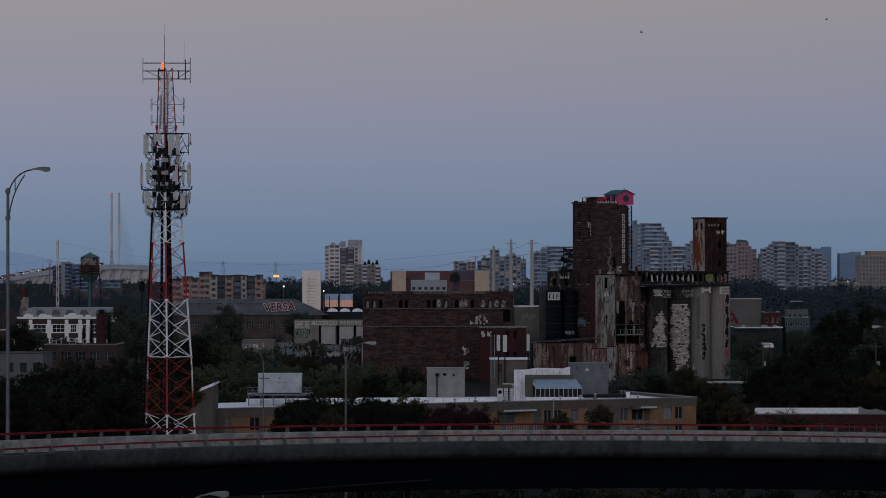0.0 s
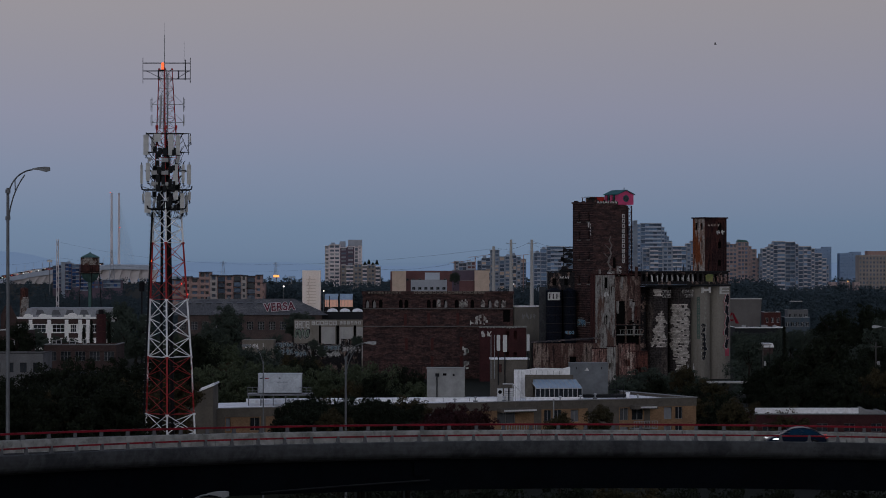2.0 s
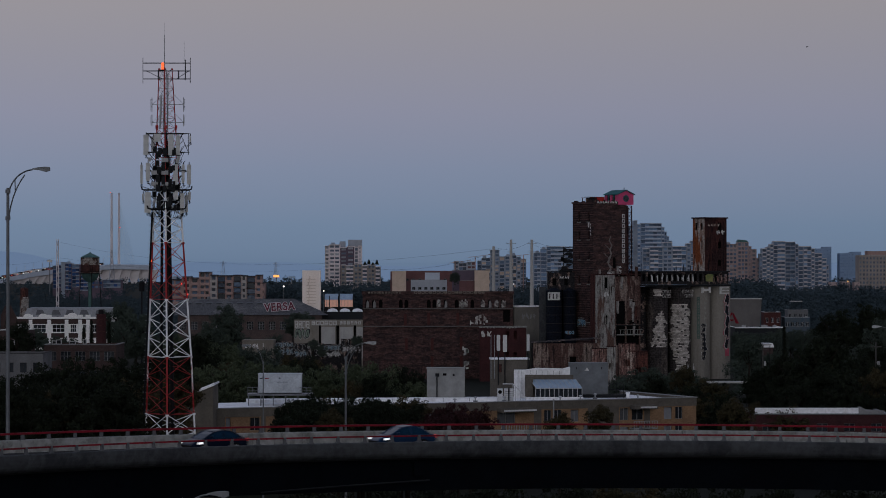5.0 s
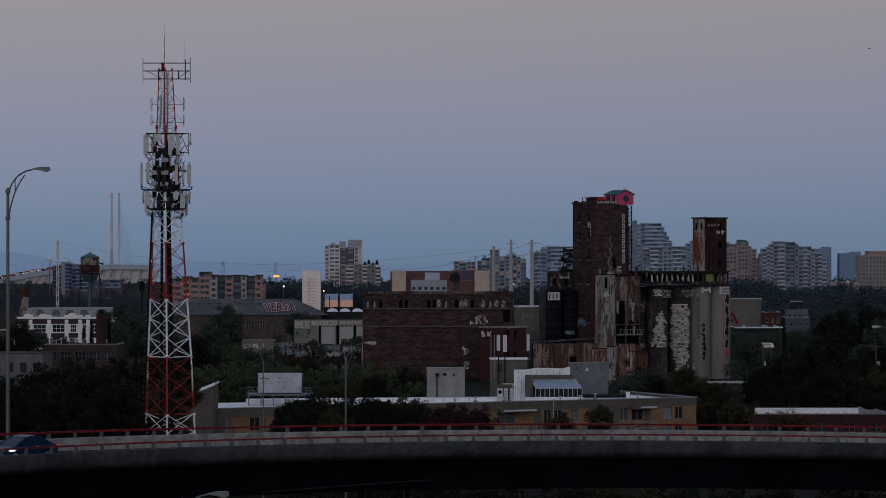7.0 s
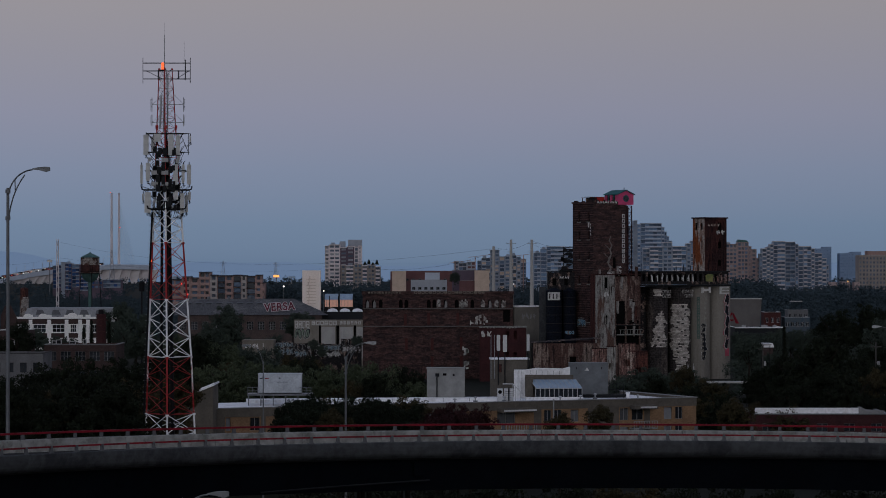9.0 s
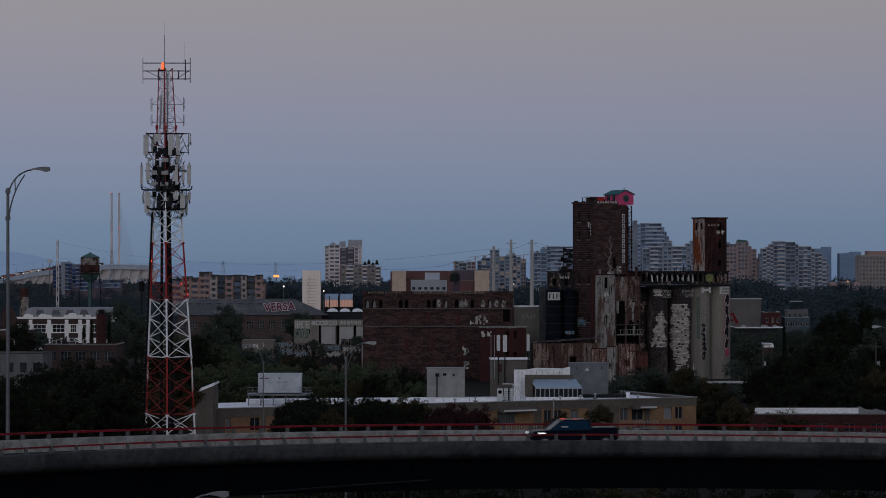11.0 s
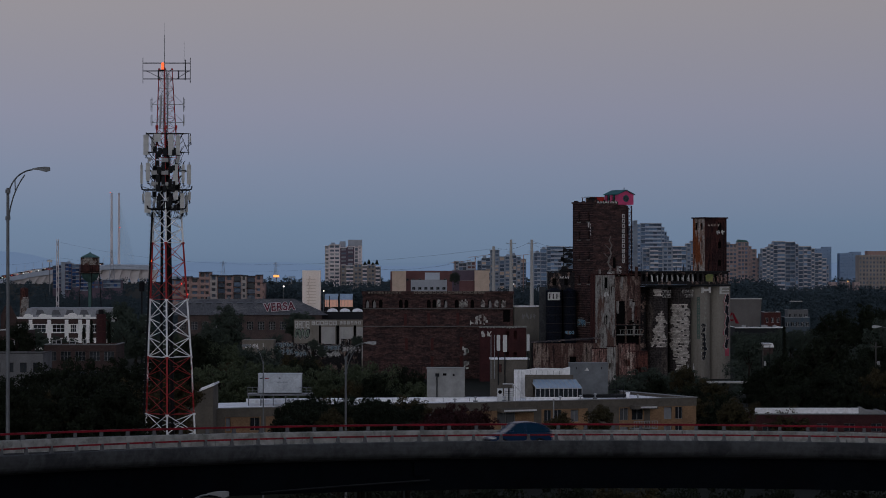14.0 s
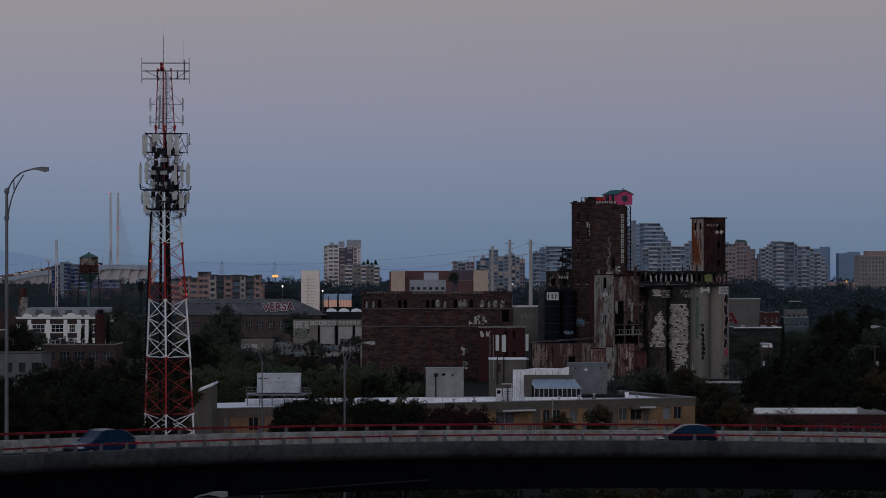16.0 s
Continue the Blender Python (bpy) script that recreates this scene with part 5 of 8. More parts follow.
        part("graffiti", Shape().box(-1.6, -0.9, -r_ - 0.06, -r_ + 0.3, 24.22, 26.30).box(-0.9, 1.5, -r_ - 0.06, -r_ + 0.3, 25.82, 26.30).box(-0.9, 1.5, -r_ - 0.06, -r_ + 0.3, 25.02, 25.42).box(-0.9, 1.5, -r_ - 0.06, -r_ + 0.3, 24.22, 24.62), CHALK, ob_, m=pose(0, 0, 0, 0, 0, -2))
ob_ = plant_thing("silo_backing", "dark recess wall between the silos", "wall", 13.8, 1.2)
part("wall", Shape().box(0, 30, 0, 3, 0, 26.30), BURNT, ob_)


def leg_tower():
    ob = plant_thing("steel_leg_tower", "rusty steel clad lift tower with peeling white paint", "tower", 35.2, -3.0, 30.46 + 0.31)
    W, D, H = 7.3, 6.4, 45.69 - 30.46 - 0.31
    s = Shape()
    facade(s, pose(0, D, 0, 0, 0, -90), D - 0.26, H, 0.25, [(1.2, 2.3), (4.0, 5.1)], [(H - 3.2, H - 1.2)])
    part("wall", s, LEG_PAINT, ob, "white paint peeling from rust")
    s = Shape()
    facade(s, Matrix.Identity(4), W, H, 0.25, [(4.4, 5.5)], [(1.5, 3.2), (6.5, 8.2), (H - 3.6, H - 1.2)])
    s.box(W - 0.25, W, 0.252, D, 0, H); s.box(0.26, W - 0.26, D - 0.2, D, 0, H)
    part("wall", s, RUST_DARK, ob, "dark rust-brown steel")
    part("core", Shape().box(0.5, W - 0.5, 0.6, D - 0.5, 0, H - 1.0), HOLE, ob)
    part("cap", Shape().box(-0.35, W + 0.35, -0.35, D + 0.3, H + 0.002, H + 0.35), RUST_DARK, ob)
    part("graffiti", tags(Shape(), 3.9, -0.01, H - 4.6, 2, 1.3, 1.4, 0.2, seed=21), CHALK, ob)
    part("graffiti", tags(Shape(), 0.9, -0.01, H - 2.4, 4, 0.9, 1.1, 0.2, seed=22), RUST_PINK, ob)
    rib = Shape()
    for i in range(6):
        rib.box(0.6 + i * 1.2, 0.72 + i * 1.2, -0.1, -0.003, 0, H - 4)
    part("ribs", rib, RUST_DARK, ob)


leg_tower()


def left_yard():
    for k, (x0, x1) in enumerate(((28.86, 33.46), (33.71, 37.52))):
        ob = thing("blue_tank", "tall navy blue steel tank with rusty hoops", "tank", (x0 + x1) / 2, 786 + k, 0, group="blue tanks")
        r, H = (x1 - x0) / 2, 25.23
        part("shell", Shape().lathe([(r, 0), (r, H), (r * 0.3, H + 0.8)], 24), TANK_BLUE, ob)
        for i in range(9):
            part("hoop", Shape().lathe([(r + 0.05, 4 + i * 2.4), (r + 0.05, 4.12 + i * 2.4)], 24), TANK_RING, ob)
        if k == 1:
            part("graffiti", bubbles(Shape(), -1.3, 1.2, 12.9, 1.3, random.Random(4)), [BURNT, BLUE_SPRAY, BURNT], ob, "blue sprayed patch", m=pose(0, -r - 0.02, 0))
        if k == 0:
            part("graffiti", Shape().box(-1.8, 1.6, -r - 0.2, -r + 0.05, H - 2.6, H - 0.4, 0).box(-1.4, -1.1, -r - 0.23, -r - 0.2, H - 2.2, H - 0.8, 1).box(-0.4, -0.1, -r - 0.23, -r - 0.2, H - 2.2, H - 0.8, 1).box(0.6, 0.9, -r - 0.23, -r - 0.2, H - 2.2, H - 0.8, 1), [CHALK, INK], ob)
    ob = thing("burnt_loft", "charred loft with broken panels beside the tower", "building", 33.51, 789, 0)
    z0, z1 = 25.51, 30.45
    s = Shape()
    facade(s, Matrix.Translation((-3.9, 0, z0)), 7.8, z1 - z0, 0.3, [(1.2, 2.4), (4.6, 5.6)], [(1.2, 3.2)])
    part("wall", s.box(-3.9, -3.6, 0.3, 6, z0, z1), BURNT, ob)
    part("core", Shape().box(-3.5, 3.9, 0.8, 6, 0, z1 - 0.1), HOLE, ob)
    part("roof", Shape().prism([(-4.2, z1 + 0.003), (4.0, z1 + 0.4), (4.0, z1 + 0.6), (-4.2, z1 + 0.2)], -0.3, 6.2), DARK_ROOF, ob)
    part("graffiti", tags(Shape(), -0.6, -0.02, z0 + 3.0, 4, 0.6, 0.9, 0.1, seed=41), CHALK, ob)
    ob = thing("fire_escape", "dark steel stair frame on the tower side", "fire escape", 35.88, 793, 0)
    s = Shape()
    for x in (-1.6, 1.4):
        for y in (0, 2):
            s.box(x - 0.1, x + 0.1, y - 0.1, y + 0.1, 0, 37.65)
    for z in (31.2, 33.0, 35.2, 36.8, 37.4):
        s.box(-1.8, 1.6, -0.2, 2.2, z, z + 0.25)
    for z in (31.4, 33.2, 35.4):
        s.tube((-1.6, 0, z), (1.4, 0, z + 1.7), 0.15, n=5)
    part("stair_frame", s, DARK_STEEL, ob)
    r = random.Random(19)
    for k in range(22):
        x, z = r.uniform(-3.0, 0.6), r.uniform(26.5, 36.6)
        part("burnt_panel", Shape().prism([(0, 0), (r.uniform(0.8, 2.4), r.uniform(-0.3, 0.2)), (r.uniform(0.7, 2.2), r.uniform(0.4, 1.3)), (0.1, r.uniform(0.3, 1.0))], 0, 0.08), BURNT if k % 3 == 0 else DARK_STEEL, ob, m=pose(x, -0.3 - 0.1 * (k % 4), z, 0, r.uniform(-8, 8), 0))
    for z in (28.6, 30.9, 33.4, 36.2):
        part("landing", Shape().box(-3.1, 1.6, -0.6, 2.0, z, z + 0.3), DARK_STEEL, ob)
    ob = thing("concrete_post", "grey concrete wall stub beside the tanks", "wall", 28.02, 788, 0)
    part("stub", Shape().box(-0.9, 0.9, -0.5, 0.5, 0, 26.31), CONCRETE_DARK, ob)
    ob = thing("link_building", "low grey rendered link building with a pale coping", "building", 23.92, 801, 0)
    H = 20.40
    part("wall", Shape().box(-3.72, 3.72, 0, 10, 0, H), mat("grey_buff_render", (0.17, 0.158, 0.138), 0.9, second=(0.12, 0.11, 0.1), amount=0.45, scale=0.25, tall=2), ob)
    part("coping", Shape().box(-3.88, 3.88, -0.2, 0.5, H + 0.002, H + 0.5), METAL_ROOF, ob)
    part("graffiti", tags(Shape(), -1.2, -0.02, H - 3.4, 4, 0.8, 1.6, 0.2, seed=44), FRAME_GREY, ob)
    # low sheds in front
    ob = thing("rusty_shed", "long low shed of streaked rusty sheets", "shed", 33.40, 755, 0)
    H = 11.35
    s = Shape()
    facade(s, Matrix.Translation((-9.15, 0, 0)), 18.00, H, 0.3, [(9.91, 11.74)], [(5.6, 7.8)])
    part("wall", s, RUST_SHEET, ob)
    part("core", Shape().box(-9.15, 8.85, 0.6, 9, 0, H - 0.1), HOLE, ob)
    part("roof", Shape().prism([(-9.46, H + 0.01), (9.00, H + 1.2), (9.00, H + 1.3), (-9.46, H + 0.12)], -0.4, 14), BURNT, ob)
    for x0, x1, zt, mt, lb in ((6.69, 10.65, 10.03, RUST_PINK, "faded pink steel shed"), (10.63, 12.91, 10.52, RUST_PALE, "pale rusty sheet bay"), (14.01, 18.28, 11.37, RUST_PINK, "dark red panel bay"), (16.41, 21.57, 9.30, RUST, "low rust red steel shed")):
        b = thing("rusty_shed", lb, "shed", 33.27, 749 + abs(x0) * 0.02, 0, group="rusty sheds")
        s = Shape()
        facade(s, Matrix.Translation((x0, 0, 0)), x1 - x0, zt, 0.3, [((x0 + x1) / 2 - x0 - 0.7, (x0 + x1) / 2 - x0 + 0.7)], [(zt - 6, zt - 4.2)])
        s.box(x0, x1, 1.0, 5, 0, zt)
        part("wall", s, mt, b)
        part("coping", Shape().box(x0 - 0.1, x1 + 0.1, -0.15, 1.0, zt + 0.002, zt + 0.25), RUST_DARK, b)


left_yard()


def warehouse():
    ob = thing("brick_warehouse", "long derelict sooty brick warehouse with arched windows", "warehouse", -22.95, 800, 0)
    W, H = 42.99, 24.27
    s, t = Shape(), 0.6
    zw0, zw1 = 20.23, 22.66
    q = 0.16
    pairs = [8, 20, 32, 68, 78, 118, 128, 148, 168, 178, 196, 214, 227, 240, 250]
    cols = [(c * q - 0.55, c * q + 0.55) for c in pairs]
    spots = facade(s, Matrix.Identity(4), W, H, t, cols, [(zw0, zw1)])
    for a, b, c, d in ((0, t, t + 0.002, 24), (W - t, W, t + 0.002, 24), (t + 0.002, W - t - 0.002, 23.4, 24)):
        part("wall", Shape().box(a, b, c, d, 0, H), BRICK_DARK, ob)
    part("corner_pier", Shape().box(0.0, 5.33, -0.35, -0.003, 0, zw0 - 1.5), BRICK_DARK, ob)
    part("corner_pier", Shape().box(0.2, 5.33 - 0.2, -0.35, -0.003, zw1 + 1.0, H), BRICK_DARK, ob)
    for x in (88, 102, 146, 186, 214):
        part("buttress", Shape().box(x * q - 0.3, x * q + 0.3, -0.2, -0.003, 0, zw0 - 2), BRICK_DARK, ob)
    part("wall", s, BRICK_DARK, ob)
    part("roof", Shape().box(t + 0.01, W - t - 0.01, t + 0.01, 23.3, H - 1.3, H - 1.0), DARK_ROOF, ob)
    part("cornice", Shape().box(-0.3, W + 0.3, -0.5, t, H + 0.002, H + 0.7).box(-0.15, W + 0.15, -0.25, -0.004, H - 0.6, H), BRICK_DARK, ob)
    for z in (19.99, 14.90):
        part("string_course", Shape().box(0, W, -0.5, -0.36, z - 0.12, z + 0.12).box(5.49, W, -0.355, -0.004, z - 0.12, z + 0.12), mat("grey_stone_course", (0.13, 0.125, 0.12), 0.9), ob, "grey stone course")
    # each arched window is a black sheet in place of interior shade
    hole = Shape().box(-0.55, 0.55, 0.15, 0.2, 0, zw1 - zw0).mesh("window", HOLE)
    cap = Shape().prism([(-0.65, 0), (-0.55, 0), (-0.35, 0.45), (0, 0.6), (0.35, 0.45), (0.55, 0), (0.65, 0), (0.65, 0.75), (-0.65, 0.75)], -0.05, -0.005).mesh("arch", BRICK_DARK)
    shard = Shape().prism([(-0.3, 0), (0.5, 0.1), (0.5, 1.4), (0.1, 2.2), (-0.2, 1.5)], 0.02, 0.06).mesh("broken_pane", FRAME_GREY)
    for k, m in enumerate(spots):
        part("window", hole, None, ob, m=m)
        part("arch", cap, None, ob, m=Matrix.Translation((m.translation.x, 0, zw1 - 0.7)))
        if k in (0, 1, 7, 9, 12):
            part("broken_pane", shard, None, ob, "white painted broken pane", m=m)
    blind = Shape().box(-0.4, 0.4, -0.06, -0.005, 0, 3.4)
    for x, z in ((76, 15.06), (78, 8.12), (118, 15.39), (124, 8.12), (124, 2.95), (170, 15.39), (176, 8.44), (176, 2.95)):
        part("bricked_window", blind, BRICK_RED, ob, "bricked-up window", m=pose(x * q, 0, z))
    g = Shape()
    block_marks(g, 92 * q, -0.52, H + 0.03, 19, 0.85, 0.64, 0.22, seed=50)
    block_marks(g, 10 * q, -0.52, H + 0.05, 12, 0.5, 0.5, 0.3, seed=51)
    part("graffiti", g, mat("tan_spray_paint", (0.22, 0.19, 0.16), 0.9), ob, "row of faded sprayed lettering along the cornice")
    g = Shape()
    tags(g, 192 * q, -0.02, 14.90 + 0.3, 2, 0.9, 1.5, 0.3, seed=52)
    r = random.Random(6)
    for k in range(26):
        x, z = r.uniform(201, 220) * q, r.uniform(15.39, 17.81)
        g.box(x, x + r.uniform(0.2, 0.7), -0.035, -0.01, z, z + r.uniform(0.3, 0.8))
    panel = Shape()
    for x in (136, 176, 184, 215, 239, 252):
        c = x * q
        panel.prism([(c - 0.6, 20.3), (c + 0.5, 20.4), (c + 0.62, 21.6), (c + 0.4, 22.5), (c - 0.1, 22.7), (c - 0.5, 22.2), (c - 0.65, 21.3)], -0.045, -0.02)
    part("painted_panel", panel, WHITEWASH, ob, "whitewashed boards in arched windows")
    for x, z in ((184, 7.15), (186, 2.95)):
        for k in range(7):
            a, b = x * q + r.uniform(-1, 0.3), z + r.uniform(-0.5, 1.4)
            g.box(a, a + r.uniform(0.4, 0.9), -0.24, -0.21, b, b + r.uniform(0.5, 1.2))
    part("graffiti", g, CHALK, ob)
    # flat black sheet on the wall, coloured as the shade of a hole
    part("opening", Shape().box(251 * q, 263 * q, -0.06, -0.01, 16.19, 19.59), HOLE, ob, "black sheet standing for a broken opening")
    # red wing in front
    ob = thing("brick_wing", "lower maroon brick wing with sprayed lettering", "warehouse wing", 12.92, 780, 0)
    H2 = 15.04
    s = Shape()
    facade(s, Matrix.Translation((-2.68, 0, 0)), 12.92, H2, 0.4, [(7.25, 8.19), (9.45, 10.40)], [(H2 - 8.6, H2 - 6.8), (H2 - 3.2, H2 - 1.0)])
    part("wall", s.box(-2.68, 10.24, 1.2, 16, 0, H2 - 0.3), BRICK_MAROON, ob)
    part("coping", Shape().box(-2.84, 10.40, -0.2, 0.9, H2 + 0.002, H2 + 0.35), CONCRETE, ob)
    part("graffiti", tags(Shape(), -2.36, -0.02, H2 - 2.9, 2, 1.3, 2.2, 0.3, seed=61), CHALK, ob)
    part("graffiti", tags(Shape(), -2.68, -0.02, H2 - 0.2, 12, 0.6, 0.5, 0.3, seed=62), CHALK, ob)


warehouse()


# ---- the buff brick apartment block and what stands on its roof ----
def flats():
    ob = thing("apartment_block", "long low buff brick apartment block with white canopies", "apartment block", -33.05, 400, 0, 25.22)
    L, H, T = 79.96, 12.14, 0.4
    s = Shape()
    wins = [(2.15, 2.85), (5.88, 7.36), (12.63, 13.78), (34.31, 35.42), (53.43, 54.68), (55.16, 56.42), (57.96, 59.32), (66.47, 67.95), (74.22, 75.62), (76.22, 77.53)]
    doors = [(14.85, 17.52), (45.52, 48.56), (68.54, 70.53)]
    cols = sorted(wins + doors)
    rows = [(2.9, 4.9), (5.9, 7.9), (8.93, 10.76)]
    facade(s, Matrix.Identity(4), L, H - 1.25, T, cols, rows)
    s.box(0, T, T + 0.002, 24, 0, H - 1.25); s.box(L - T, L, T + 0.002, 24, 0, H - 1.25); s.box(T, L - T, 23.6, 24, 0, H - 1.25)
    part("wall", s, BRICK_YELLOW, ob)
    band = Shape().box(-0.05, L + 0.05, -0.06, T, H - 1.248, H).box(-0.05, T, T + 0.002, 24, H - 1.248, H).box(L - T, L + 0.05, T + 0.002, 24, H - 1.248, H)
    for a, b in ((0.26, 1.98), (7.54, 8.24), (23.35, 28.80), (51.70, 52.95), (60.88, 66.27), (70.73, 71.72)):
        part("wall_strip", Shape().box(a, b, -0.05, -0.003, 0, H - 1.25), STUCCO, ob, "taupe rendered wall strip")
    part("parapet", band, STUCCO, ob, "taupe rendered parapet")
    part("coping", Shape().box(-0.15, L + 0.15, -0.16, T + 0.1, H + 0.002, H + 0.12).box(L - T - 0.1, L + 0.15, T + 0.102, 24, H + 0.002, H + 0.12), FRAME_GREY, ob)
    part("roof", Shape().box(T + 0.01, L - T - 0.01, T + 0.01, 23.5, H - 0.7, H - 0.4), METAL_ROOF, ob, "pale gravel roof")
    for a, b in cols:
        me = window_mesh(b - a, 2.0 if (a, b) in wins else rows[2][1] - rows[2][0], FRAME_GREY, GLASS if int(a * 7) % 3 else GLASS_PALE, split=1 if b - a < 1.0 else 2, cross=0)
        for z in (2.9, 5.9, rows[2][0]):
            part("window", me, None, ob, m=pose((a + b) / 2, T * 0.5, z))
    for a, b, c, d in ((45.52, 51.42, 45.90, 51.32), (68.15, 72.22, 69.24, 72.02)):
        part("canopy", Shape().box(a, b, -1.6, -0.07, H - 1.5, H - 0.9), STUCCO, ob)
        part("canopy_edge", Shape().box(c, d, -1.75, -1.602, H - 1.35, H - 1.1), FRAME_WHITE, ob, "white canopy edge")
        zf = 7.75
        part("balcony", Shape().box(a, b, -1.5, -0.004, zf - 0.2, zf), CONCRETE, ob)
        r = Shape().box(a, b, -1.5, -1.44, zf + 1.0, zf + 1.08)
        n = int((b - a) / 0.42)
        for i in range(n + 1):
            x = a + (b - a) * i / n
            r.box(x - 0.05, x + 0.05, -1.49, -1.45, zf, zf + 1.0)
        part("balcony_rail", r, STEEL_GREY, ob, "pale steel balcony rail")
    part("canopy", Shape().box(11.31, 16.18, -1.6, -0.07, H - 1.2, H - 0.7), STUCCO, ob)
    part("canopy_edge", Shape().box(11.58, 13.25, -1.75, -1.602, H - 1.05, H - 0.75), FRAME_WHITE, ob)
    part("downpipe", Shape().tube((54.97, -0.12, 0), (54.97, -0.12, H + 0.3), 0.12, n=8), STEEL_GREY, ob)
    # tall end block with a sloping roof
    ob = thing("stair_block", "taupe stair block with a sloping white-edged roof", "building", -37.0, 394, 0)
    w = 4.62
    za, zb = 13.3, 15.65
    part("wall", Shape().prism([(-1.2, 0), (w, 0), (w, zb), (-1.2, za)], 0, 9), STUCCO, ob)
    part("roof_edge", Shape().prism([(-1.5, za - 0.1), (w + 0.15, zb + 0.1), (w + 0.15, zb + 0.4), (-1.5, za + 0.3)], -0.2, 9.2), METAL_ROOF, ob, "white metal roof edge")
    roof = 11.9
    ob = thing("metal_upstand", "silver sheet-metal upstand along the flat roof", "roof upstand", -29.47, 424, 0, 10)
    part("sheet", Shape().box(0, 38.76, 0, 3.5, 8, 12.28), METAL_ROOF, ob)
    for k in range(9):
        part("seam", Shape().box(2 + k * 4, 2.08 + k * 4, -0.06, -0.003, 9, 12.28), STEEL_GREY, ob)
    ob = thing("air_handler", "large grey rooftop air handling unit on a steel platform", "air handler", -24.40, 418, 0)
    w = 6.42
    zb = 13.50
    part("casing", Shape().box(-w / 2, w / 2, 0, 3, zb + 0.12, 16.37).box(-w / 2 - 0.05, w / 2 + 0.05, -0.05, 3.05, 16.37 + 0.002, 16.37 + 0.12), mat("pale_grey_casing", (0.47, 0.5, 0.53), 0.6, scale=0.6), ob)
    part("service_panel", Shape().box(-0.5, 1.2, -0.04, -0.003, zb + 1.7, zb + 1.76).box(-0.1, 0.1, -0.04, -0.003, zb + 2.2, zb + 2.4).box(-w / 2 + 0.2, -w / 2 + 0.9, -0.04, -0.003, zb + 2.2, zb + 2.35), DARK_STEEL, ob)
    part("service_panel", Shape().box(-w / 2 + 1.0, -w / 2 + 1.6, -0.04, -0.003, zb + 2.2, zb + 2.35), RAIL_RED, ob)
    p = Shape().box(-w / 2 - 1.6, w / 2 + 1.6, -0.8, 3.8, zb - 0.25, zb - 0.02)
    for k in range(6):
        x = -w / 2 - 1.4 + k * (w + 2.8) / 5
        p.box(x - 0.08, x + 0.08, -0.7, -0.55, 8, zb - 0.25)
    part("platform", p, STEEL_POLE, ob)
    r = Shape()
    for k in range(14):
        x = -w / 2 - 1.5 + k * (w + 3.0) / 13
        if x < -w / 2 or x > w / 2:
            r.box(x - 0.04, x + 0.04, -0.75, -0.68, zb - 0.02, zb + 1.0)
    for x0, x1 in ((-w / 2 - 1.5, -w / 2 + 0.2), (w / 2 - 0.2, w / 2 + 1.5)):
        r.box(x0, x1, -0.74, -0.69, zb + 0.95, zb + 1.02).box(x0, x1, -0.74, -0.69, zb + 0.45, zb + 0.5)
    part("railing", r, STEEL_POLE, ob)
    ob = thing("roof_plant_room", "plain pale grey metal plant room on the roof", "plant room", 0.44, 432, 0)
    w, zt = 5.85, 16.68
    part("casing", Shape().box(-w / 2, w / 2, 0, 4, 8, zt).box(-w / 2 - 0.08, w / 2 + 0.08, -0.08, 4.1, zt + 0.002, zt + 0.12), mat("grey_plant_casing", (0.27, 0.27, 0.26), 0.7, scale=0.5), ob)
    part("pipe", Shape().tube((-w / 2 + 1.55, -0.15, 9), (-w / 2 + 1.55, -0.15, zt - 0.8), 0.09, n=6).box(-w / 2 + 1.3, -w / 2 + 1.9, -0.25, -0.003, zt - 1.2, zt - 0.7), DARK_STEEL, ob)
    part("vent", Shape().box(-0.45, 0.1, -0.05, -0.003, zt - 1.05, zt - 0.7).tube((1.2, -0.08, zt - 0.95), (1.2, -0.003, zt - 0.95), 0.17, n=8), HOLE, ob)
    ob = thing("roof_stairhouse", "taupe rendered roof stair head carrying antennas", "stair head", 10.43, 445, 0)
    za = 17.63
    part("wall", Shape().box(-2.88, 3.24, 0, 5, 8, za), STUCCO, ob)
    part("coping", Shape().box(-2.97, 3.33, -0.15, 5, za + 0.002, za + 0.2), METAL_ROOF, ob)
    part("door", Shape().box(-1.71, -1.08, -0.05, -0.004, za - 2.0, za - 0.7), RUST, ob)
    for x0, x1, zt, zb in ((-1.89, -1.35, 21.58, 19.07), (-0.90, -0.27, 21.58, 18.89), (2.88, 3.33, 21.67, 19.07)):
        pn = part("antenna_panel", Shape().box(x0, x1, -0.5, -0.3, zb, zt), PANEL_WHITE, ob)
        part("mounting_pipe", Shape().tube(((x0 + x1) / 2, -0.22, za - 4), ((x0 + x1) / 2, -0.22, zt - 0.3), 0.09, n=6), DARK_STEEL, pn)
    for x in (-2.79, -2.25):
        part("whip_antenna", Shape().tube((x, -0.2, za - 3), (x, -0.2, 21.58), 0.05, n=5), STEEL_GREY, ob)
    ob = thing("roof_duct", "bright silver sheet-metal roof duct", "duct", 11.20, 440, 0)
    part("duct", Shape().box(0, 1.78, 0, 1.6, 8, 16.20).prism([(1.78, 15.40), (7.11, 15.32), (7.82, 15.40), (8.80, 15.40), (8.80, 16.65), (7.64, 16.38), (3.56, 16.47), (1.78, 16.20)], 0.1, 1.5), METAL_ROOF, ob)
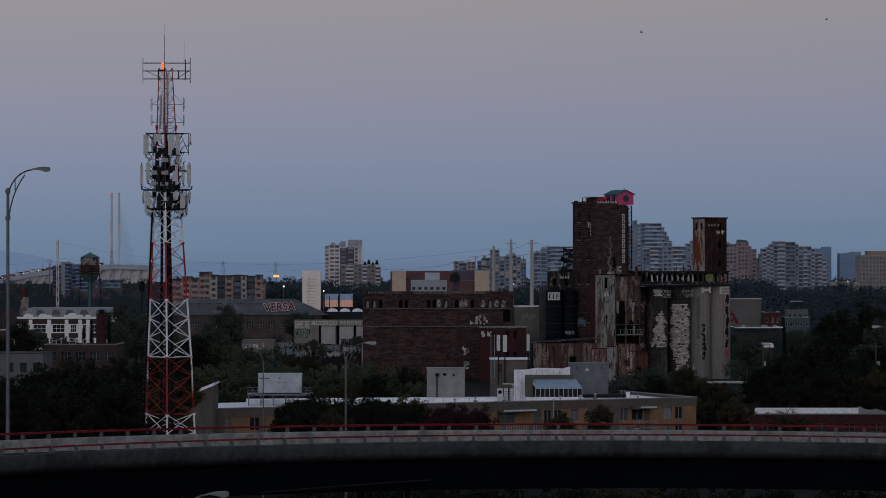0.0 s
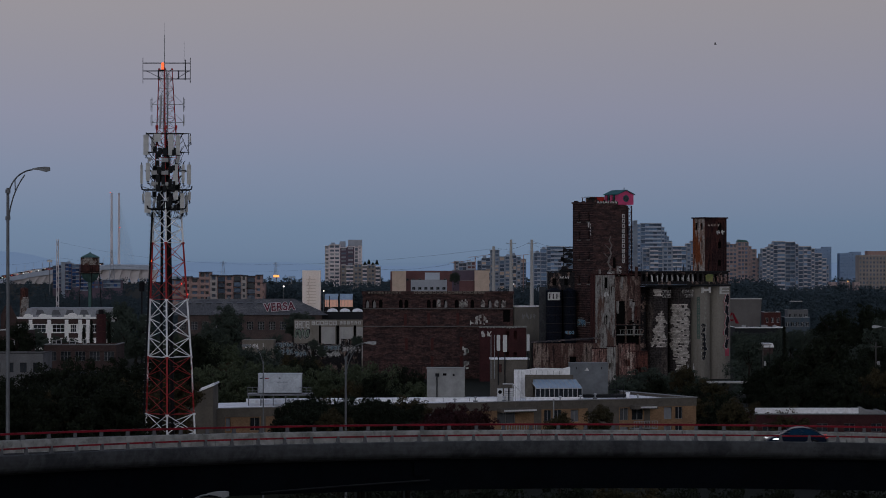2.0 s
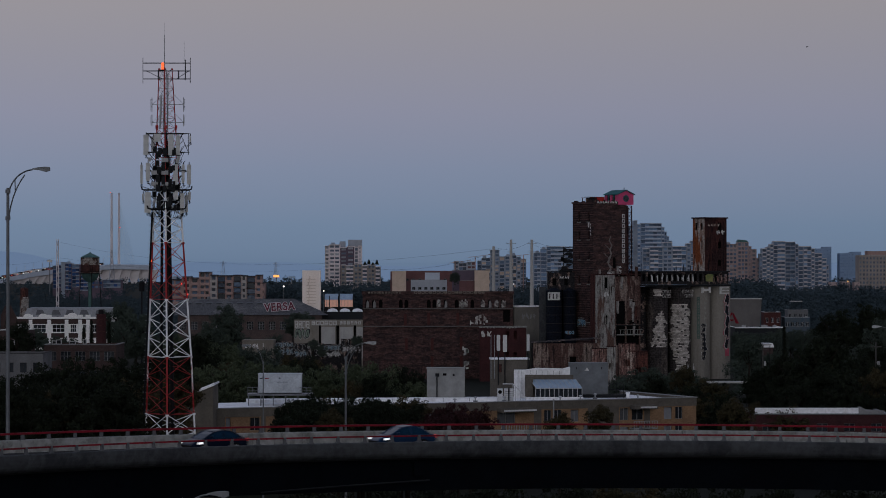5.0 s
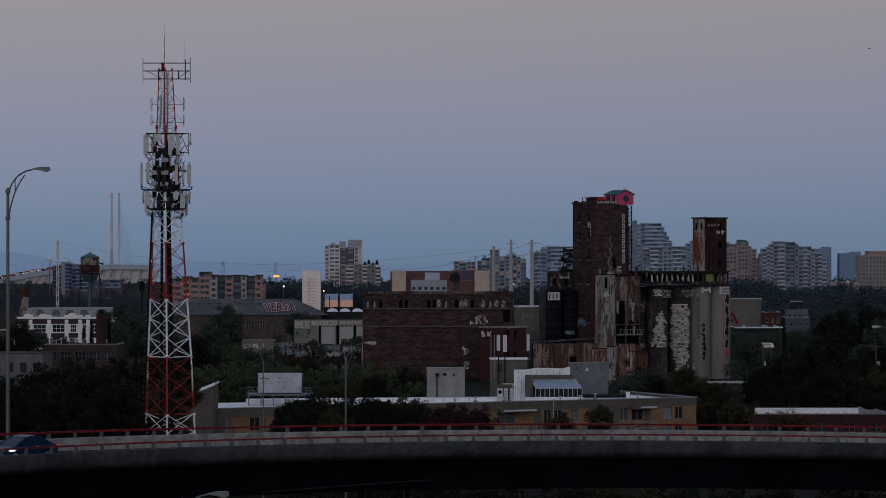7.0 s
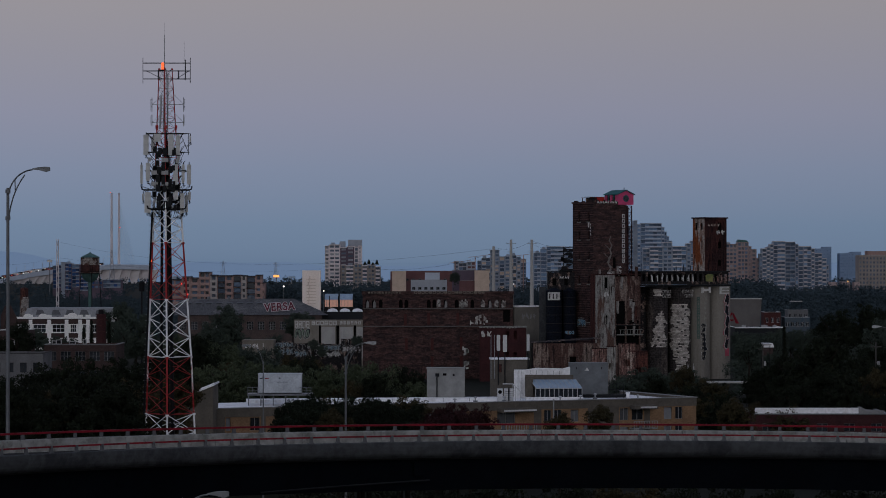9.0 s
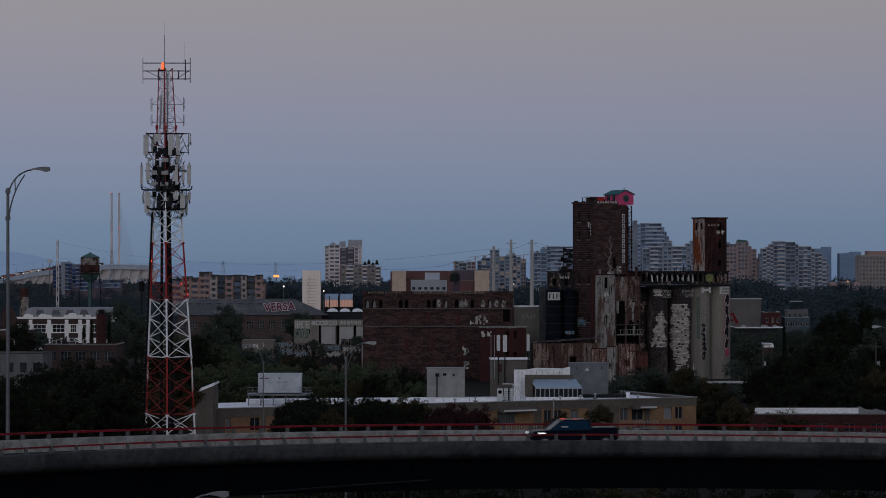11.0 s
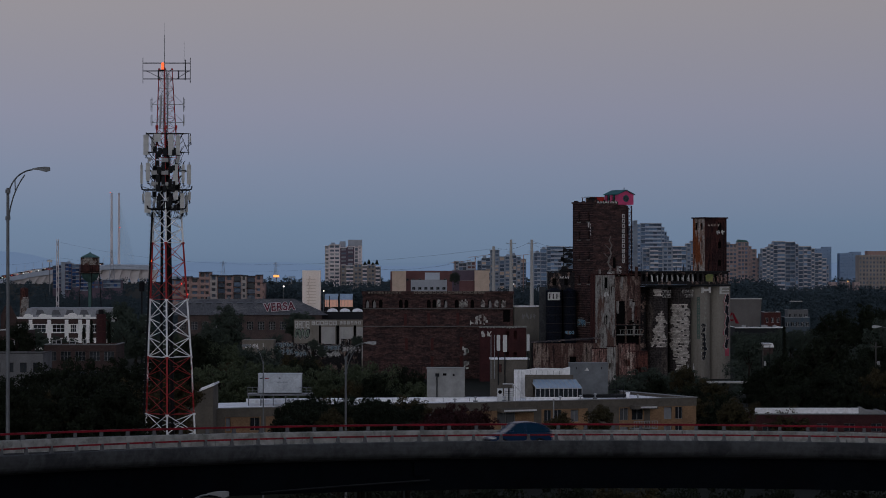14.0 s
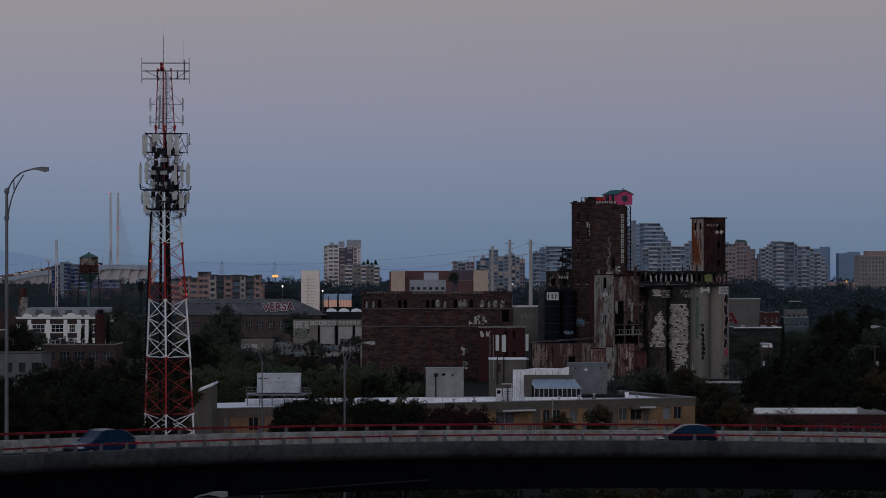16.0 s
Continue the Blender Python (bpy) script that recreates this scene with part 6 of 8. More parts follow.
    for x in (0.6, 1.2, 2.6, 3.5, 4.4, 5.3, 6.2, 7.1):
        part("seam", Shape().box(x - 0.03, x + 0.03, -0.04 if x < 1.7 else 0.06, -0.003 if x < 1.7 else 0.097, 12.4 if x < 1.7 else 15.45, 16.1), STEEL_GREY, ob)
    ob = thing("greenhouse", "rooftop lean-to greenhouse with a blue glass roof", "greenhouse", 12.86, 436, 0)
    zr, ze, zb = 14.77, 13.54, 12.13
    part("gable", Shape().box(0, 7.57, 2.6, 3.0, zb - 2, 15.48).box(0, 1.23, 1.6, 2.59, zb - 2, 15.21), STUCCO, ob)
    rf = Shape()
    rf.face([(1.59, 0, ze), (8.81, 0, ze), (7.93, 2.6, zr), (0.70, 2.6, zr)])
    part("glass_roof", rf, GREENHOUSE, ob, "blue reflecting glass roof")
    fr = Shape()
    for k in range(11):
        x = 1.59 + k * (7.22) / 10
        fr.box(x - 0.05, x + 0.05, -0.03, 0.05, zb, ze)
        fr.tube((x, 0, ze + 0.05), (x - 0.88, 2.6, zr + 0.05), 0.045, n=4)
    fr.box(1.59, 8.81, -0.05, 0.06, ze - 0.12, ze)
    part("frame", fr, PANEL_GREY, ob)
    gl = Shape().box(1.59, 8.81, 0.08, 0.11, zb, ze - 0.12)
    part("pane", gl, GLASS, ob)
    part("sill", Shape().box(0, 8.98, -0.4, 0.3, zb - 0.6, zb - 0.004), METAL_ROOF, ob)
    ob = thing("grey_plant_box", "large plain grey rooftop plant enclosure", "plant room", 20.00, 442, 0)
    w, zt = 6.07, 17.11
    part("casing", Shape().box(0, w, 0, 4, 8, zt).box(-0.05, w + 0.05, -0.05, 4, zt + 0.002, zt + 0.1).box(0, w, -0.03, -0.003, zt - 2.3, zt - 2.22), mat("slate_grey_casing", (0.16, 0.17, 0.18), 0.6, scale=0.5), ob)
    part("sign", Shape().prism([(2.4, zt - 1.1), (3.1, zt - 1.1), (2.75, zt - 0.6)], -0.05, -0.004), CHALK, ob)
    for x in (1.0, w - 1.1):
        part("handle", Shape().box(x, x + 0.12, -0.1, -0.003, zt - 0.9, zt - 0.5), DARK_STEEL, ob)
    g = Shape()
    for k in range(5):
        x = w + 0.2 + k * 0.55
        g.box(x - 0.04, x + 0.04, -0.5, -0.44, 10.5, 14.61 if k < 2 else 13.90)
    for z in (13.90, 13.00):
        g.box(w, w + 2.5, -0.5, -0.44, z, z + 0.08)
    g.box(w - 4, w + 3.2, -0.6, 1.5, 11.84, 12.29)
    part("guard_rail", g, DARK_STEEL, ob)
    ob = thing("roof_vent", "short silver roof vent pipe", "roof vent", 29.07, 440, 10)
    part("pipe", Shape().lathe([(0.3, 0), (0.3, 12.47 - 10), (0.36, 12.47 - 9.99), (0.36, 12.69 - 10)], 12), METAL_ROOF, ob)
    for k, x in enumerate((8.77, 9.82, 10.42)):
        ob = thing("condenser", "white rooftop air conditioning condenser", "condenser", x, 430, 0, group="condensers")
        part("casing", Shape().box(-0.42, 0.42, 0, 0.5, 10.5, 13.72), FRAME_WHITE, ob)
        if k == 0:
            part("fan", Shape().tube((0, -0.03, 13.20), (0, -0.003, 13.20), 0.3, n=14), HOLE, ob)
        else:
            for q in range(6):
                part("louvre", Shape().box(-0.34, 0.34, -0.03, -0.003, 11.6 + q * 0.32, 11.68 + q * 0.32), STEEL_POLE, ob)
    ob = thing("roof_steps", "white steel roof steps with handrails", "steps", 10.72, 428, 0)
    for sgn in (0, 0.8):
        part("handrail", Shape().pipe([(-1.56, sgn, 14.50), (0, sgn, 14.50), (1.90, sgn, 12.51)], 0.06), FRAME_WHITE, ob)
        for k in range(6):
            x = 1.90 * k / 5
            part("post", Shape().tube((x, sgn, 14.50 - 2.0 * k / 5), (x, sgn, 9.5), 0.04, n=4), FRAME_WHITE, ob)


flats()


def roof_clutter():
    """Small vents along the flat roof of the apartment block, and boxes on the brick shops."""
    deck = pose(-33.05, 400, 11.74, 0, 0, 25.22)
    first = None
    r = random.Random(31)
    for k in range(9):
        m = deck @ pose(31 + k * 5.2 + r.uniform(-2.2, 2.2), r.uniform(2.0, 9.0), 0)
        if first is None:
            first = thing("roof_vent", "small grey vent on the flat roof", "roof vent", group="roof vents")
            first.matrix_basis = m
            part("curb", Shape().box(-0.25, 0.25, -0.25, 0.25, 0, 0.35), STEEL_POLE, first)
            part("cowl", Shape().lathe([(0.12, 0.352), (0.12, 0.7), (0.28, 0.74), (0.24, 0.9), (0.05, 0.98)], 10), STEEL_GREY, first)
        else:
            copy_thing(first, m)
    for x, w, h in ((-78.67, 0.8, 0.7), (-77.75, 1.0, 0.9), (-75.01, 1.3, 0.6), (-72.49, 0.6, 1.0)):
        ob = thing("condenser", "pale box unit on the brick roof", "condenser", x, 566, 16.1, group="condensers")
        part("casing", Shape().box(-w / 2, w / 2, 0, 0.7, 0, h + 0.5), PANEL_GREY, ob)
        part("grille", Shape().box(-w / 2 + 0.1, w / 2 - 0.1, -0.02, -0.003, 0.6, h + 0.4), DARK_STEEL, ob)


roof_clutter()


def right_block():
    ob = building("low_workshop", "low dark red brick workshop with a bright metal roof edge", "workshop", 56.93, 420, 0, 20.36, 14, 10.27, BRICK_MAROON, GLASS, STEEL_POLE, cols=5, rows=1, base=7.0, win=(1.6, 1.2), gap_top=0.6, roof=METAL_ROOF, parapet=0.4)
    part("roof_edge", Shape().prism([(-10.18, 10.35), (5.60, 10.35), (5.60, 11.20), (-9.84, 11.20)], 1, 1.6), METAL_ROOF, ob, "bright silver roof upstand")
    part("roof_edge", Shape().prism([(5.60, 10.27), (9.33, 10.35), (9.50, 10.78), (6.79, 10.95), (5.94, 11.37), (5.60, 11.37)], 0.8, 1.8), FRAME_GREY, ob)


right_block()

# ---- trees near the ramp and round the plant ----
for row in ((-42.67, 300, 22.46, 7.88, "dark"), (-34.84, 272, 24.32, 10.44, "dark"), (-37.27, 330, 22.60, 8.67, "dark"), (-42.60, 320, 22.14, 8.40, "dark"), (-39.70, 262, 22.63, 5.82, "dark"), (-45.64, 290, 21.64, 5.27, "dark"),
            (-33.36, 245, 22.41, 6.43, "dark"), (-29.24, 250, 22.60, 6.06, "dark"), (-47.90, 480, 18.84, 11.64, "dark"), (-49.10, 560, 19.54, 10.18, "dark"),
            (-38.79, 500, 16.44, 11.11, "grey"), (-34.56, 520, 15.35, 10.51, "grey"), (-40.73, 470, 16.01, 7.60, "grey"), (-24.65, 500, 16.64, 11.11, "dark"), (-19.33, 520, 15.35, 11.56, "grey"), (-11.78, 490, 16.97, 12.87, "grey"),
            (-6.59, 510, 15.08, 10.30, "dark"), (-29.35, 540, 15.77, 6.55, "gold"), (-16.66, 345, 15.79, 6.62, "dark"), (-13.60, 347, 16.46, 8.76, "dark"), (-10.54, 350, 16.81, 9.19, "dark"), (-7.27, 346, 16.72, 8.74, "dark"), (-4.41, 352, 16.01, 8.18, "dark"),
            (1.13, 350, 16.67, 8.48, "red"), (14.65, 352, 14.59, 4.98, "gold"), (19.66, 350, 15.61, 4.24, "gold"), (44.09, 440, 13.09, 8.89, "dark"), (39.61, 380, 15.04, 6.14, "gold"),
            (48.80, 660, 8.74, 13.33, "dark"), (54.43, 640, 8.96, 11.64, "dark"), (39.51, 600, 9.49, 8.48, "dark"), (54.42, 560, 9.70, 10.18, "dark"),
            (70.49, 520, 20.61, 15.76, "dark"), (67.20, 540, 17.29, 10.91, "dark"), (74.34, 500, 17.45, 11.11, "dark"), (59.44, 470, 14.58, 10.44, "dark"), (66.54, 460, 15.90, 12.08, "dark"), (64.03, 560, 12.19, 10.18, "dark"), (69.95, 640, 17.62, 7.76, "dark"),
            (86.66, 560, 17.84, 9.05, "dark"), (95.20, 840, 12.47, 9.50, "dark"), (98.40, 820, 12.13, 9.28, "dark"), (90.67, 850, 10.68, 6.87, "dark"), (100.33, 640, 20.85, 11.64, "dark"), (-85.30, 560, 22.37, 10.18, "dark"), (-93.61, 640, 18.26, 9.05, "dark"), (-49.00, 640, 23.9, 9.6, "dark"), (-51.85, 620, 20.4, 9.4, "dark"),
            (-45.52, 905, 18.74, 9.6, "dark"), (-48.79, 908, 17.22, 7.0, "dark"), (3.65, 860, 30.92, 4.17, "dark"), (-68.14, 620, 23.73, 11.27, "dark"), (-81.17, 700, 23.95, 9.90, "dark"), (112.48, 800, 21.04, 14.55, "dark"), (116.07, 760, 23.17, 13.82, "dark"),
            (-10.05, 222, 15.96, 7.62, "dark"), (-4.79, 228, 15.50, 7.83, "dark"), (-1.06, 218, 16.27, 6.61, "dark"), (6.84, 232, 15.20, 8.44, "dark"), (12.90, 240, 14.58, 8.73, "dark"), (16.97, 236, 14.89, 8.11, "gold"), (23.25, 232, 15.20, 7.50, "dark"), (28.90, 240, 14.58, 8.24, "dark"), (32.62, 232, 15.20, 7.97, "dark"), (35.74, 228, 15.50, 6.91, "dark"), (13.29, 215, 16.50, 5.21, "gold"), (9.82, 225, 15.73, 7.27, "dark"), (3.38, 220, 16.12, 7.11, "dark"), (18.91, 225, 15.73, 6.82, "dark")):
    tree(*row)
# street trees round the yards and the white hall
for row in ((95.70, 904, 11.94, 6.2, "mid"), (98.40, 907, 10.74, 7.0, "mid"), (101.92, 914, 11.25, 7.2, "mid"), (104.31, 909, 10.69, 6.8, "mid"), (107.72, 913, 11.90, 6.2, "mid"),
            (110.55, 912, 11.77, 6.6, "mid"), (112.19, 903, 11.98, 7.0, "mid"), (114.65, 898, 12.04, 7.3, "mid"), (119.00, 909, 11.61, 7.0, "mid"), (75.23, 682, 11.51, 5.2, "mid"),
            (79.36, 699, 10.69, 5.7, "mid"), (79.87, 684, 11.58, 5.0, "mid"), (81.60, 680, 12.53, 5.3, "mid"), (74.56, 686, 8.89, 6.4, "mid"), (76.94, 685, 7.81, 6.3, "mid"),
            (-92.71, 669, 16.24, 3.6, "mid"), (-90.41, 666, 15.78, 4.0, "mid"), (-90.12, 680, 15.00, 3.5, "mid"), (-97.41, 666, 17.66, 4.6, "mid"), (-96.66, 672, 16.71, 3.6, "mid"),
            (-78.49, 671, 16.87, 3.8, "mid"), (-76.33, 664, 19.05, 3.6, "mid"), (-37.01, 800, 11.67, 3.5, "mid"), (-24.57, 800, 12.96, 4.0, "mid"), (-34.59, 800, 10.21, 3.8, "mid")):
    tree(*row)
# thickets that fill the lots along the road
THICKETS = random.Random(23)
for x0, x1, y0, y1, z0, z1, n, kinds in ((-43.22, -29.92, 262, 330, 19.29, 22.22, 16, ("dark", "dark", "dark", "gold")), (-44.34, -2.42, 470, 540, 12.60, 15.83, 22, ("grey", "grey", "dark", "gold")),
                                         (-18.91, -4.50, 340, 360, 14.90, 16.74, 30, ("dark", "dark", "dark", "gold")), (-2.05, 5.02, 342, 358, 14.76, 16.46, 10, ("red",)), (44.22, 53.91, 400, 600, 8.38, 12.25, 10, ("dark", "gold")),
                                         (57.17, 79.19, 440, 560, 9.37, 16.44, 16, ("dark", "dark", "gold")), (38.33, 57.11, 560, 660, 4.95, 8.46, 9, ("dark",)), (-56.86, -45.59, 560, 640, 14.97, 19.35, 8, ("grey", "dark")), (-98.20, -89.43, 560, 640, 13.71, 19.98, 5, ("dark",))):
    for _ in range(n):
        z_ = THICKETS.uniform(z0, z1)
        tree(THICKETS.uniform(x0, x1), THICKETS.uniform(y0, y1), z_, min(z_ * 0.85, THICKETS.uniform(5.5, 10.0)), THICKETS.choice(kinds))
for row in ((-80.42, 640, 20.20, 2.33), (-75.22, 630, 20.02, 2.55), (75.65, 620, 18.97, 2.51), (-83.51, 650, 18.03, 1.84)):
    pine(*row)


# ---- the town beyond ----
def hall():
    ob = thing("white_hall", "white art deco hall with brick panels and a grey skylit roof", "hall", -94.89, 700, 0, 4)
    W, H = 26.30, 19.57
    q = 0.14
    s = Shape()
    cols = [(a * q, b * q) for a, b in ((18, 32), (40, 62), (74, 95), (106, 116), (128, 134), (142, 152), (160, 174))]
    zt = 17.59
    facade(s, Matrix.Translation((-W / 2, 0, 0)), W, H - 1.8, 0.5, cols, [(2.2, 4.6), (15.75, zt)])
    s.box(-W / 2, W / 2, -0.25, 0.5, H - 0.5, H)
    part("wall", s, WHITE_PAINT, ob)
    pier = [35, 68, 99, 123, 137, 156, 182]
    edges = [0] + pier
    for x in pier:
        part("pier", Shape().box(x * q - W / 2 - 0.45, x * q - W / 2 + 0.45, -0.3, -0.003, 0, H - 0.7).box(x * q - W / 2 - 0.6, x * q - W / 2 + 0.6, -0.36, 0.4, H + 0.002, H + 0.5), WHITE_PAINT, ob)
    for a, b in zip(edges, edges[1:]):
        part("brick_panel", Shape().box(a * q - W / 2 + 0.46, b * q - W / 2 - 0.46, -0.08, 0.45, H - 1.79, H - 0.52), BRICK_BROWN, ob)
    part("core", Shape().box(-W / 2, W / 2, 0.9, 22, 0, H - 0.5), HOLE, ob)
    for a, b in zip(edges, edges[1:]):
        part("brick_panel", Shape().box(a * q - W / 2 + 0.5, b * q - W / 2 - 0.5, -0.06, -0.004, 14.3, 15.5), BRICK_BROWN, ob)
    for (a, b) in cols:
        part("window", window_mesh(b - a, zt - 15.75, FRAME_WHITE, GLASS, split=3, cross=1), None, ob, m=pose((a + b) / 2 - W / 2, 0.25, 15.75))
        part("window", window_mesh(b - a, 2.4, FRAME_WHITE, GLASS, split=3, cross=0), None, ob, m=pose((a + b) / 2 - W / 2, 0.25, 2.2))
    ped = Shape()
    for x, w, h in ((30, 2.2, 0.8), (57, 2.2, 0.8), (109, 2.6, 1.0)):
        c = x * q - W / 2
        ped.prism([(c - w / 2 * math.cos(k * 0.3927), H + 0.003 + h * math.sin(k * 0.3927)) for k in range(9)], -0.3, 0.4)
    part("pediment", ped, WHITE_PAINT, ob, "rounded white pediments")
    part("roof", Shape().prism([(-W / 2 + 3, H + 0.01), (W / 2, H + 0.01), (W / 2 - 1, 21.69), (-W / 2 + 4, 21.69)], 1.0, 18), ROOF_GREY, ob)
    for x in (52, 80, 105, 130, 158):
        part("skylight", Shape().prism([(x * q - W / 2 - 1.2, H + 0.5), (x * q - W / 2 + 1.2, H + 0.5), (x * q - W / 2 + 0.6, H + 1.7), (x * q - W / 2 - 0.8, H + 1.7)], 0.7, 0.98), SLATE, ob)
    gb = Shape().prism([(-W / 2 - 2.4, 0), (-W / 2 + 1.6, 0), (-W / 2 + 1.6, H - 0.4), (-W / 2, 22.40), (-W / 2 - 1.4, 22.40), (-W / 2 - 2.4, H + 0.5)], -0.4, -0.01)
    part("gable", gb, BRICK_BROWN, ob)


hall()


def chimney_stack():
    ob = thing("brick_chimney", "stout maroon brick chimney with a black cap", "chimney", -73.33, 600, 0)
    z = 22.09
    part("shaft", Shape().lathe([(1.33, 0), (1.03, z)], 14), BRICK_MAROON, ob)
    part("cap", Shape().lathe([(0.61, z + 0.002), (0.56, 23.06)], 12), BLACK, ob)
    for k in range(9):
        part("band", Shape().lathe([(1.16 - k * 0.02, z - 1.2 - k * 1.3), (1.16 - k * 0.02, z - 1.08 - k * 1.3)], 14), RUST_DARK, ob)


chimney_stack()


def water_tower():
    ob = thing("water_tower", "old rusty water tower with a green cone roof", "water tower", -126.16, 1000, 0)
    r = 3.33
    part("tank", Shape().lathe([(r, 29.36), (r, 35.02)], 24), TANK_WORN, ob)
    part("band", Shape().lathe([(r + 0.06, 29.77), (r + 0.06, 32.39)], 24), RUST, ob, "rust-brown painted band")
    part("roof", Shape().lathe([(r + 0.3, 35.02 + 0.002), (r * 0.5, 36.03), (0.25, 36.64), (0.2, 37.04)], 20), COPPER, ob)
    part("bowl", Shape().lathe([(0.6, 26.13), (r * 0.55, 26.74), (r * 0.85, 27.95), (r, 29.32)], 20), COPPER, ob)
    part("walkway", Shape().lathe([(r + 0.9, 29.36 - 0.1), (r + 0.9, 29.36 + 0.1)], 24).lathe([(r + 0.85, 29.97), (r + 0.85, 29.97 + 0.06)], 24), DARK_STEEL, ob)
    part("riser", Shape().lathe([(0.81, 0), (0.65, 24.52), (0.89, 26.13)], 14), COPPER, ob)
    for a in (0.3, 1.87, 3.44, 5.0):
        part("leg", Shape().tube((math.cos(a) * (r + 1.6), math.sin(a) * (r + 1.6), 0), (math.cos(a) * r, math.sin(a) * r, 29.36), 0.16, n=6), DARK_STEEL, ob)
    ob = thing("black_tank", "small black tank on a steel post", "tank", -96.91, 900, 0)
    part("shell", Shape().lathe([(0.9, 23.91), (0.95, 24.27), (0.95, 26.82), (0.5, 27.18)], 14), BLACK, ob)
    part("post", Shape().tube((0, 0, 0), (0, 0, 23.91), 0.3, n=8), DARK_STEEL, ob)
    ob = thing("rusty_tank", "small rusty roof tank with worn white paint", "tank", -107.18, 716, 0)
    part("shell", Shape().lathe([(1.16, 0), (1.16, 24.32)], 18), TANK_WORN, ob)
    part("drum", Shape().lathe([(1.04, 24.32 + 0.002), (1.04, 26.49), (0.3, 26.78)], 18), RUST, ob)


water_tower()

building("brick_shops", "two-storey brown brick block with pale window heads", "building", -72.63, 560, 0, 14.48, 14, 16.60, BRICK_BROWN, GLASS, STEEL_POLE, cols=5, rows=4, base=1.0, win=(2.04, 1.9), gap_top=0.3, split=3, cross=1)
building("grey_shops", "low grey rendered building with dark windows", "building", -80.47, 520, 0, 12.19, 12, 16.20, GREY_RENDER, GLASS, DARK_STEEL, cols=5, rows=4, base=1.0, win=(1.26, 1.8), gap_top=0.8, split=2)
building("brick_house", "brick house half hidden by trees", "house", -92.00, 600, 0, 6.06, 10, 18.58, BRICK_BROWN, GLASS, FRAME_WHITE, cols=3, rows=4, base=2.0, win=(1.1, 1.5))
building("tower_core", "plain grey concrete lift core of the high-rise", "high-rise", -69.90, 2218, 0, 10.75, 12, 51.37, FAR_GREY, GLASS, FRAME_GREY, cols=0, rows=0)
building("roof_house", "small pale rooftop plant house", "plant room", -79.47, 2210, 0, 4.46, 8, 49.97, FAR_GREY)
for px_, pz_ in ((-57.96, 4.4), (-51.76, 4.0), (-61.05, 2.6), (-54.86, 2.0)):
    pine(px_, 2188, pz_, 3.4, 32.12 - 0.5)


def white_slab():
    ob = thing("white_tower", "tall narrow white tower with raised pattern on its face", "tower", -51.78, 1100, 0)
    w, z = 7.11, 30.11
    part("wall", Shape().box(-w / 2, w / 2, 0, 6, 0, z), LIT_WHITE, ob)
    r = Shape().box(-1.5, 1.5, -0.25, -0.003, 16.56, 27.67)
    part("panel", r, LIT_WHITE, ob)
    for k in range(9):
        part("fin", Shape().box(-1.9 + 0.25 * (k % 2), 1.7, -0.4, -0.254, 17.00 + k * 1.2, 17.00 + 0.14 + k * 1.2).box(-1.3 + 0.3 * (k % 3), -1.1 + 0.3 * (k % 3), -0.35, -0.254, 17.142 + k * 1.2, 18.198 + k * 1.2), FAR_BUFF, ob)
    ob = thing("glowing_pavilion", "low pavilion with walls given an orange glow", "pavilion", -40.67, 1100, 0)
    part("base", Shape().box(-6.2, 5.5, 0.3, 5, 0, 15.8), BURNT, ob)
    for a, b in ((-5.78, -0.67), (0.22, 5.11)):
        # the walls themselves emit the orange light that they show
        part("wall", Shape().box(a, b, 0, 5, 15.803, 18.6), WARM_GLOW, ob, "wall given an orange glow")
        rf = Shape()
        rf.v = [(a - 0.1, -0.3, 18.62), (b + 0.1, -0.3, 18.62), (b + 0.1, 3.6, 20.9), (a - 0.1, 3.6, 20.9), (b + 0.1, 5.2, 18.62), (a - 0.1, 5.2, 18.62)]
        rf.f, rf.s = [(0, 1, 2, 3), (3, 2, 4, 5), (1, 4, 2), (0, 3, 5), (0, 5, 4, 1)], [0] * 5
        part("roof", rf, GREENHOUSE, ob, "blue-grey glass roof")
        for k in range(4):
            x = a + (b - a) * (k + 0.5) / 4
            part("mullion", Shape().box(x - 0.06, x + 0.06, -0.1, -0.003, 15.803, 18.6), FAR_TAUPE, ob)
    for x in (-6.00, -4.00, -0.44, 5.33):
        part("post", Shape().box(x - 0.16, x + 0.16, -0.5, -0.01, 0, 20.11), DARK_STEEL, ob)


white_slab()


def words(text, size, deep, grow, paint):
    """Painted lettering as a mesh, standing on its baseline in its own x-y plane."""
    cu = bpy.data.curves.new("lettering", "FONT")
    cu.body, cu.size, cu.extrude, cu.offset, cu.space_character = text, size, deep, grow, 1.12
    tmp = bpy.data.objects.new("lettering", cu)
    me = bpy.data.meshes.new_from_object(tmp)
    bpy.data.objects.remove(tmp)
    me.materials.clear()
    me.materials.append(paint)
    return me


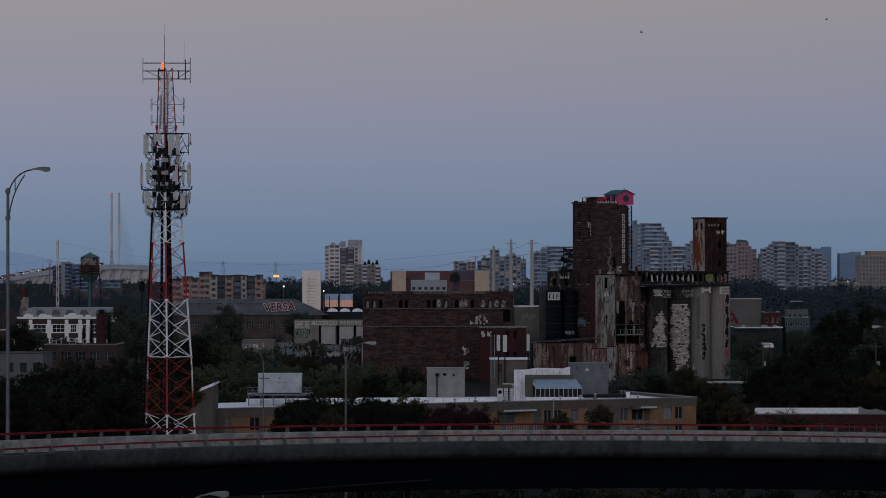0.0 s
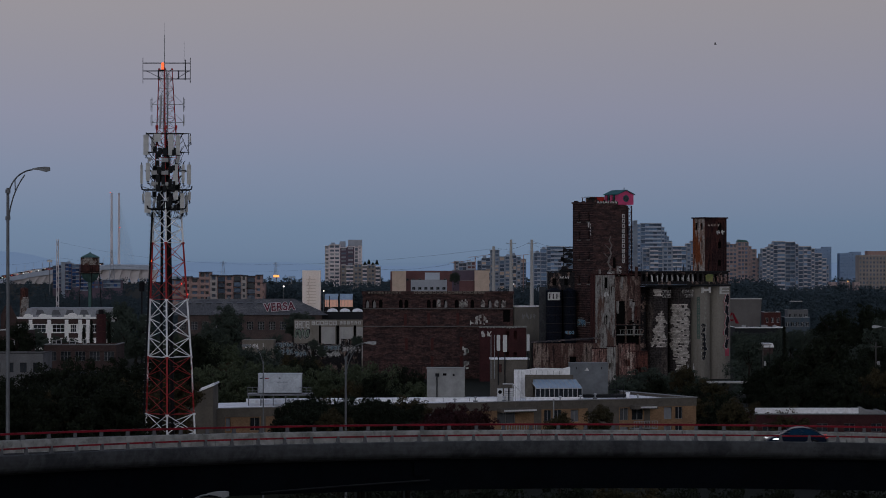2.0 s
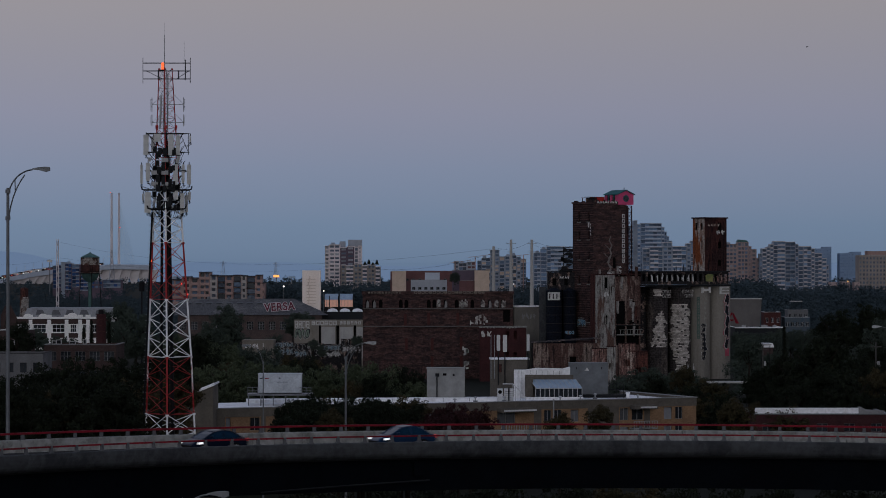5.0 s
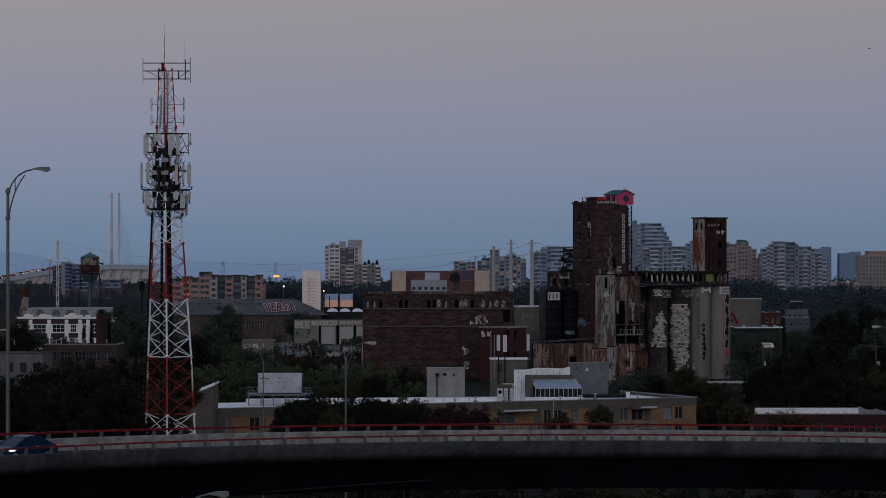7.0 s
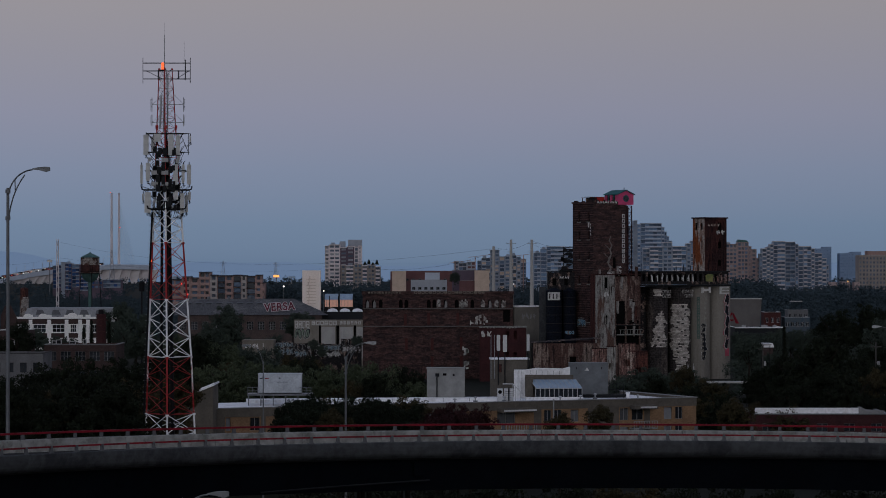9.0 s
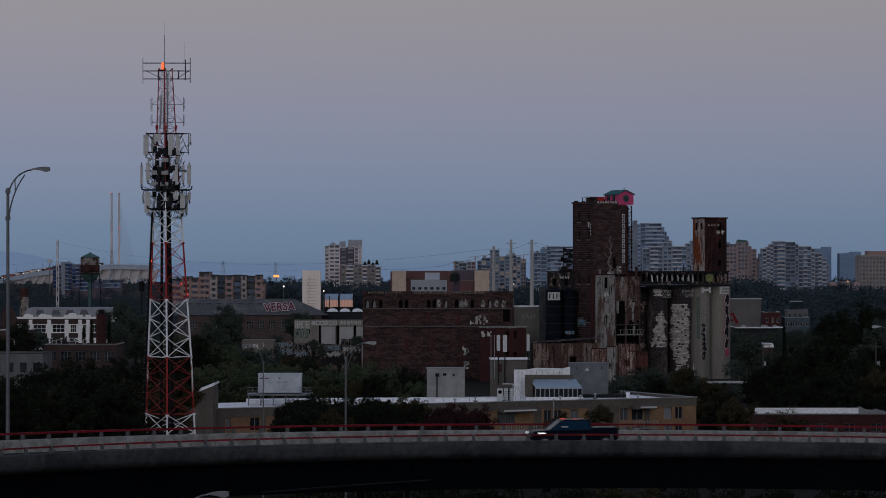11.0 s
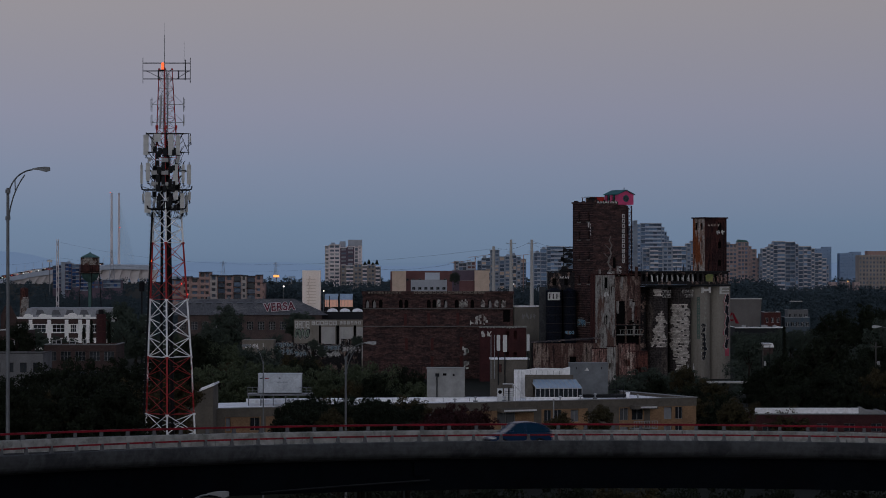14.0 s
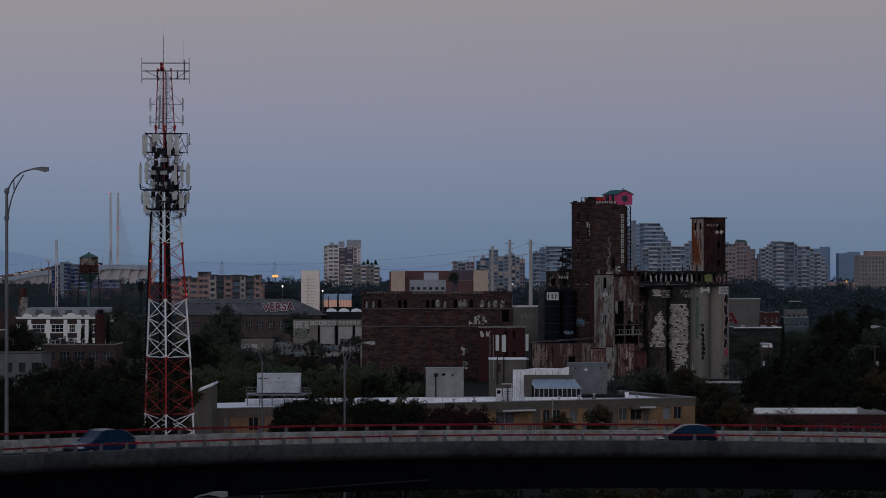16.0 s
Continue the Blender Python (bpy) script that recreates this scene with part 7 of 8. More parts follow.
def long_shed():
    ob = thing("long_shed", "long low shed with a dark tar roof and a painted sign", "shed", -67.94, 950, 0, 3)
    x0, x1, e, r = -22.07, 26.87, 15.35, 20.72
    s = Shape()
    n = 13
    cols = [(x1 - x0) * (i + 0.2) / n for i in range(n)]
    holes = facade(s, Matrix.Translation((x0, 0, 0)), x1 - x0, e, 0.4, [(c, c + 2.2) for c in cols], [(e - 5.0, e - 2.2)])
    part("wall", s, bricks("dusty_brown_brick", (0.115, 0.085, 0.078), (0.07, 0.054, 0.052), 0.45), ob)
    panes = window_mesh(2.2, 2.8, FRAME_GREY, GLASS, bar=0.1, split=4, cross=2)
    for m in holes:
        part("window", panes, None, ob, m=m)
    part("core", Shape().box(x0, x1, 1.0, 24, 0, e - 0.2), HOLE, ob)
    rf = Shape()
    rf.v = [(x0 - 1, -0.6, e + 0.02), (x1 + 2, -0.6, e + 0.02), (x1 - 9.5, 14, r), (x0, 14, r), (x1 + 2, 28, e), (x0 - 1, 28, e)]
    rf.f, rf.s = [(0, 1, 2, 3), (3, 2, 4, 5), (1, 4, 2), (0, 3, 5)], [0] * 4
    tar = derelict("tarred_roof", (0.088, 0.087, 0.091), (0.125, 0.12, 0.12), (0.05, 0.05, 0.053), 0.45, 0.12, 0.6, 0.35)
    part("roof", rf, tar, ob)
    lift = pose(7.3, 1.5, e + 1.25, -20) @ Matrix.Rotation(radians(4), 4, "Y").inverted() @ Matrix.Rotation(radians(90), 4, "X")
    squeeze = Matrix.Diagonal((0.86, 1, 1, 1))
    part("roof_sign", words("VERSA", 3.9, 0.01, 0.3, mat("faded_white_lettering", (0.6, 0.54, 0.55), 0.9)), None, ob, "white outline of large painted roof letters", m=lift @ squeeze)
    part("roof_sign", words("VERSA", 3.9, 0.03, 0.1, mat("dark_red_lettering", (0.14, 0.035, 0.05), 0.9)), None, ob, "large dark red painted letters", m=Matrix.Translation((0, -0.05, 0)) @ lift @ squeeze)
    for k in range(9):
        part("skylight", Shape().prism([(0, 0), (2.6, 0), (2.2, 0.5), (0.4, 0.5)], 0, 0.9), mat("grey_skylight", (0.1, 0.105, 0.115), 0.5) if k == 0 else bpy.data.materials["grey_skylight"], ob, m=pose(x0 + 2 + k * 3.5, 9.2, e + 3.3 + 0.18, 20))
    for k in range(3):
        part("ridge_vent", Shape().lathe([(0.5, 0), (0.5, 0.7), (0.7, 0.75), (0.1, 1.1)], 10), STEEL_POLE, ob, m=pose(x0 + 10 + k * 7, 13.5, r - 0.3))


long_shed()


TEAL_SPRAY = mat("faded_teal_spray_paint", (0.17, 0.27, 0.33), 0.9, second=(0.3, 0.32, 0.33), amount=0.5, scale=0.8)


def painted_walls():
    ob = thing("loading_sheds", "low cream concrete sheds with dark bays and graffiti", "shed", -35.73, 880, 0)
    w, z = 11.02, 15.22
    s = Shape()
    facade(s, Matrix.Translation((-w, 0, 0)), w * 2, z, 0.4, [(7.64, 8.36), (13.16, 14.04), (18.67, 19.38)], [(4, z - 1.8)])
    part("wall", s, RENDER_BUFF, ob)
    part("core", Shape().box(-w, w, 0.8, 12, 0, z - 0.3), HOLE, ob)
    for a, b in ((-2.49, 1.78), (3.20, 7.47), (8.53, 10.84)):
        part("door", Shape().box(a, b, -0.1, -0.004, 3, z - 2.3), CONCRETE_PALE, ob, "pale loading door")
    part("graffiti", block_marks(Shape(), -10.9, -0.01, z - 2.5, 4, 1.0, 2.0, 0.2, seed=81), CHALK, ob)
    part("graffiti", bubbles(Shape(), -10.9, -6.2, z - 5.9, 3.0, random.Random(82)), [INK, mat("sage_spray_paint", (0.2, 0.25, 0.2), 0.9), CHALK], ob, "sage green rounded sprayed letters")
    part("graffiti", block_marks(Shape(), -5.6, -0.01, z - 1.75, 6, 1.15, 1.4, 0.2, seed=83), CHALK, ob)
    part("graffiti", block_marks(Shape(), 3.3, -0.01, z - 1.5, 6, 0.8, 1.0, 0.35, seed=84), CHALK, ob)
    ob = thing("domed_shed", "dark shed with rounded white rooflights", "shed", -35.68, 960, 0)
    z = 16.32
    part("wall", Shape().box(-8.73, 8.73, 0, 12, 0, z), DARK_ROOF, ob)
    for x in (-2.33, 1.94, 6.21):
        part("rooflight", Shape().lathe([(1.9, z + 0.002), (1.5, z + 0.7), (0.4, z + 1.1)], 12), METAL_ROOF, ob, m=pose(x, 3, 0))
    ob = thing("stucco_shed", "square buff rendered shed with sprayed lettering", "shed", -54.17, 820, 0)
    w, z = 4.64, 10.14
    part("wall", Shape().box(-w, w, 0, 9, 0, z).box(-w - 0.1, w + 0.1, -0.1, 9, z + 0.002, z + 0.3).box(-w + 0.4, -0.2, -0.08, -0.003, 1, z - 3).box(0.2, w - 0.4, -0.08, -0.003, 1, z - 3), mat("buff_render", (0.2, 0.18, 0.155), 0.9, second=(0.14, 0.12, 0.1), scale=0.2), ob)
    part("graffiti", tags(Shape(), -w + 0.5, -0.02, z - 2.4, 4, 0.9, 1.9, 0.2, seed=91).box(-w + 6, -w + 6.2, -0.03, -0.01, z - 1.8, z - 0.6), CHALK, ob)
    ob = thing("graffiti_wall", "low walls covered in blue and white graffiti", "wall", -37.47, 828, 0)
    for a, b, t, mt in ((-12.55, -6.69, 9.92, TEAL_SPRAY), (-6.69, -2.68, 9.25, BURNT), (-2.68, 1.67, 9.42, CHALK), (1.67, 7.36, 9.08, TEAL_SPRAY), (7.36, 13.38, 10.59, BURNT)):
        part("wall_section", Shape().box(a, b, 0, 0.4, 0, t), BURNT, ob)
        r = random.Random(int(a * 10))
        for z, h, fill in ((t - 1.9, 1.6, mt), (t - 3.9, 1.7, r.choice((TEAL_SPRAY, CHALK, BURNT)))):
            part("graffiti", bubbles(Shape(), a + 0.2, b - 0.2, z, h, r), [INK, fill, CHALK], ob, "rounded sprayed lettering with dark outlines")


painted_walls()

for row in (("maroon flats with a flat roof", -21.33, 1320, 6.93, 29.00, FAR_RED, 3), ("cream rendered block", -20.48, 1300, 6.30, 29.32, FAR_BUFF, 0), ("red-brown commercial block", -6.50, 1340, 24.36, 29.21, FAR_RED, 8),
            ("pale store with a teal roof edge", -6.26, 1240, 16.03, 25.49, FAR_GREY, 6), ("teal roofed lantern over the store", -4.80, 1250, 6.57, 28.71, FAR_BAND_BLUE, 3), ("plum coloured storage block", 9.83, 1280, 11.38, 29.64, FAR_PLUM, 0), ("red lower storage block", 11.34, 1276, 7.73, 25.01, FAR_RED, 0), ("buff blank-walled block", 17.76, 1274, 6.69, 29.65, FAR_BUFF, 0),
            ):
    building("far_block", row[0] + " beyond the plant", "building", row[1], row[2], 0, row[3], 14, row[4], row[5], GLASS, FRAME_GREY, cols=row[6], rows=4 if row[6] else 0, base=1.5, win=(1.4, 1.2), group="far blocks")
for x_, w_, z_ in ((236.26, 4.4, 21.05), (243.43, 5.2, 21.39), (250.36, 3.4, 20.98)):
    building("far_block", "low pinkish building among the far trees", "building", x_ * 1.1, 1860, 0, w_ * 1.1, 10, z_ - 0.7, FAR_MAUVE, FAR_SHADE, FRAME_GREY, cols=3, rows=4, base=2, win=(0.8, 1.0), group="far blocks")
for x_, h_ in ((11.38, 33.52), (73.77, 40.33), (29.53, 38.80)):
    c_ = thing("tower_crane", "thin tower crane over the building site", "crane", x_, 2570, 0, group="tower cranes")
    part("mast", Shape().box(-0.4, 0.4, -0.4, 0.4, 0, h_), FAR_BRICK, c_)
    part("jib", Shape().tube((-6, 0, h_ - 0.5), (14, 0, h_ + 2.0), 0.22, n=5), FAR_BRICK, c_)
for x_, t_ in ((16.36, 38.45), (22.00, 40.64), (28.73, 40.64)):
    p_ = thing("steel_monopole", "tall tapered pale steel power pole", "power pole", x_, 905, 0, group="steel power poles")
    part("shaft", Shape().tube((0, 0, 0), (0, 0, t_), 0.85, 0.4, 12), CONCRETE_PALE, p_)
    part("arm", Shape().tube((-1.6, 0, t_ - 1.2), (1.6, 0, t_ - 1.2), 0.1, n=5).tube((-1.2, 0, t_ - 4), (1.2, 0, t_ - 4), 0.08, n=5), STEEL_GREY, p_)

FAR_BUFF_GREY = mat("far_balcony_band", (0.42, 0.38, 0.36), 0.85, scale=0.06)


def terraced(name, label, category, y, bays, wall, band, panes, seed, group="", floor=3.4):
    """A block of upright bays, each with its own top: balcony bands (kind 0), open dark bays (1), walls with single windows (2), a plain shaft (3), a gabled top (4). A fifth entry is the bay's own wall."""
    r = random.Random(seed)
    x_mid = (bays[0][0] + bays[-1][1]) / 2
    ob = thing(name, label, category, x_mid, y, 0, group=group)
    for a, b, top, kind, *own in bays:
        a, b = a - x_mid + 0.02, b - x_mid - 0.02
        skin = own[0] if own else wall
        back = 0.8 if kind == 1 else 0.0
        fin = 0.3 if kind in (0, 1) else 0.5
        part("bay", Shape().box(a, b, back + 1.3, 15 + back, 0, top).box(a, a + fin, back + 0.2, back + 1.298, 0, top).box(b - fin, b, back + 0.2, back + 1.298, 0, top), skin if kind != 3 else FAR_SLATE, ob)
        part("coping", Shape().box(a, b, back - 0.1, back + 15, top + 0.003, top + 0.45), band, ob)
        if kind == 4:
            part("gable_roof", Shape().prism([(a, top + 0.504), (b, top + 0.504), (b - 2, top + 2.2), (a + 1, top + 2.8)], back, back + 12), COPPER, ob, "green copper roof")
        if r.random() < 0.5 and b - a > 5:
            part("plant_house", Shape().box(a + 1.5, min(b - 1, a + 4.5), 4, 8, top + 0.453, top + 2.0), FAR_SLATE, ob)
        if kind == 3:
            continue
        n = max(1, round((b - a - 2 * fin) / 3.3))
        w = (b - a - 2 * fin) / n
        inset = 0.08 if kind in (0, 1) else 0.45
        rail = Shape().box(-w / 2 + 0.04, w / 2 - 0.04, back - 0.35, back + 1.0, 0, 0.3).box(-w / 2 + 0.04, w / 2 - 0.04, back - 0.35, back - 0.2, 0.302, 1.05).mesh("balcony", band)
        slab = Shape().box(-w / 2, w / 2, back - 0.2, back + 1.0, 0, 0.35).mesh("slab_edge", band)
        sill = Shape().box(-w / 2, w / 2, back + 0.1, back + 1.25, -0.6, 0.9).mesh("spandrel", skin)
        glass = [Shape().box(-w / 2 + inset, w / 2 - inset, back + 1.0, back + 1.28, 0.35, floor - 0.35).mesh("window", p) for p in panes]
        wide = r.random()
        z = top - floor
        while z > 8:
            for k in range(n):
                m = pose(a + fin + w * (k + 0.5), 0, z)
                if kind == 2 or kind == 4:
                    part("spandrel", sill, None, ob, m=m)
                elif kind == 0 and (wide + k * 0.37) % 1 < 0.72:
                    part("balcony", rail, None, ob, m=m)
                else:
                    part("slab_edge", slab, None, ob, m=m)
                part("window", r.choice(glass), None, ob, m=m)
            z -= floor



FAR_ROSE = mat("far_pale_rose_concrete", (0.74, 0.66, 0.66), 0.85, second=(0.6, 0.54, 0.54), scale=0.1)
FAR_PANE = mat("far_pale_pane", (0.3, 0.31, 0.34), 0.3, piece=0.6, bump=0)
terraced("tower_block", "pale pinkish high-rise with a dark gridded middle", "high-rise", 2200, ((-92.89, -89.78, 46.33, 0, FAR_ROSE), (-89.78, -80.89, 47.22, 2, FAR_ROSE), (-80.89, -75.56, 45.00, 2, FAR_PLUM), (-75.56, -69.78, 45.89, 2, FAR_PLUM), (-69.78, -66.67, 45.44, 0, FAR_ROSE), (-66.67, -64.00, 46.33, 2, FAR_ROSE)), FAR_ROSE, FAR_ROSE, (FAR_PANE, FAR_SHADE, FAR_PANE), 15, floor=3.0)
terraced("terrace_block", "lower pale apartment wing with roof planting", "apartment block", 2180, ((-79.71, -75.75, 31.24, 2), (-75.75, -69.58, 30.80, 0), (-69.58, -62.98, 32.12, 2), (-62.98, -59.01, 30.80, 0), (-59.01, -52.85, 31.24, 2), (-52.85, -48.88, 29.92, 0)), FAR_TAUPE, FAR_ROSE, (FAR_PANE, FAR_SHADE, FAR_GLASS), 16, floor=3.0)
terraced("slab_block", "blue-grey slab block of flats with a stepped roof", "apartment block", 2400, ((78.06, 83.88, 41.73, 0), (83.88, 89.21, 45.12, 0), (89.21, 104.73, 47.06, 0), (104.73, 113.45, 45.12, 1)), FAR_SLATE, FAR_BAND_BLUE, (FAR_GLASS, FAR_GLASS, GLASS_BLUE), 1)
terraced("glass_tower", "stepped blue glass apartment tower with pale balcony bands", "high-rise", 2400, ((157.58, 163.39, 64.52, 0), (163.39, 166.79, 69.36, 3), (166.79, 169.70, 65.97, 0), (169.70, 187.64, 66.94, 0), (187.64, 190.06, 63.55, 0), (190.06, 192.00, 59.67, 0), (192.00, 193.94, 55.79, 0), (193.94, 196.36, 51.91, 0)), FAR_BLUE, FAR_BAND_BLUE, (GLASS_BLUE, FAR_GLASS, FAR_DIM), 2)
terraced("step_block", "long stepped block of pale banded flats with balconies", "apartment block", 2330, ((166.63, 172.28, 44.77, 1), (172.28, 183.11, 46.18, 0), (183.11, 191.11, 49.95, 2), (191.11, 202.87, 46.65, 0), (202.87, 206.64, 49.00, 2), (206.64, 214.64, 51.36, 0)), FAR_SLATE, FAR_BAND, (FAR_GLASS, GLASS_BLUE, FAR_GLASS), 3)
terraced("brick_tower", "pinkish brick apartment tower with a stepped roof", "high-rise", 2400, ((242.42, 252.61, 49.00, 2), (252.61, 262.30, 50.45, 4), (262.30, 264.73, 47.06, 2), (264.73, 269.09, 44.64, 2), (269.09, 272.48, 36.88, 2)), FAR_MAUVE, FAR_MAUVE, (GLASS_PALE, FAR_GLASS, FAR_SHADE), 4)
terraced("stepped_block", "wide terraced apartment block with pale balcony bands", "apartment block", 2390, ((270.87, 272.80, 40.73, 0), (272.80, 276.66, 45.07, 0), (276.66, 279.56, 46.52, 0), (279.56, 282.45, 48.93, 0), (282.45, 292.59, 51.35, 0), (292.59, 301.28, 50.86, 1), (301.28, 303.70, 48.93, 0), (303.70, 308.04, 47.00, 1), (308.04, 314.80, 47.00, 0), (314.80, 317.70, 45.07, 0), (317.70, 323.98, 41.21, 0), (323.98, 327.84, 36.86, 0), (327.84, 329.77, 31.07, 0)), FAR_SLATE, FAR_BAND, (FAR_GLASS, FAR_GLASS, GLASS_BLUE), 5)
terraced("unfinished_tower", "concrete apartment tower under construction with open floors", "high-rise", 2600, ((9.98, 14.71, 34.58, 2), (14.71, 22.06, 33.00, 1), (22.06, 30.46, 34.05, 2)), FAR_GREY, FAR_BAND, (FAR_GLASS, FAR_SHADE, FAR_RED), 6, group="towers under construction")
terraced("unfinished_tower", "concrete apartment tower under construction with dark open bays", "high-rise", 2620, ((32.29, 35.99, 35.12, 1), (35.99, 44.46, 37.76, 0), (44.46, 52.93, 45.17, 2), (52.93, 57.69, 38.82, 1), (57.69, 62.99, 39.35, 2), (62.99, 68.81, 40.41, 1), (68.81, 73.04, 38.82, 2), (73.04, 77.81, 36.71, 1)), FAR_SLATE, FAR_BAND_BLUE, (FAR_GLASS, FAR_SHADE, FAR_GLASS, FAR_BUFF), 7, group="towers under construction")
terraced("brick_flats", "long brown brick flats with dark balconies and pale bays", "apartment block", 1500, ((-147.88, -140.00, 23.91, 2), (-140.00, -135.45, 25.42, 2), (-135.45, -130.91, 24.82, 2), (-130.91, -124.85, 27.85, 2), (-124.85, -121.21, 26.33, 2, FAR_BUFF_GREY), (-121.21, -116.67, 26.03, 1), (-116.67, -112.73, 26.03, 2), (-112.73, -108.18, 26.33, 1), (-108.18, -105.45, 26.03, 2, FAR_BUFF_GREY), (-105.45, -100.61, 25.73, 1), (-100.61, -97.27, 26.33, 2), (-97.27, -95.76, 22.09, 2)), FAR_BRICK, FAR_DARK, (FAR_GLASS, GLASS, FAR_SHADE), 8, floor=3.1)
building("slab_block", "grey gridded apartment slab with white balconies", "apartment block", 296.32, 1900, 0, 27.64, 16, 38.37, FAR_TAUPE, FAR_SHADE, FRAME_GREY, cols=12, rows=13, base=2, win=(1.2, 1.5), slab_mat=FAR_PALE)
building("roof_house", "brown rooftop storey of the apartment slab", "plant room", 298.48, 1904, 0, 19.23, 12, 41.08, FAR_BRICK)
# haze on these towers is only their pale blue base colour
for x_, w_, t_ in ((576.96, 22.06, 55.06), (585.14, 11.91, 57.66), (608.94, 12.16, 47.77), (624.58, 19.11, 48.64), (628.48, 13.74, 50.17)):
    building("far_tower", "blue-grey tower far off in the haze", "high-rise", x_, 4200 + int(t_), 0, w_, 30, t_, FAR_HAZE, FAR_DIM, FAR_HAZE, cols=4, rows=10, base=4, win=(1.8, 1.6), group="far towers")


WOOD_POLE = mat("weathered_pole_wood", (0.09, 0.085, 0.08), 0.9, second=(0.05, 0.048, 0.045), scale=1.0, tall=4)


def right_yard():
    ob = thing("taupe_hall", "windowless taupe hall behind the silos", "hall", 107.27, 1000, 0)
    z = 20.07
    part("wall", Shape().prism([(-7.07, 0), (5.25, 0), (6.67, z), (-7.07, z)], 0, 14), mat("taupe_metal_cladding", (0.14, 0.13, 0.125), 0.7, scale=0.1), ob)
    part("coping", Shape().box(-7.07, 6.87, -0.2, 14, z + 0.002, z + 0.3), CONCRETE_PALE, ob)
    part("emblem", Shape().prism([(-6.9, 11.4), (-6.0, 11.4), (-3.6, 15.2), (-4.1, 15.4)], -0.15, -0.01).prism([(-2.6, 11.4), (-1.4, 11.4), (-3.5, 15.3), (-3.9, 14.6)], -0.154, -0.012).box(-6.2, -3.4, -0.158, -0.02, 12.3, 12.9), RAIL_RED, ob, "dark red painted triangle")
    part("window", window_mesh(1.3, 1.6, FAR_BUFF, GLASS, split=2), None, ob, m=pose(-5.9, -0.05, 16.6))
    ob = building("market_shed", "long low market shed with a pale roof edge", "shed", 107.85, 955, 0, 16.2, 20, 11.01, DARK_ROOF, GLASS, FRAME_WHITE, cols=8, rows=1, base=1, win=(1.5, 2.0), roof=ROOF_GREY, slab_mat=METAL_ROOF)
    part("roof_edge", Shape().box(-8.2, 8.2, -0.5, -0.07, 10.81, 11.28), METAL_ROOF, ob, "bright pale roof edge")
    for x_, w_ in ((-5.4, 1.2), (1.2, 2.0), (5.2, 1.0)):
        part("roof_vent", Shape().box(x_, x_ + w_, 2, 4, 10.81, 10.81 + 1.0), STEEL_GREY, ob)
    ob = building("yard_store", "low yard store with a bright metal roof", "shed", 87.52, 760, 0, 4.4, 8, 9.97, BRICK_BROWN, GLASS, FRAME_GREY, cols=2, rows=1, base=1, win=(1.0, 1.2))
    part("pitched_roof", Shape().prism([(-2.4, 10.12), (2.4, 10.12), (2.1, 11.20), (-1.9, 11.20)], -0.3, 6), METAL_ROOF, ob, "bright ribbed metal roof")
    building("brick_shops", "small brick shops with white windows", "shop", 124.84, 1060, 0, 6.2, 10, 14.37, BRICK_RED, GLASS, FRAME_WHITE, cols=3, rows=3, base=0.5, win=(1.0, 1.8))
    building("brick_shops", "low shops with pale blue fronts", "shop", 134.27, 1060, 0, 9.4, 10, 12.44, mat("dull_blue_shopfront", (0.05, 0.08, 0.11), 0.8, second=(0.09, 0.1, 0.11), scale=0.4), GLASS, FRAME_WHITE, cols=5, rows=3, base=0.5, win=(1.3, 1.7))
    building("pale_shed", "pale grey shed among the trees", "shed", 145.90, 1150, 0, 8.36, 10, 13.72, GREY_RENDER, GLASS, FRAME_GREY, cols=4, rows=4, base=1, win=(1.1, 1.3))
    for x, y, w, z in ((73.83, 640, 2.59, 14.51), (65.16, 640, 9.05, 5.85), (82.16, 700, 5.66, 2.18), (87.79, 560, 4.07, 8.34), (158.08, 1250, 5.05, 16.08)):
        b = thing("canopy_roof", "small flat white canopy roof in the yard", "canopy", x, y, 0, group="yard canopies")
        part("roof", Shape().box(-w / 2, w / 2, 0, 5, z - 0.35, z), CONCRETE_PALE, b)
        for q in (-w / 2 + 0.3, w / 2 - 0.3):
            part("post", Shape().tube((q, 0.4, 0), (q, 0.4, z - 0.35), 0.08, n=6), DARK_STEEL, b)
    for x, y, t in ((69.75, 610, 15.01), (77.37, 500, 18.86)):
        b = thing("utility_pole", "wooden utility pole with a cross-arm", "utility pole", x, y, 0, group="utility poles")
        part("pole", Shape().tube((0, 0, 0), (0, 0, t), 0.18, 0.12, 8), WOOD_POLE, b)
        part("crossarm", Shape().box(-1.0, 1.0, -0.08, 0.08, t - 0.9, t - 0.72), WOOD_POLE, b)
        part("transformer", Shape().lathe([(0.25, t - 4.4), (0.25, t - 3.4)], 8, cx=0.45), PANEL_GREY, b)


right_yard()


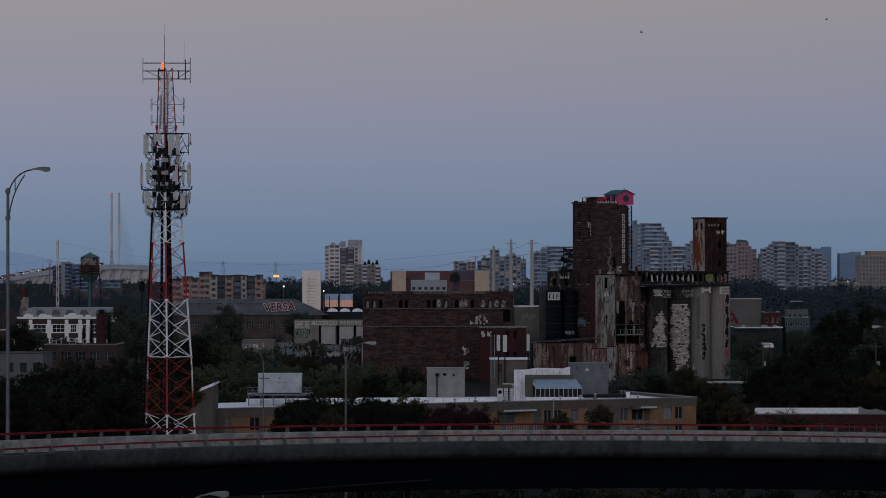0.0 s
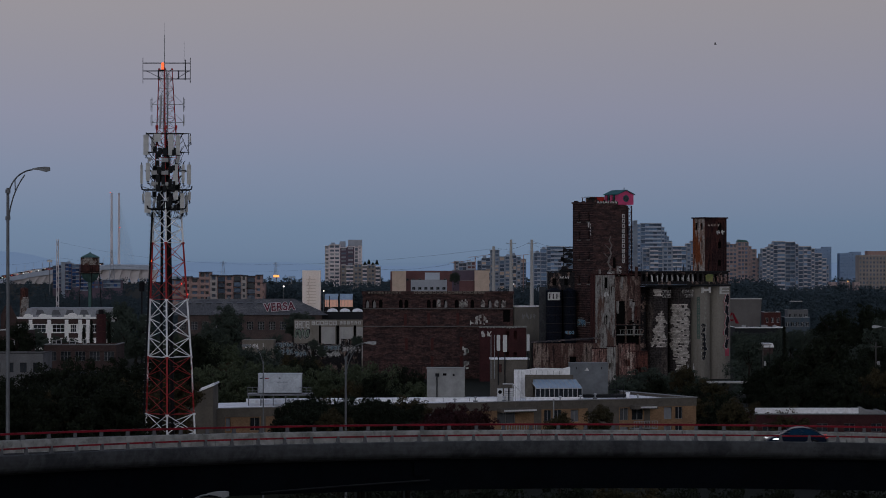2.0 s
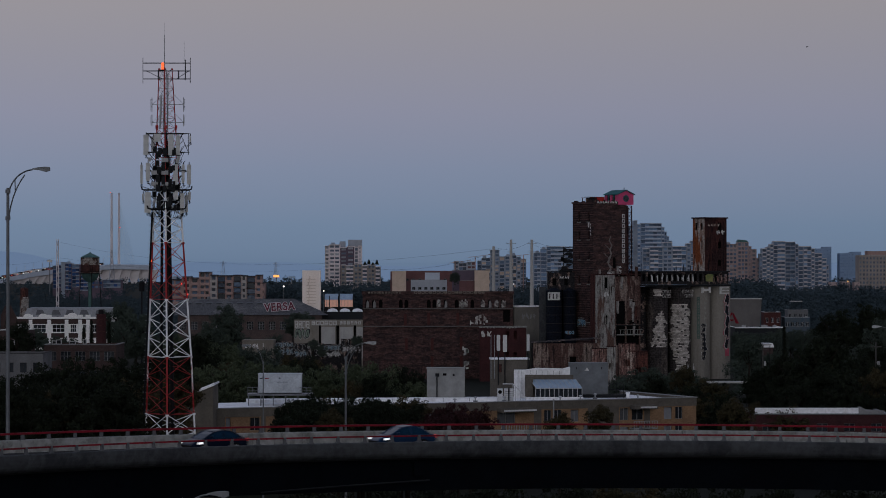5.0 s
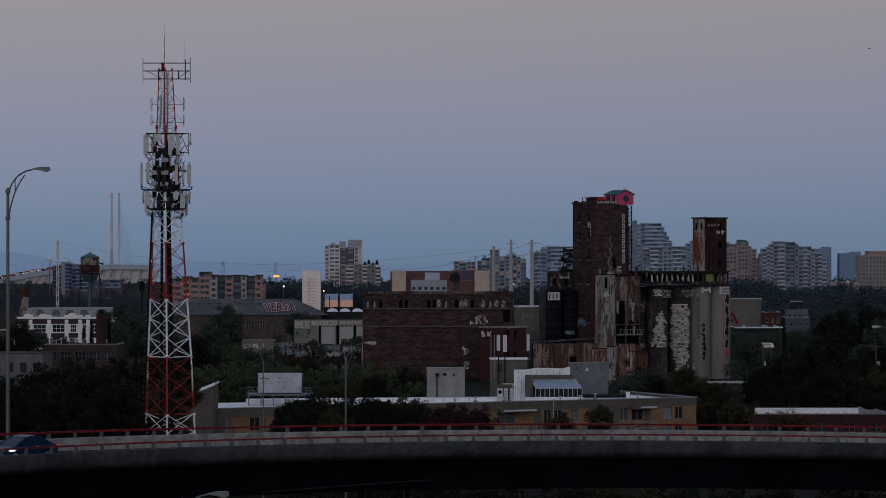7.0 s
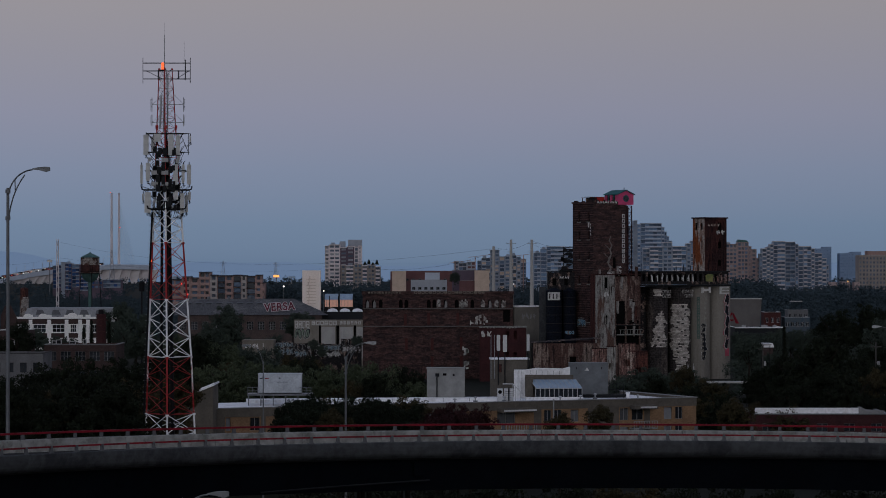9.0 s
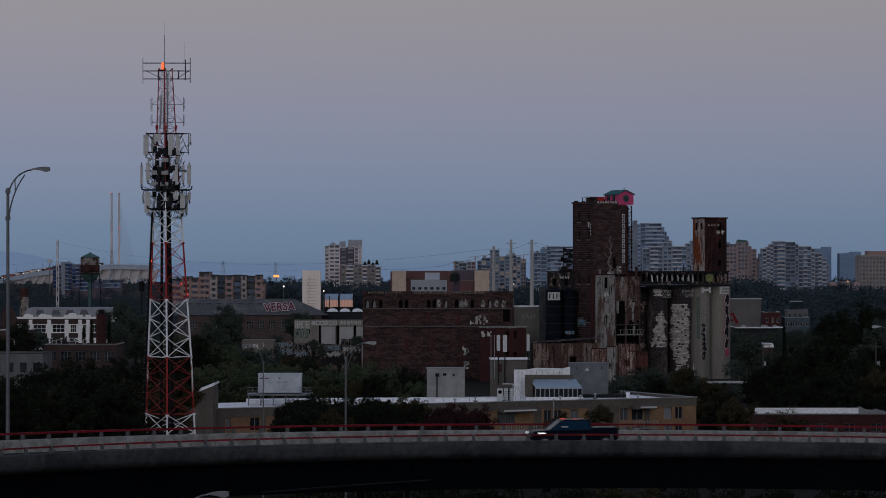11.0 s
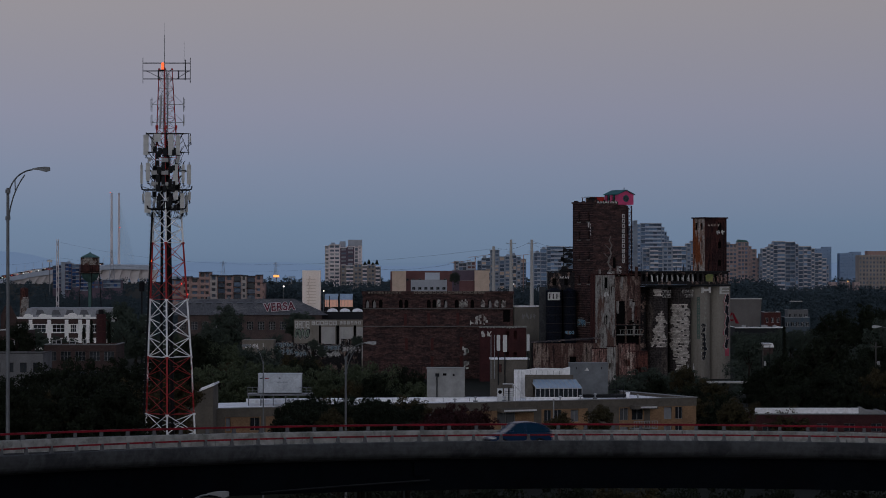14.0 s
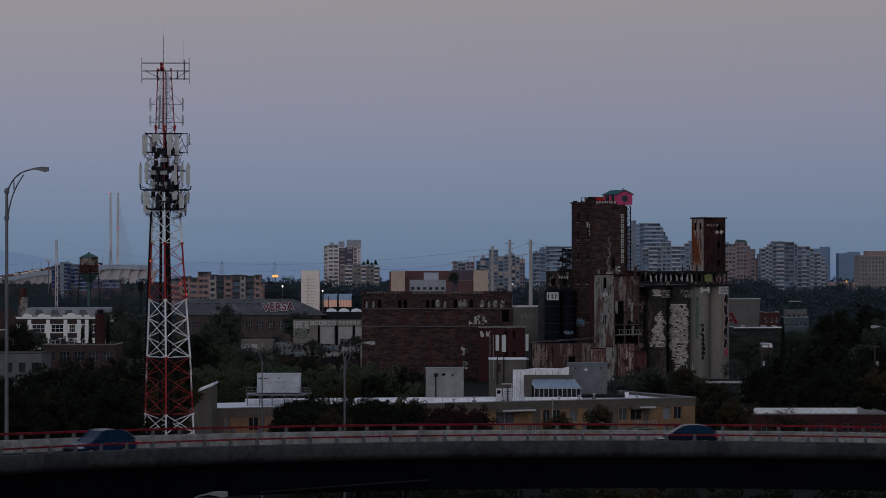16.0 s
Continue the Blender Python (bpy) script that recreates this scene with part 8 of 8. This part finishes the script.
# ---- the river bridge and the far shore ----
def bridge():
    D = 4500
    ob = thing("river_bridge", "long river bridge with a rising roadway", "bridge", 0, 0, 0)
    path = [(-750.54, 4300, -6.96), (-688.96, 4350, 8.40), (-643.55, 4400, 18.78), (-596.92, 4450, 25.81), (-530.90, 4500, 30.27), (-473.25, 4540, 29.33)]
    deck = Shape()
    for k, (a, b, c) in enumerate(path):
        deck.v += [(a, b, c), (a, b + 40, c + 1), (a, b + 40, c - 7), (a, b, c - 7)]
        if k:
            j = 4 * k - 4
            deck.f += [(j + p, j + 4 + p, j + 4 + (p + 1) % 4, j + (p + 1) % 4) for p in range(4)]
            deck.s += [0] * 4
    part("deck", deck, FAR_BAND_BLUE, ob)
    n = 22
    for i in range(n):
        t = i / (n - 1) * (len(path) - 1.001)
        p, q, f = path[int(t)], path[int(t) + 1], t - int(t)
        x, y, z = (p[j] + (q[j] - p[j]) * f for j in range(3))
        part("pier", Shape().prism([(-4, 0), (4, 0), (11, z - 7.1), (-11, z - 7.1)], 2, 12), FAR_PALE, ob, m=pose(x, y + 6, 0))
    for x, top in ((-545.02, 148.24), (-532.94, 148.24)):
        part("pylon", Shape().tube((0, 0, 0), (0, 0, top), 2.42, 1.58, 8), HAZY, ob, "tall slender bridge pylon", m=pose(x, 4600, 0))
    st = Shape()
    for k in range(14):
        st.tube((-532.48, 4600, 138.95 - k * 4), (-507.73 - k * 1.6, 4620, 30.21), 0.09, n=3, caps=False)
    part("stay_cables", st, FAR_GREY, ob)
    for x, z in ((-546.42, 148.92), (-530.62, 91.42)):
        part("obstruction_lamp", Shape().lathe([(0.4, -0.8), (1.0, 0), (0.4, 0.8)], 8), LAMP_RED, ob, m=pose(x, 4594, z))
    rnd = random.Random(17)
    sh, lamps, poles = Shape(), Shape(), Shape()
    for k in range(190):
        t = rnd.uniform(0.7, 3.7)
        p, q, f = path[int(t)], path[int(t) + 1], t - int(t)
        x, y, z = (p[j] + (q[j] - p[j]) * f for j in range(3))
        off = rnd.choice((4, 10, 22, 30))
        z += off * 0.025
        w, h = rnd.choice(((2.4, 1.6), (2.4, 1.6), (5, 3.4))), 0
        sh.box(x - w[0], x + w[0], y + off, y + off + 2, z + 0.6, z + 0.6 + w[1], rnd.randrange(3))
        if rnd.random() < 0.75:
            lamps.box(x - 0.5, x + 0.5, y + off - 0.4, y + off - 0.1, z + 1.0, z + 1.8, rnd.randrange(3))
    tagged(part("traffic", sh, [PANEL_WHITE, FAR_RED, DARK_STEEL], ob, "distant queue of cars and lorries"), kind="stuff")
    tagged(part("vehicle_lights", lamps, [LAMP_WHITE, LAMP_RED, LAMP_YELLOW], ob, "headlights and tail lights of the far traffic"), kind="stuff")
    for k in range(12):
        t = 0.9 + k * 0.26
        p, q, f = path[int(t)], path[int(t) + 1], t - int(t)
        x, y, z = (p[j] + (q[j] - p[j]) * f for j in range(3))
        part("lamp_post", Shape().tube((x, y + 20, z), (x, y + 20, z + 14), 0.3, n=4), FAR_GREY, ob)
    terraced("blue_offices", "stepped office blocks with bands of dark blue glass", "office block", 2550, ((-355.97, -351.85, 30.42, 1), (-351.85, -348.24, 30.94, 0), (-348.24, -344.64, 33.52, 3), (-344.64, -338.45, 32.48, 0), (-338.45, -331.24, 31.45, 0)), FAR_PLUM, FAR_SLATE, (DEEP_BLUE, DEEP_BLUE, FAR_GLASS), 12)
    terraced("blue_offices", "low pale depot with dark blue window strips", "office block", 2500, ((-324.75, -315.15, 21.89, 0), (-315.15, -304.04, 16.84, 2), (-304.04, -287.88, 17.85, 0)), FAR_PLUM, FAR_SLATE, (DEEP_BLUE, FAR_GLASS), 13)


bridge()


def pylon_line():
    tops = []
    for x, y, t in ((-192.89, 1400, 44.88), (-355.15, 3000, 46.94), (-267.19, 3400, 35.75), (-215.27, 3600, 34.45)):
        ob = thing("power_pylon", "grey steel lattice power pylon", "power pylon", x, y, 0, group="power pylons")
        s = Shape()
        w = 0.6 if y < 2000 else 4
        r = 0.16 if y < 2000 else 0.2
        for a in (-1, 1):
            for b in (-1, 1):
                s.tube((a * w, b * w, 0), (a * 0.4, b * 0.4, t), r, n=4)
        for k in range(9):
            z0, z1 = t * k / 9, t * (k + 1) / 9
            u, v = w + (0.4 - w) * k / 9, w + (0.4 - w) * (k + 1) / 9
            s.tube((-u, -u, z0), (v, -v, z1), r * 0.6, n=3).tube((u, -u, z0), (-v, -v, z1), r * 0.6, n=3)
        part("lattice", s, FAR_PALE if y < 2000 else FAR_SLATE, ob)
        arm = Shape()
        for k, l in ((0.86, 1.2), (0.94, 1.0)):
            arm.tube((-l * w, 0, t * k), (l * w, 0, t * k), r * 0.7, n=4)
        part("cross_arms", arm, FAR_GREY, ob)
    wire = thing("power_lines", "thin sagging overhead power lines", "power line", 0, 0, 0)
    for (x0, y0, z0), (x1, y1, z1), sag in (((-204.60, 1200, 33.00), (-192.89, 1400, 35.83), 2), ((-192.89, 1400, 35.83), (-64.85, 1500, 29.97), 4), ((-192.89, 1400, 43.75), (16.36, 905, 37.73), 8),
                                           ((-29.09, 1000, 31.38), (16.36, 905, 36.27), 2.5), ((16.36, 905, 38.09), (28.73, 905, 40.27), 1.5), ((28.73, 905, 40.27), (43.73, 880, 39.04), 1.5), ((28.73, 905, 39.18), (43.73, 880, 37.62), 1.5)):
        pts = [Vector((x0 + (x1 - x0) * k / 14, y0 + (y1 - y0) * k / 14, z0 + (z1 - z0) * k / 14 - sag * 4 * (k / 14) * (1 - k / 14))) for k in range(15)]
        s = Shape().pipe(pts, 0.028, 3)
        part("wire", s, DARK_STEEL, wire)


pylon_line()


def backdrop():
    # haze over the hills is put in as their own sky-coloured glow
    m = glow("hills_haze_glow", srgb(93, 114, 144)[:3], 1.0)
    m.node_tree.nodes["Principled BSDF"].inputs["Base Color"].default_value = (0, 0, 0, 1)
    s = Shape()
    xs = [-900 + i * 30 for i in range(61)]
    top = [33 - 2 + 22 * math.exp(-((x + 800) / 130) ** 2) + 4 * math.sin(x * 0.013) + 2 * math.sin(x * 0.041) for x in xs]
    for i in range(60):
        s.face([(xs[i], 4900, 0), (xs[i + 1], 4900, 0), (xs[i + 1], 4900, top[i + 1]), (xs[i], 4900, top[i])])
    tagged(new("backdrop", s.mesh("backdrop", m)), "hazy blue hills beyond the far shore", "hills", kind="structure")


backdrop()


# ---- far lamps and signs ----
def lights():
    for x, y, z, r, m, lb in ((-74.06, 1300, 22.23, 0.45, LAMP_WHITE, "white cluster lamp on a tall mast"), (-44.76, 1050, 22.61, 0.3, LAMP_WHITE, "white street lamp beside the tower"), (85.19, 560, 12.08, 0.25, LAMP_YELLOW, "lit yellow yard lamp"), (243.84, 1685, 22.01, 0.5, LAMP_YELLOW, "lit orange lamp among far trees"),
                              (22.22, 880, 26.42, 0.25, LAMP_WHITE, "white lamp beyond the warehouse"), (-31.85, 262, 18.34, 0.05, LAMP_WHITE, "small white lamp among the leaves"), (82.16, 700, 8.40, 0.2, PANEL_WHITE, "white globe lamp in the yard")):
        ob = thing("mast_lamp", lb, "lamp", x, y, 0, group="far lamps")
        part("mast", Shape().tube((0, 0, 0), (0, 0, z - r), 0.1, n=6), STEEL_POLE, ob)
        part("globe", Shape().lathe([(r * 0.4, z - r), (r, z), (r * 0.5, z + r * 0.8)], 8), m, ob)
    for x, y, z, w, h, m, lb in ((-113.23, 1900, 24.17, 3.9, 1.5, LAMP_YELLOW, "lit yellow and orange billboard"), (-102.87, 1900, 23.40, 4.61, 1.15, GREENHOUSE, "pale blue lit roadside billboard"), (-323.39, 2300, 34.86, 4.18, 1.86, PANEL_WHITE, "plain white roadside billboard")):
        ob = thing("billboard", lb, "billboard", x, y, 0, group="billboards")
        part("panel", Shape().box(-w / 2, w / 2, 0, 0.5, z - h / 2, z + h / 2), m, ob)
        part("post", Shape().tube((0, 0.25, 0), (0, 0.25, z - h / 2), 0.4, n=6), STEEL_POLE, ob)


lights()


# ---- vehicles ----
def car(name, label, paint, length=4.5, height=1.45, style="sedan", lit=True):
    """A car that drives towards -x; its wheels stand on z = 0."""
    ob = thing(name, label, "pickup truck" if style == "pickup" else "car")
    L, H, W = length / 2, height, 0.9
    if style == "pickup":
        low = [(-L, 0.45), (-L - 0.04, 0.75), (-L, 1.0), (-L + 0.15, 1.12), (-1.9, 1.18), (-1.2, 1.2), (1.1, 1.2), (1.14, 1.33), (L - 0.05, 1.33), (L, 1.25), (L, 0.6), (L - 0.1, 0.48)]
        top = [(-1.75, 1.19), (-1.3, 1.52), (-0.95, H - 0.05), (-0.7, H), (0.75, H), (0.95, H - 0.06), (1.05, 1.5), (1.1, 1.19)]
    elif style == "hatch":
        low = [(-L + 0.06, 0.32), (-L, 0.5), (-L + 0.04, 0.68), (-L + 0.25, 0.8), (-1.3, 0.93), (-0.95, 0.98), (1.2, 1.02), (L - 0.15, 1.0), (L - 0.03, 0.85), (L, 0.6), (L - 0.08, 0.34)]
        top = [(-1.15, 0.96), (-0.75, 1.22), (-0.35, H - 0.07), (0.05, H), (0.7, H + 0.01), (1.25, H - 0.07), (1.65, H - 0.25), (L - 0.1, 1.02)]
    else:
        low = [(-L + 0.06, 0.32), (-L, 0.48), (-L + 0.04, 0.64), (-L + 0.25, 0.76), (-1.3, 0.89), (-0.95, 0.94), (1.25, 0.97), (L - 0.2, 0.95), (L - 0.04, 0.85), (L, 0.6), (L - 0.08, 0.34)]
        top = [(-1.15, 0.92), (-0.7, 1.19), (-0.3, H - 0.07), (0.05, H), (0.45, H), (0.85, H - 0.07), (1.3, 1.15), (1.6, 0.96)]
    s = Shape()
    s.prism(low, -W, W)
    body = part("body", s, paint, ob)
    for ed in (body,):
        bv = ed.modifiers.new("round", "BEVEL")
        bv.width, bv.segments, bv.limit_method = 0.09, 2, "ANGLE"
    s = Shape()
    k = len(top)
    inset = 0.17
    far = lambda z: W - 0.02 - inset * max(0.0, (z - 0.95) / (H - 0.95)) if style != "pickup" else W - 0.02 - inset * max(0.0, (z - 1.19) / (H - 1.19))
    s.v = [(x, -far(z), z) for x, z in top] + [(x, far(z), z) for x, z in top]
    s.f = [tuple(range(k)), tuple(range(2 * k - 1, k - 1, -1))] + [(i, k + i, k + (i + 1) % k, (i + 1) % k) for i in range(k)]
    s.s = [0] * len(s.f)
    part("cabin_glass", s, CAR_GLASS, ob, "dark tinted windows")
    r = Shape()
    roofline = top[2:-2]
    for (x0, z0), (x1, z1) in zip(roofline, roofline[1:]):
        k0 = len(r.v)
        r.v += [(x, sg * (far(z) + 0.015), z + dz) for dz in (-0.05, 0.02) for x, z in ((x0, z0), (x1, z1)) for sg in (-1, 1)]
        r.f += [tuple(k0 + i for i in g) for g in ((0, 1, 3, 2), (4, 6, 7, 5), (0, 4, 5, 1), (2, 3, 7, 6), (0, 2, 6, 4), (1, 5, 7, 3))]
        r.s += [0] * 6
    for pts in (top[:3], top[-3:]):
        for (x0, z0), (x1, z1) in zip(pts, pts[1:]):
            for sg in (-1, 1):
                r.tube((x0, sg * far(z0), z0), (x1, sg * far(z1), z1), 0.045, n=5)
    for sg in (-1, 1):
        r.tube((0.25, sg * far(H), H - 0.02), (0.3, sg * far(1.0), 1.0), 0.045, n=5)
    part("roof", r, paint, ob)
    for sg in (-1, 1):
        z0, z1 = (0.6, 0.74) if style != "pickup" else (0.86, 1.04)
        lamp = Shape().box(-L + (0.44 if lit else 0.04), -L + (0.84 if lit else 0.34), sg * 0.87 - 0.045, sg * 0.87 + 0.045, z0 + 0.01, z1 - 0.01)
        if sg > 0 or not lit:
            lamp.box(-L - 0.02, -L + 0.12, sg * 0.74 - 0.1, sg * 0.74 + 0.1, z0 + 0.02, z1 - 0.02)
        part("headlight", lamp, LAMP_HEAD if lit else PANEL_WHITE, ob, "lit headlight" if lit else "clear headlight")
        part("tail_light", Shape().box(L - 0.08, L + 0.02, sg * 0.72 - 0.12, sg * 0.72 + 0.12, 0.72, 0.9), LAMP_TAIL, ob, "red tail light")
        part("mirror", Shape().box(-0.8, -0.6, sg * 1.0 - 0.08, sg * 1.0 + 0.08, 0.98, 1.12), paint, ob)
        part("door_handle", Shape().box(0.35, 0.55, sg * 0.915 - 0.015, sg * 0.915 + 0.015, 0.84, 0.88), STEEL_GREY, ob)
    if style == "pickup":
        part("marker_lamps", Shape().box(-0.75, -0.6, -0.45, -0.35, H + 0.03, H + 0.07).box(-0.75, -0.6, -0.05, 0.05, H + 0.03, H + 0.07).box(-0.75, -0.6, 0.35, 0.45, H + 0.03, H + 0.07).box(-0.15, 0.12, -0.75, -0.71, H + 0.022, H + 0.05), MARKER, ob, "row of lit red roof markers")
        part("mirror_cap", Shape().box(-1.0, -0.62, -1.16, -1.09, 1.38, 1.45), FRAME_WHITE, ob, "bright chrome mirror cap")
    part("bumper", Shape().box(-L - 0.06, -L + 0.2, -0.85, 0.85, 0.36, 0.55), BLACK, ob)
    wheels = []
    wr = 0.4 if style == "pickup" else 0.33
    for x in (-L + 0.85, L - 0.9):
        for sg in (-1, 1):
            w = part("wheel", Shape().tube((0, -0.11, 0), (0, 0.11, 0), wr, n=18), BLACK, ob, m=pose(x, sg * 0.82, wr))
            rim = Shape().tube((0, -0.12, 0), (0, 0.12, 0), wr * 0.6, n=10)
            for q in range(5):
                a = q * 1.2566
                rim.tube((0, sg * 0.122, 0), (wr * 0.58 * math.cos(a), sg * 0.122, wr * 0.58 * math.sin(a)), 0.03, n=4)
            part("rim", rim, STEEL_GREY, w)
            wheels.append((w, wr))
    return ob, wheels


CAR_GLASS = mat("car_glass", (0.005, 0.02, 0.042), 0.1, bump=0)
CAR_GLASS.node_tree.nodes["Principled BSDF"].inputs["Specular IOR Level"].default_value = 0.14
CAR_GLASS.node_tree.nodes["Principled BSDF"].inputs["Specular Tint"].default_value = (0.2, 0.55, 1.0, 1)
MARKER = glow("red_marker_lamp", (0.9, 0.1, 0.05), 0.45)
LAMP_TAIL = glow("tail_lamp", (0.8, 0.03, 0.02), 0.5)
NAVY = mat("navy_car_paint", (0.004, 0.006, 0.016), 0.3, 0.0, bump=0)
BLUE_CAR = mat("blue_car_paint", (0.009, 0.026, 0.066), 0.3, 0.0, bump=0)
BLACK_CAR = mat("black_car_paint", (0.004, 0.005, 0.009), 0.35, 0.0, bump=0)
for m_ in (NAVY, BLUE_CAR, BLACK_CAR):
    m_.node_tree.nodes["Principled BSDF"].inputs["Specular IOR Level"].default_value = 0.22
    m_.node_tree.nodes["Principled BSDF"].inputs["Specular Tint"].default_value = (0.35, 0.6, 1.0, 1)
BLACK_CAR.node_tree.nodes["Principled BSDF"].inputs["Specular IOR Level"].default_value = 0.1
CARS = [(car("car", "dark navy saloon car with lit headlights", NAVY, 4.05, 1.42), 3.5, -17.0, 13.42),
        (car("car", "dark blue saloon car with lit headlights", BLUE_CAR, 4.1, 1.48), 3.5, -3.38, 13.6),
        (car("pickup_truck", "black pickup truck with lit headlights", BLACK_CAR, 5.9, 1.85, "pickup"), 12.0, -27.05, 15.04),
        (car("car", "blue estate car with dark windows", BLUE_CAR, 4.3, 1.66, "hatch", False), 14.5, -23.12, 14.72),
        (car("car", "small navy hatchback with dark windows", NAVY, 4.0, 1.5, "hatch", False), 16.0, -4.18, 14.83)]


def bird(label):
    ob = thing("bird", label, "bird", group="birds")
    part("body", Shape().lathe([(0.01, -0.28), (0.07, -0.1), (0.09, 0.05), (0.06, 0.18), (0.02, 0.28)], 8), BIRD_GREY, ob, m=pose(0, 0, 0, 0, 90, 0))
    wings = []
    for sg in (-1, 1):
        w = Shape()
        w.prism([(-0.12, 0), (0.1, 0), (0.08, 0.35), (-0.02, 0.75), (-0.1, 0.72), (-0.14, 0.35)], -0.012, 0.012)
        wings.append((part("wing", w, BIRD_GREY, ob, m=pose(0, 0, 0.04, -90 * sg, 0, 0)), sg))
    return ob, wings


BIRDS = [(bird("dark gull in flight with spread wings"), [(-8.0, 1.62, 76.45), (0.0, 68.58, 76.60), (0.5, 72.12, 76.60), (1.0, 75.55, 76.55), (1.5, 78.58, 76.05), (2.0, 81.62, 75.85), (16.0, 168.28, 75.54)]),
         (bird("small dark bird in level flight"), [(0.0, 39.71, 79.18), (0.5, 43.67, 78.50), (1.0, 47.40, 77.87), (1.5, 50.91, 77.25), (2.0, 54.53, 76.80), (2.5, 57.92, 76.23), (3.0, 61.09, 76.01), (3.5, 63.92, 75.84), (4.0, 66.86, 76.06), (5.2, 74.10, 76.35), (6.5, 82.02, 76.12), (7.0, 85.41, 75.95), (7.5, 88.81, 75.78), (16.0, 146.62, 74.99)])]

# parked cars in the yard beyond the trees
WHITE_CAR = mat("white_car_paint", (0.6, 0.6, 0.6), 0.4, bump=0)
for x_, y_, r_ in ((88.20, 735, 10), (92.36, 728, 170), (76.08, 700, 20), (108.17, 690, 5)):
    ob_, wheels_ = car("parked_car", "white car parked in the yard", WHITE_CAR, 4.4, 1.5, "hatch", False)
    ob_.matrix_basis = pose(x_, y_, 0, 0, 0, r_)


# ---- what moves ----
def motions():
    # the beacon's lit half faces the camera while it flashes, and turns away between
    home = beacon.matrix_basis.copy()
    turn = 0.0
    rows = [(0.0, home)]
    lit = True
    for t, on in BEACON:
        if t > 0 and on != lit:
            rows.append((t, home @ pose(0, 0, 0, 0, 0, turn)))
            turn += 85
            rows.append((t + 0.1, home @ pose(0, 0, 0, 0, 0, turn)))
            turn += 85
            rows.append((t + 0.2, home @ pose(0, 0, 0, 0, 0, turn)))
            turn += 10
            rows.append((t + 0.3, home @ pose(0, 0, 0, 0, 0, turn)))
        lit = on
    rows.append((16.0, home @ pose(0, 0, 0, 0, 0, turn)))
    walk(beacon, rows)
    for (ob, wheels), t0, s0, v in CARS:
        rows = []
        for k in range(33):
            t = k * 0.5
            p, h = ramp_at(s0 - v * (t - t0), LANE, -0.75)
            rows.append((t, pose(*p, 0, 0, h)))
        walk(ob, rows)
        for w, r in wheels:
            at = w.matrix_basis.translation.copy()
            step = math.degrees(v / r / FPS)
            walk(w, [(k / FPS, pose(*at, 0, -k * step, 0)) for k in range(16 * FPS + 1)])
    for n, ((ob, wings), way) in enumerate(BIRDS):
        walk(ob, [(t, pose(x, 500 + 60 * n, z)) for t, x, z in way if t >= 0])
        for w, sg in wings:
            base = w.matrix_basis.copy()
            walk(w, [(k * 0.1, pose(0, 0, 0, sg * (26 * math.sin(k * 0.1 * 16 + n) + 6), 0, 0) @ base) for k in range(161)])


LANE = 5.2
BEACON = [(0.0, True)] + [(0.45 + 3 * k + d, on) for k in range(6) for d, on in ((0.0, False), (0.9, True))]
BEACON = [row for row in BEACON if row[0] < 15.6]
motions()
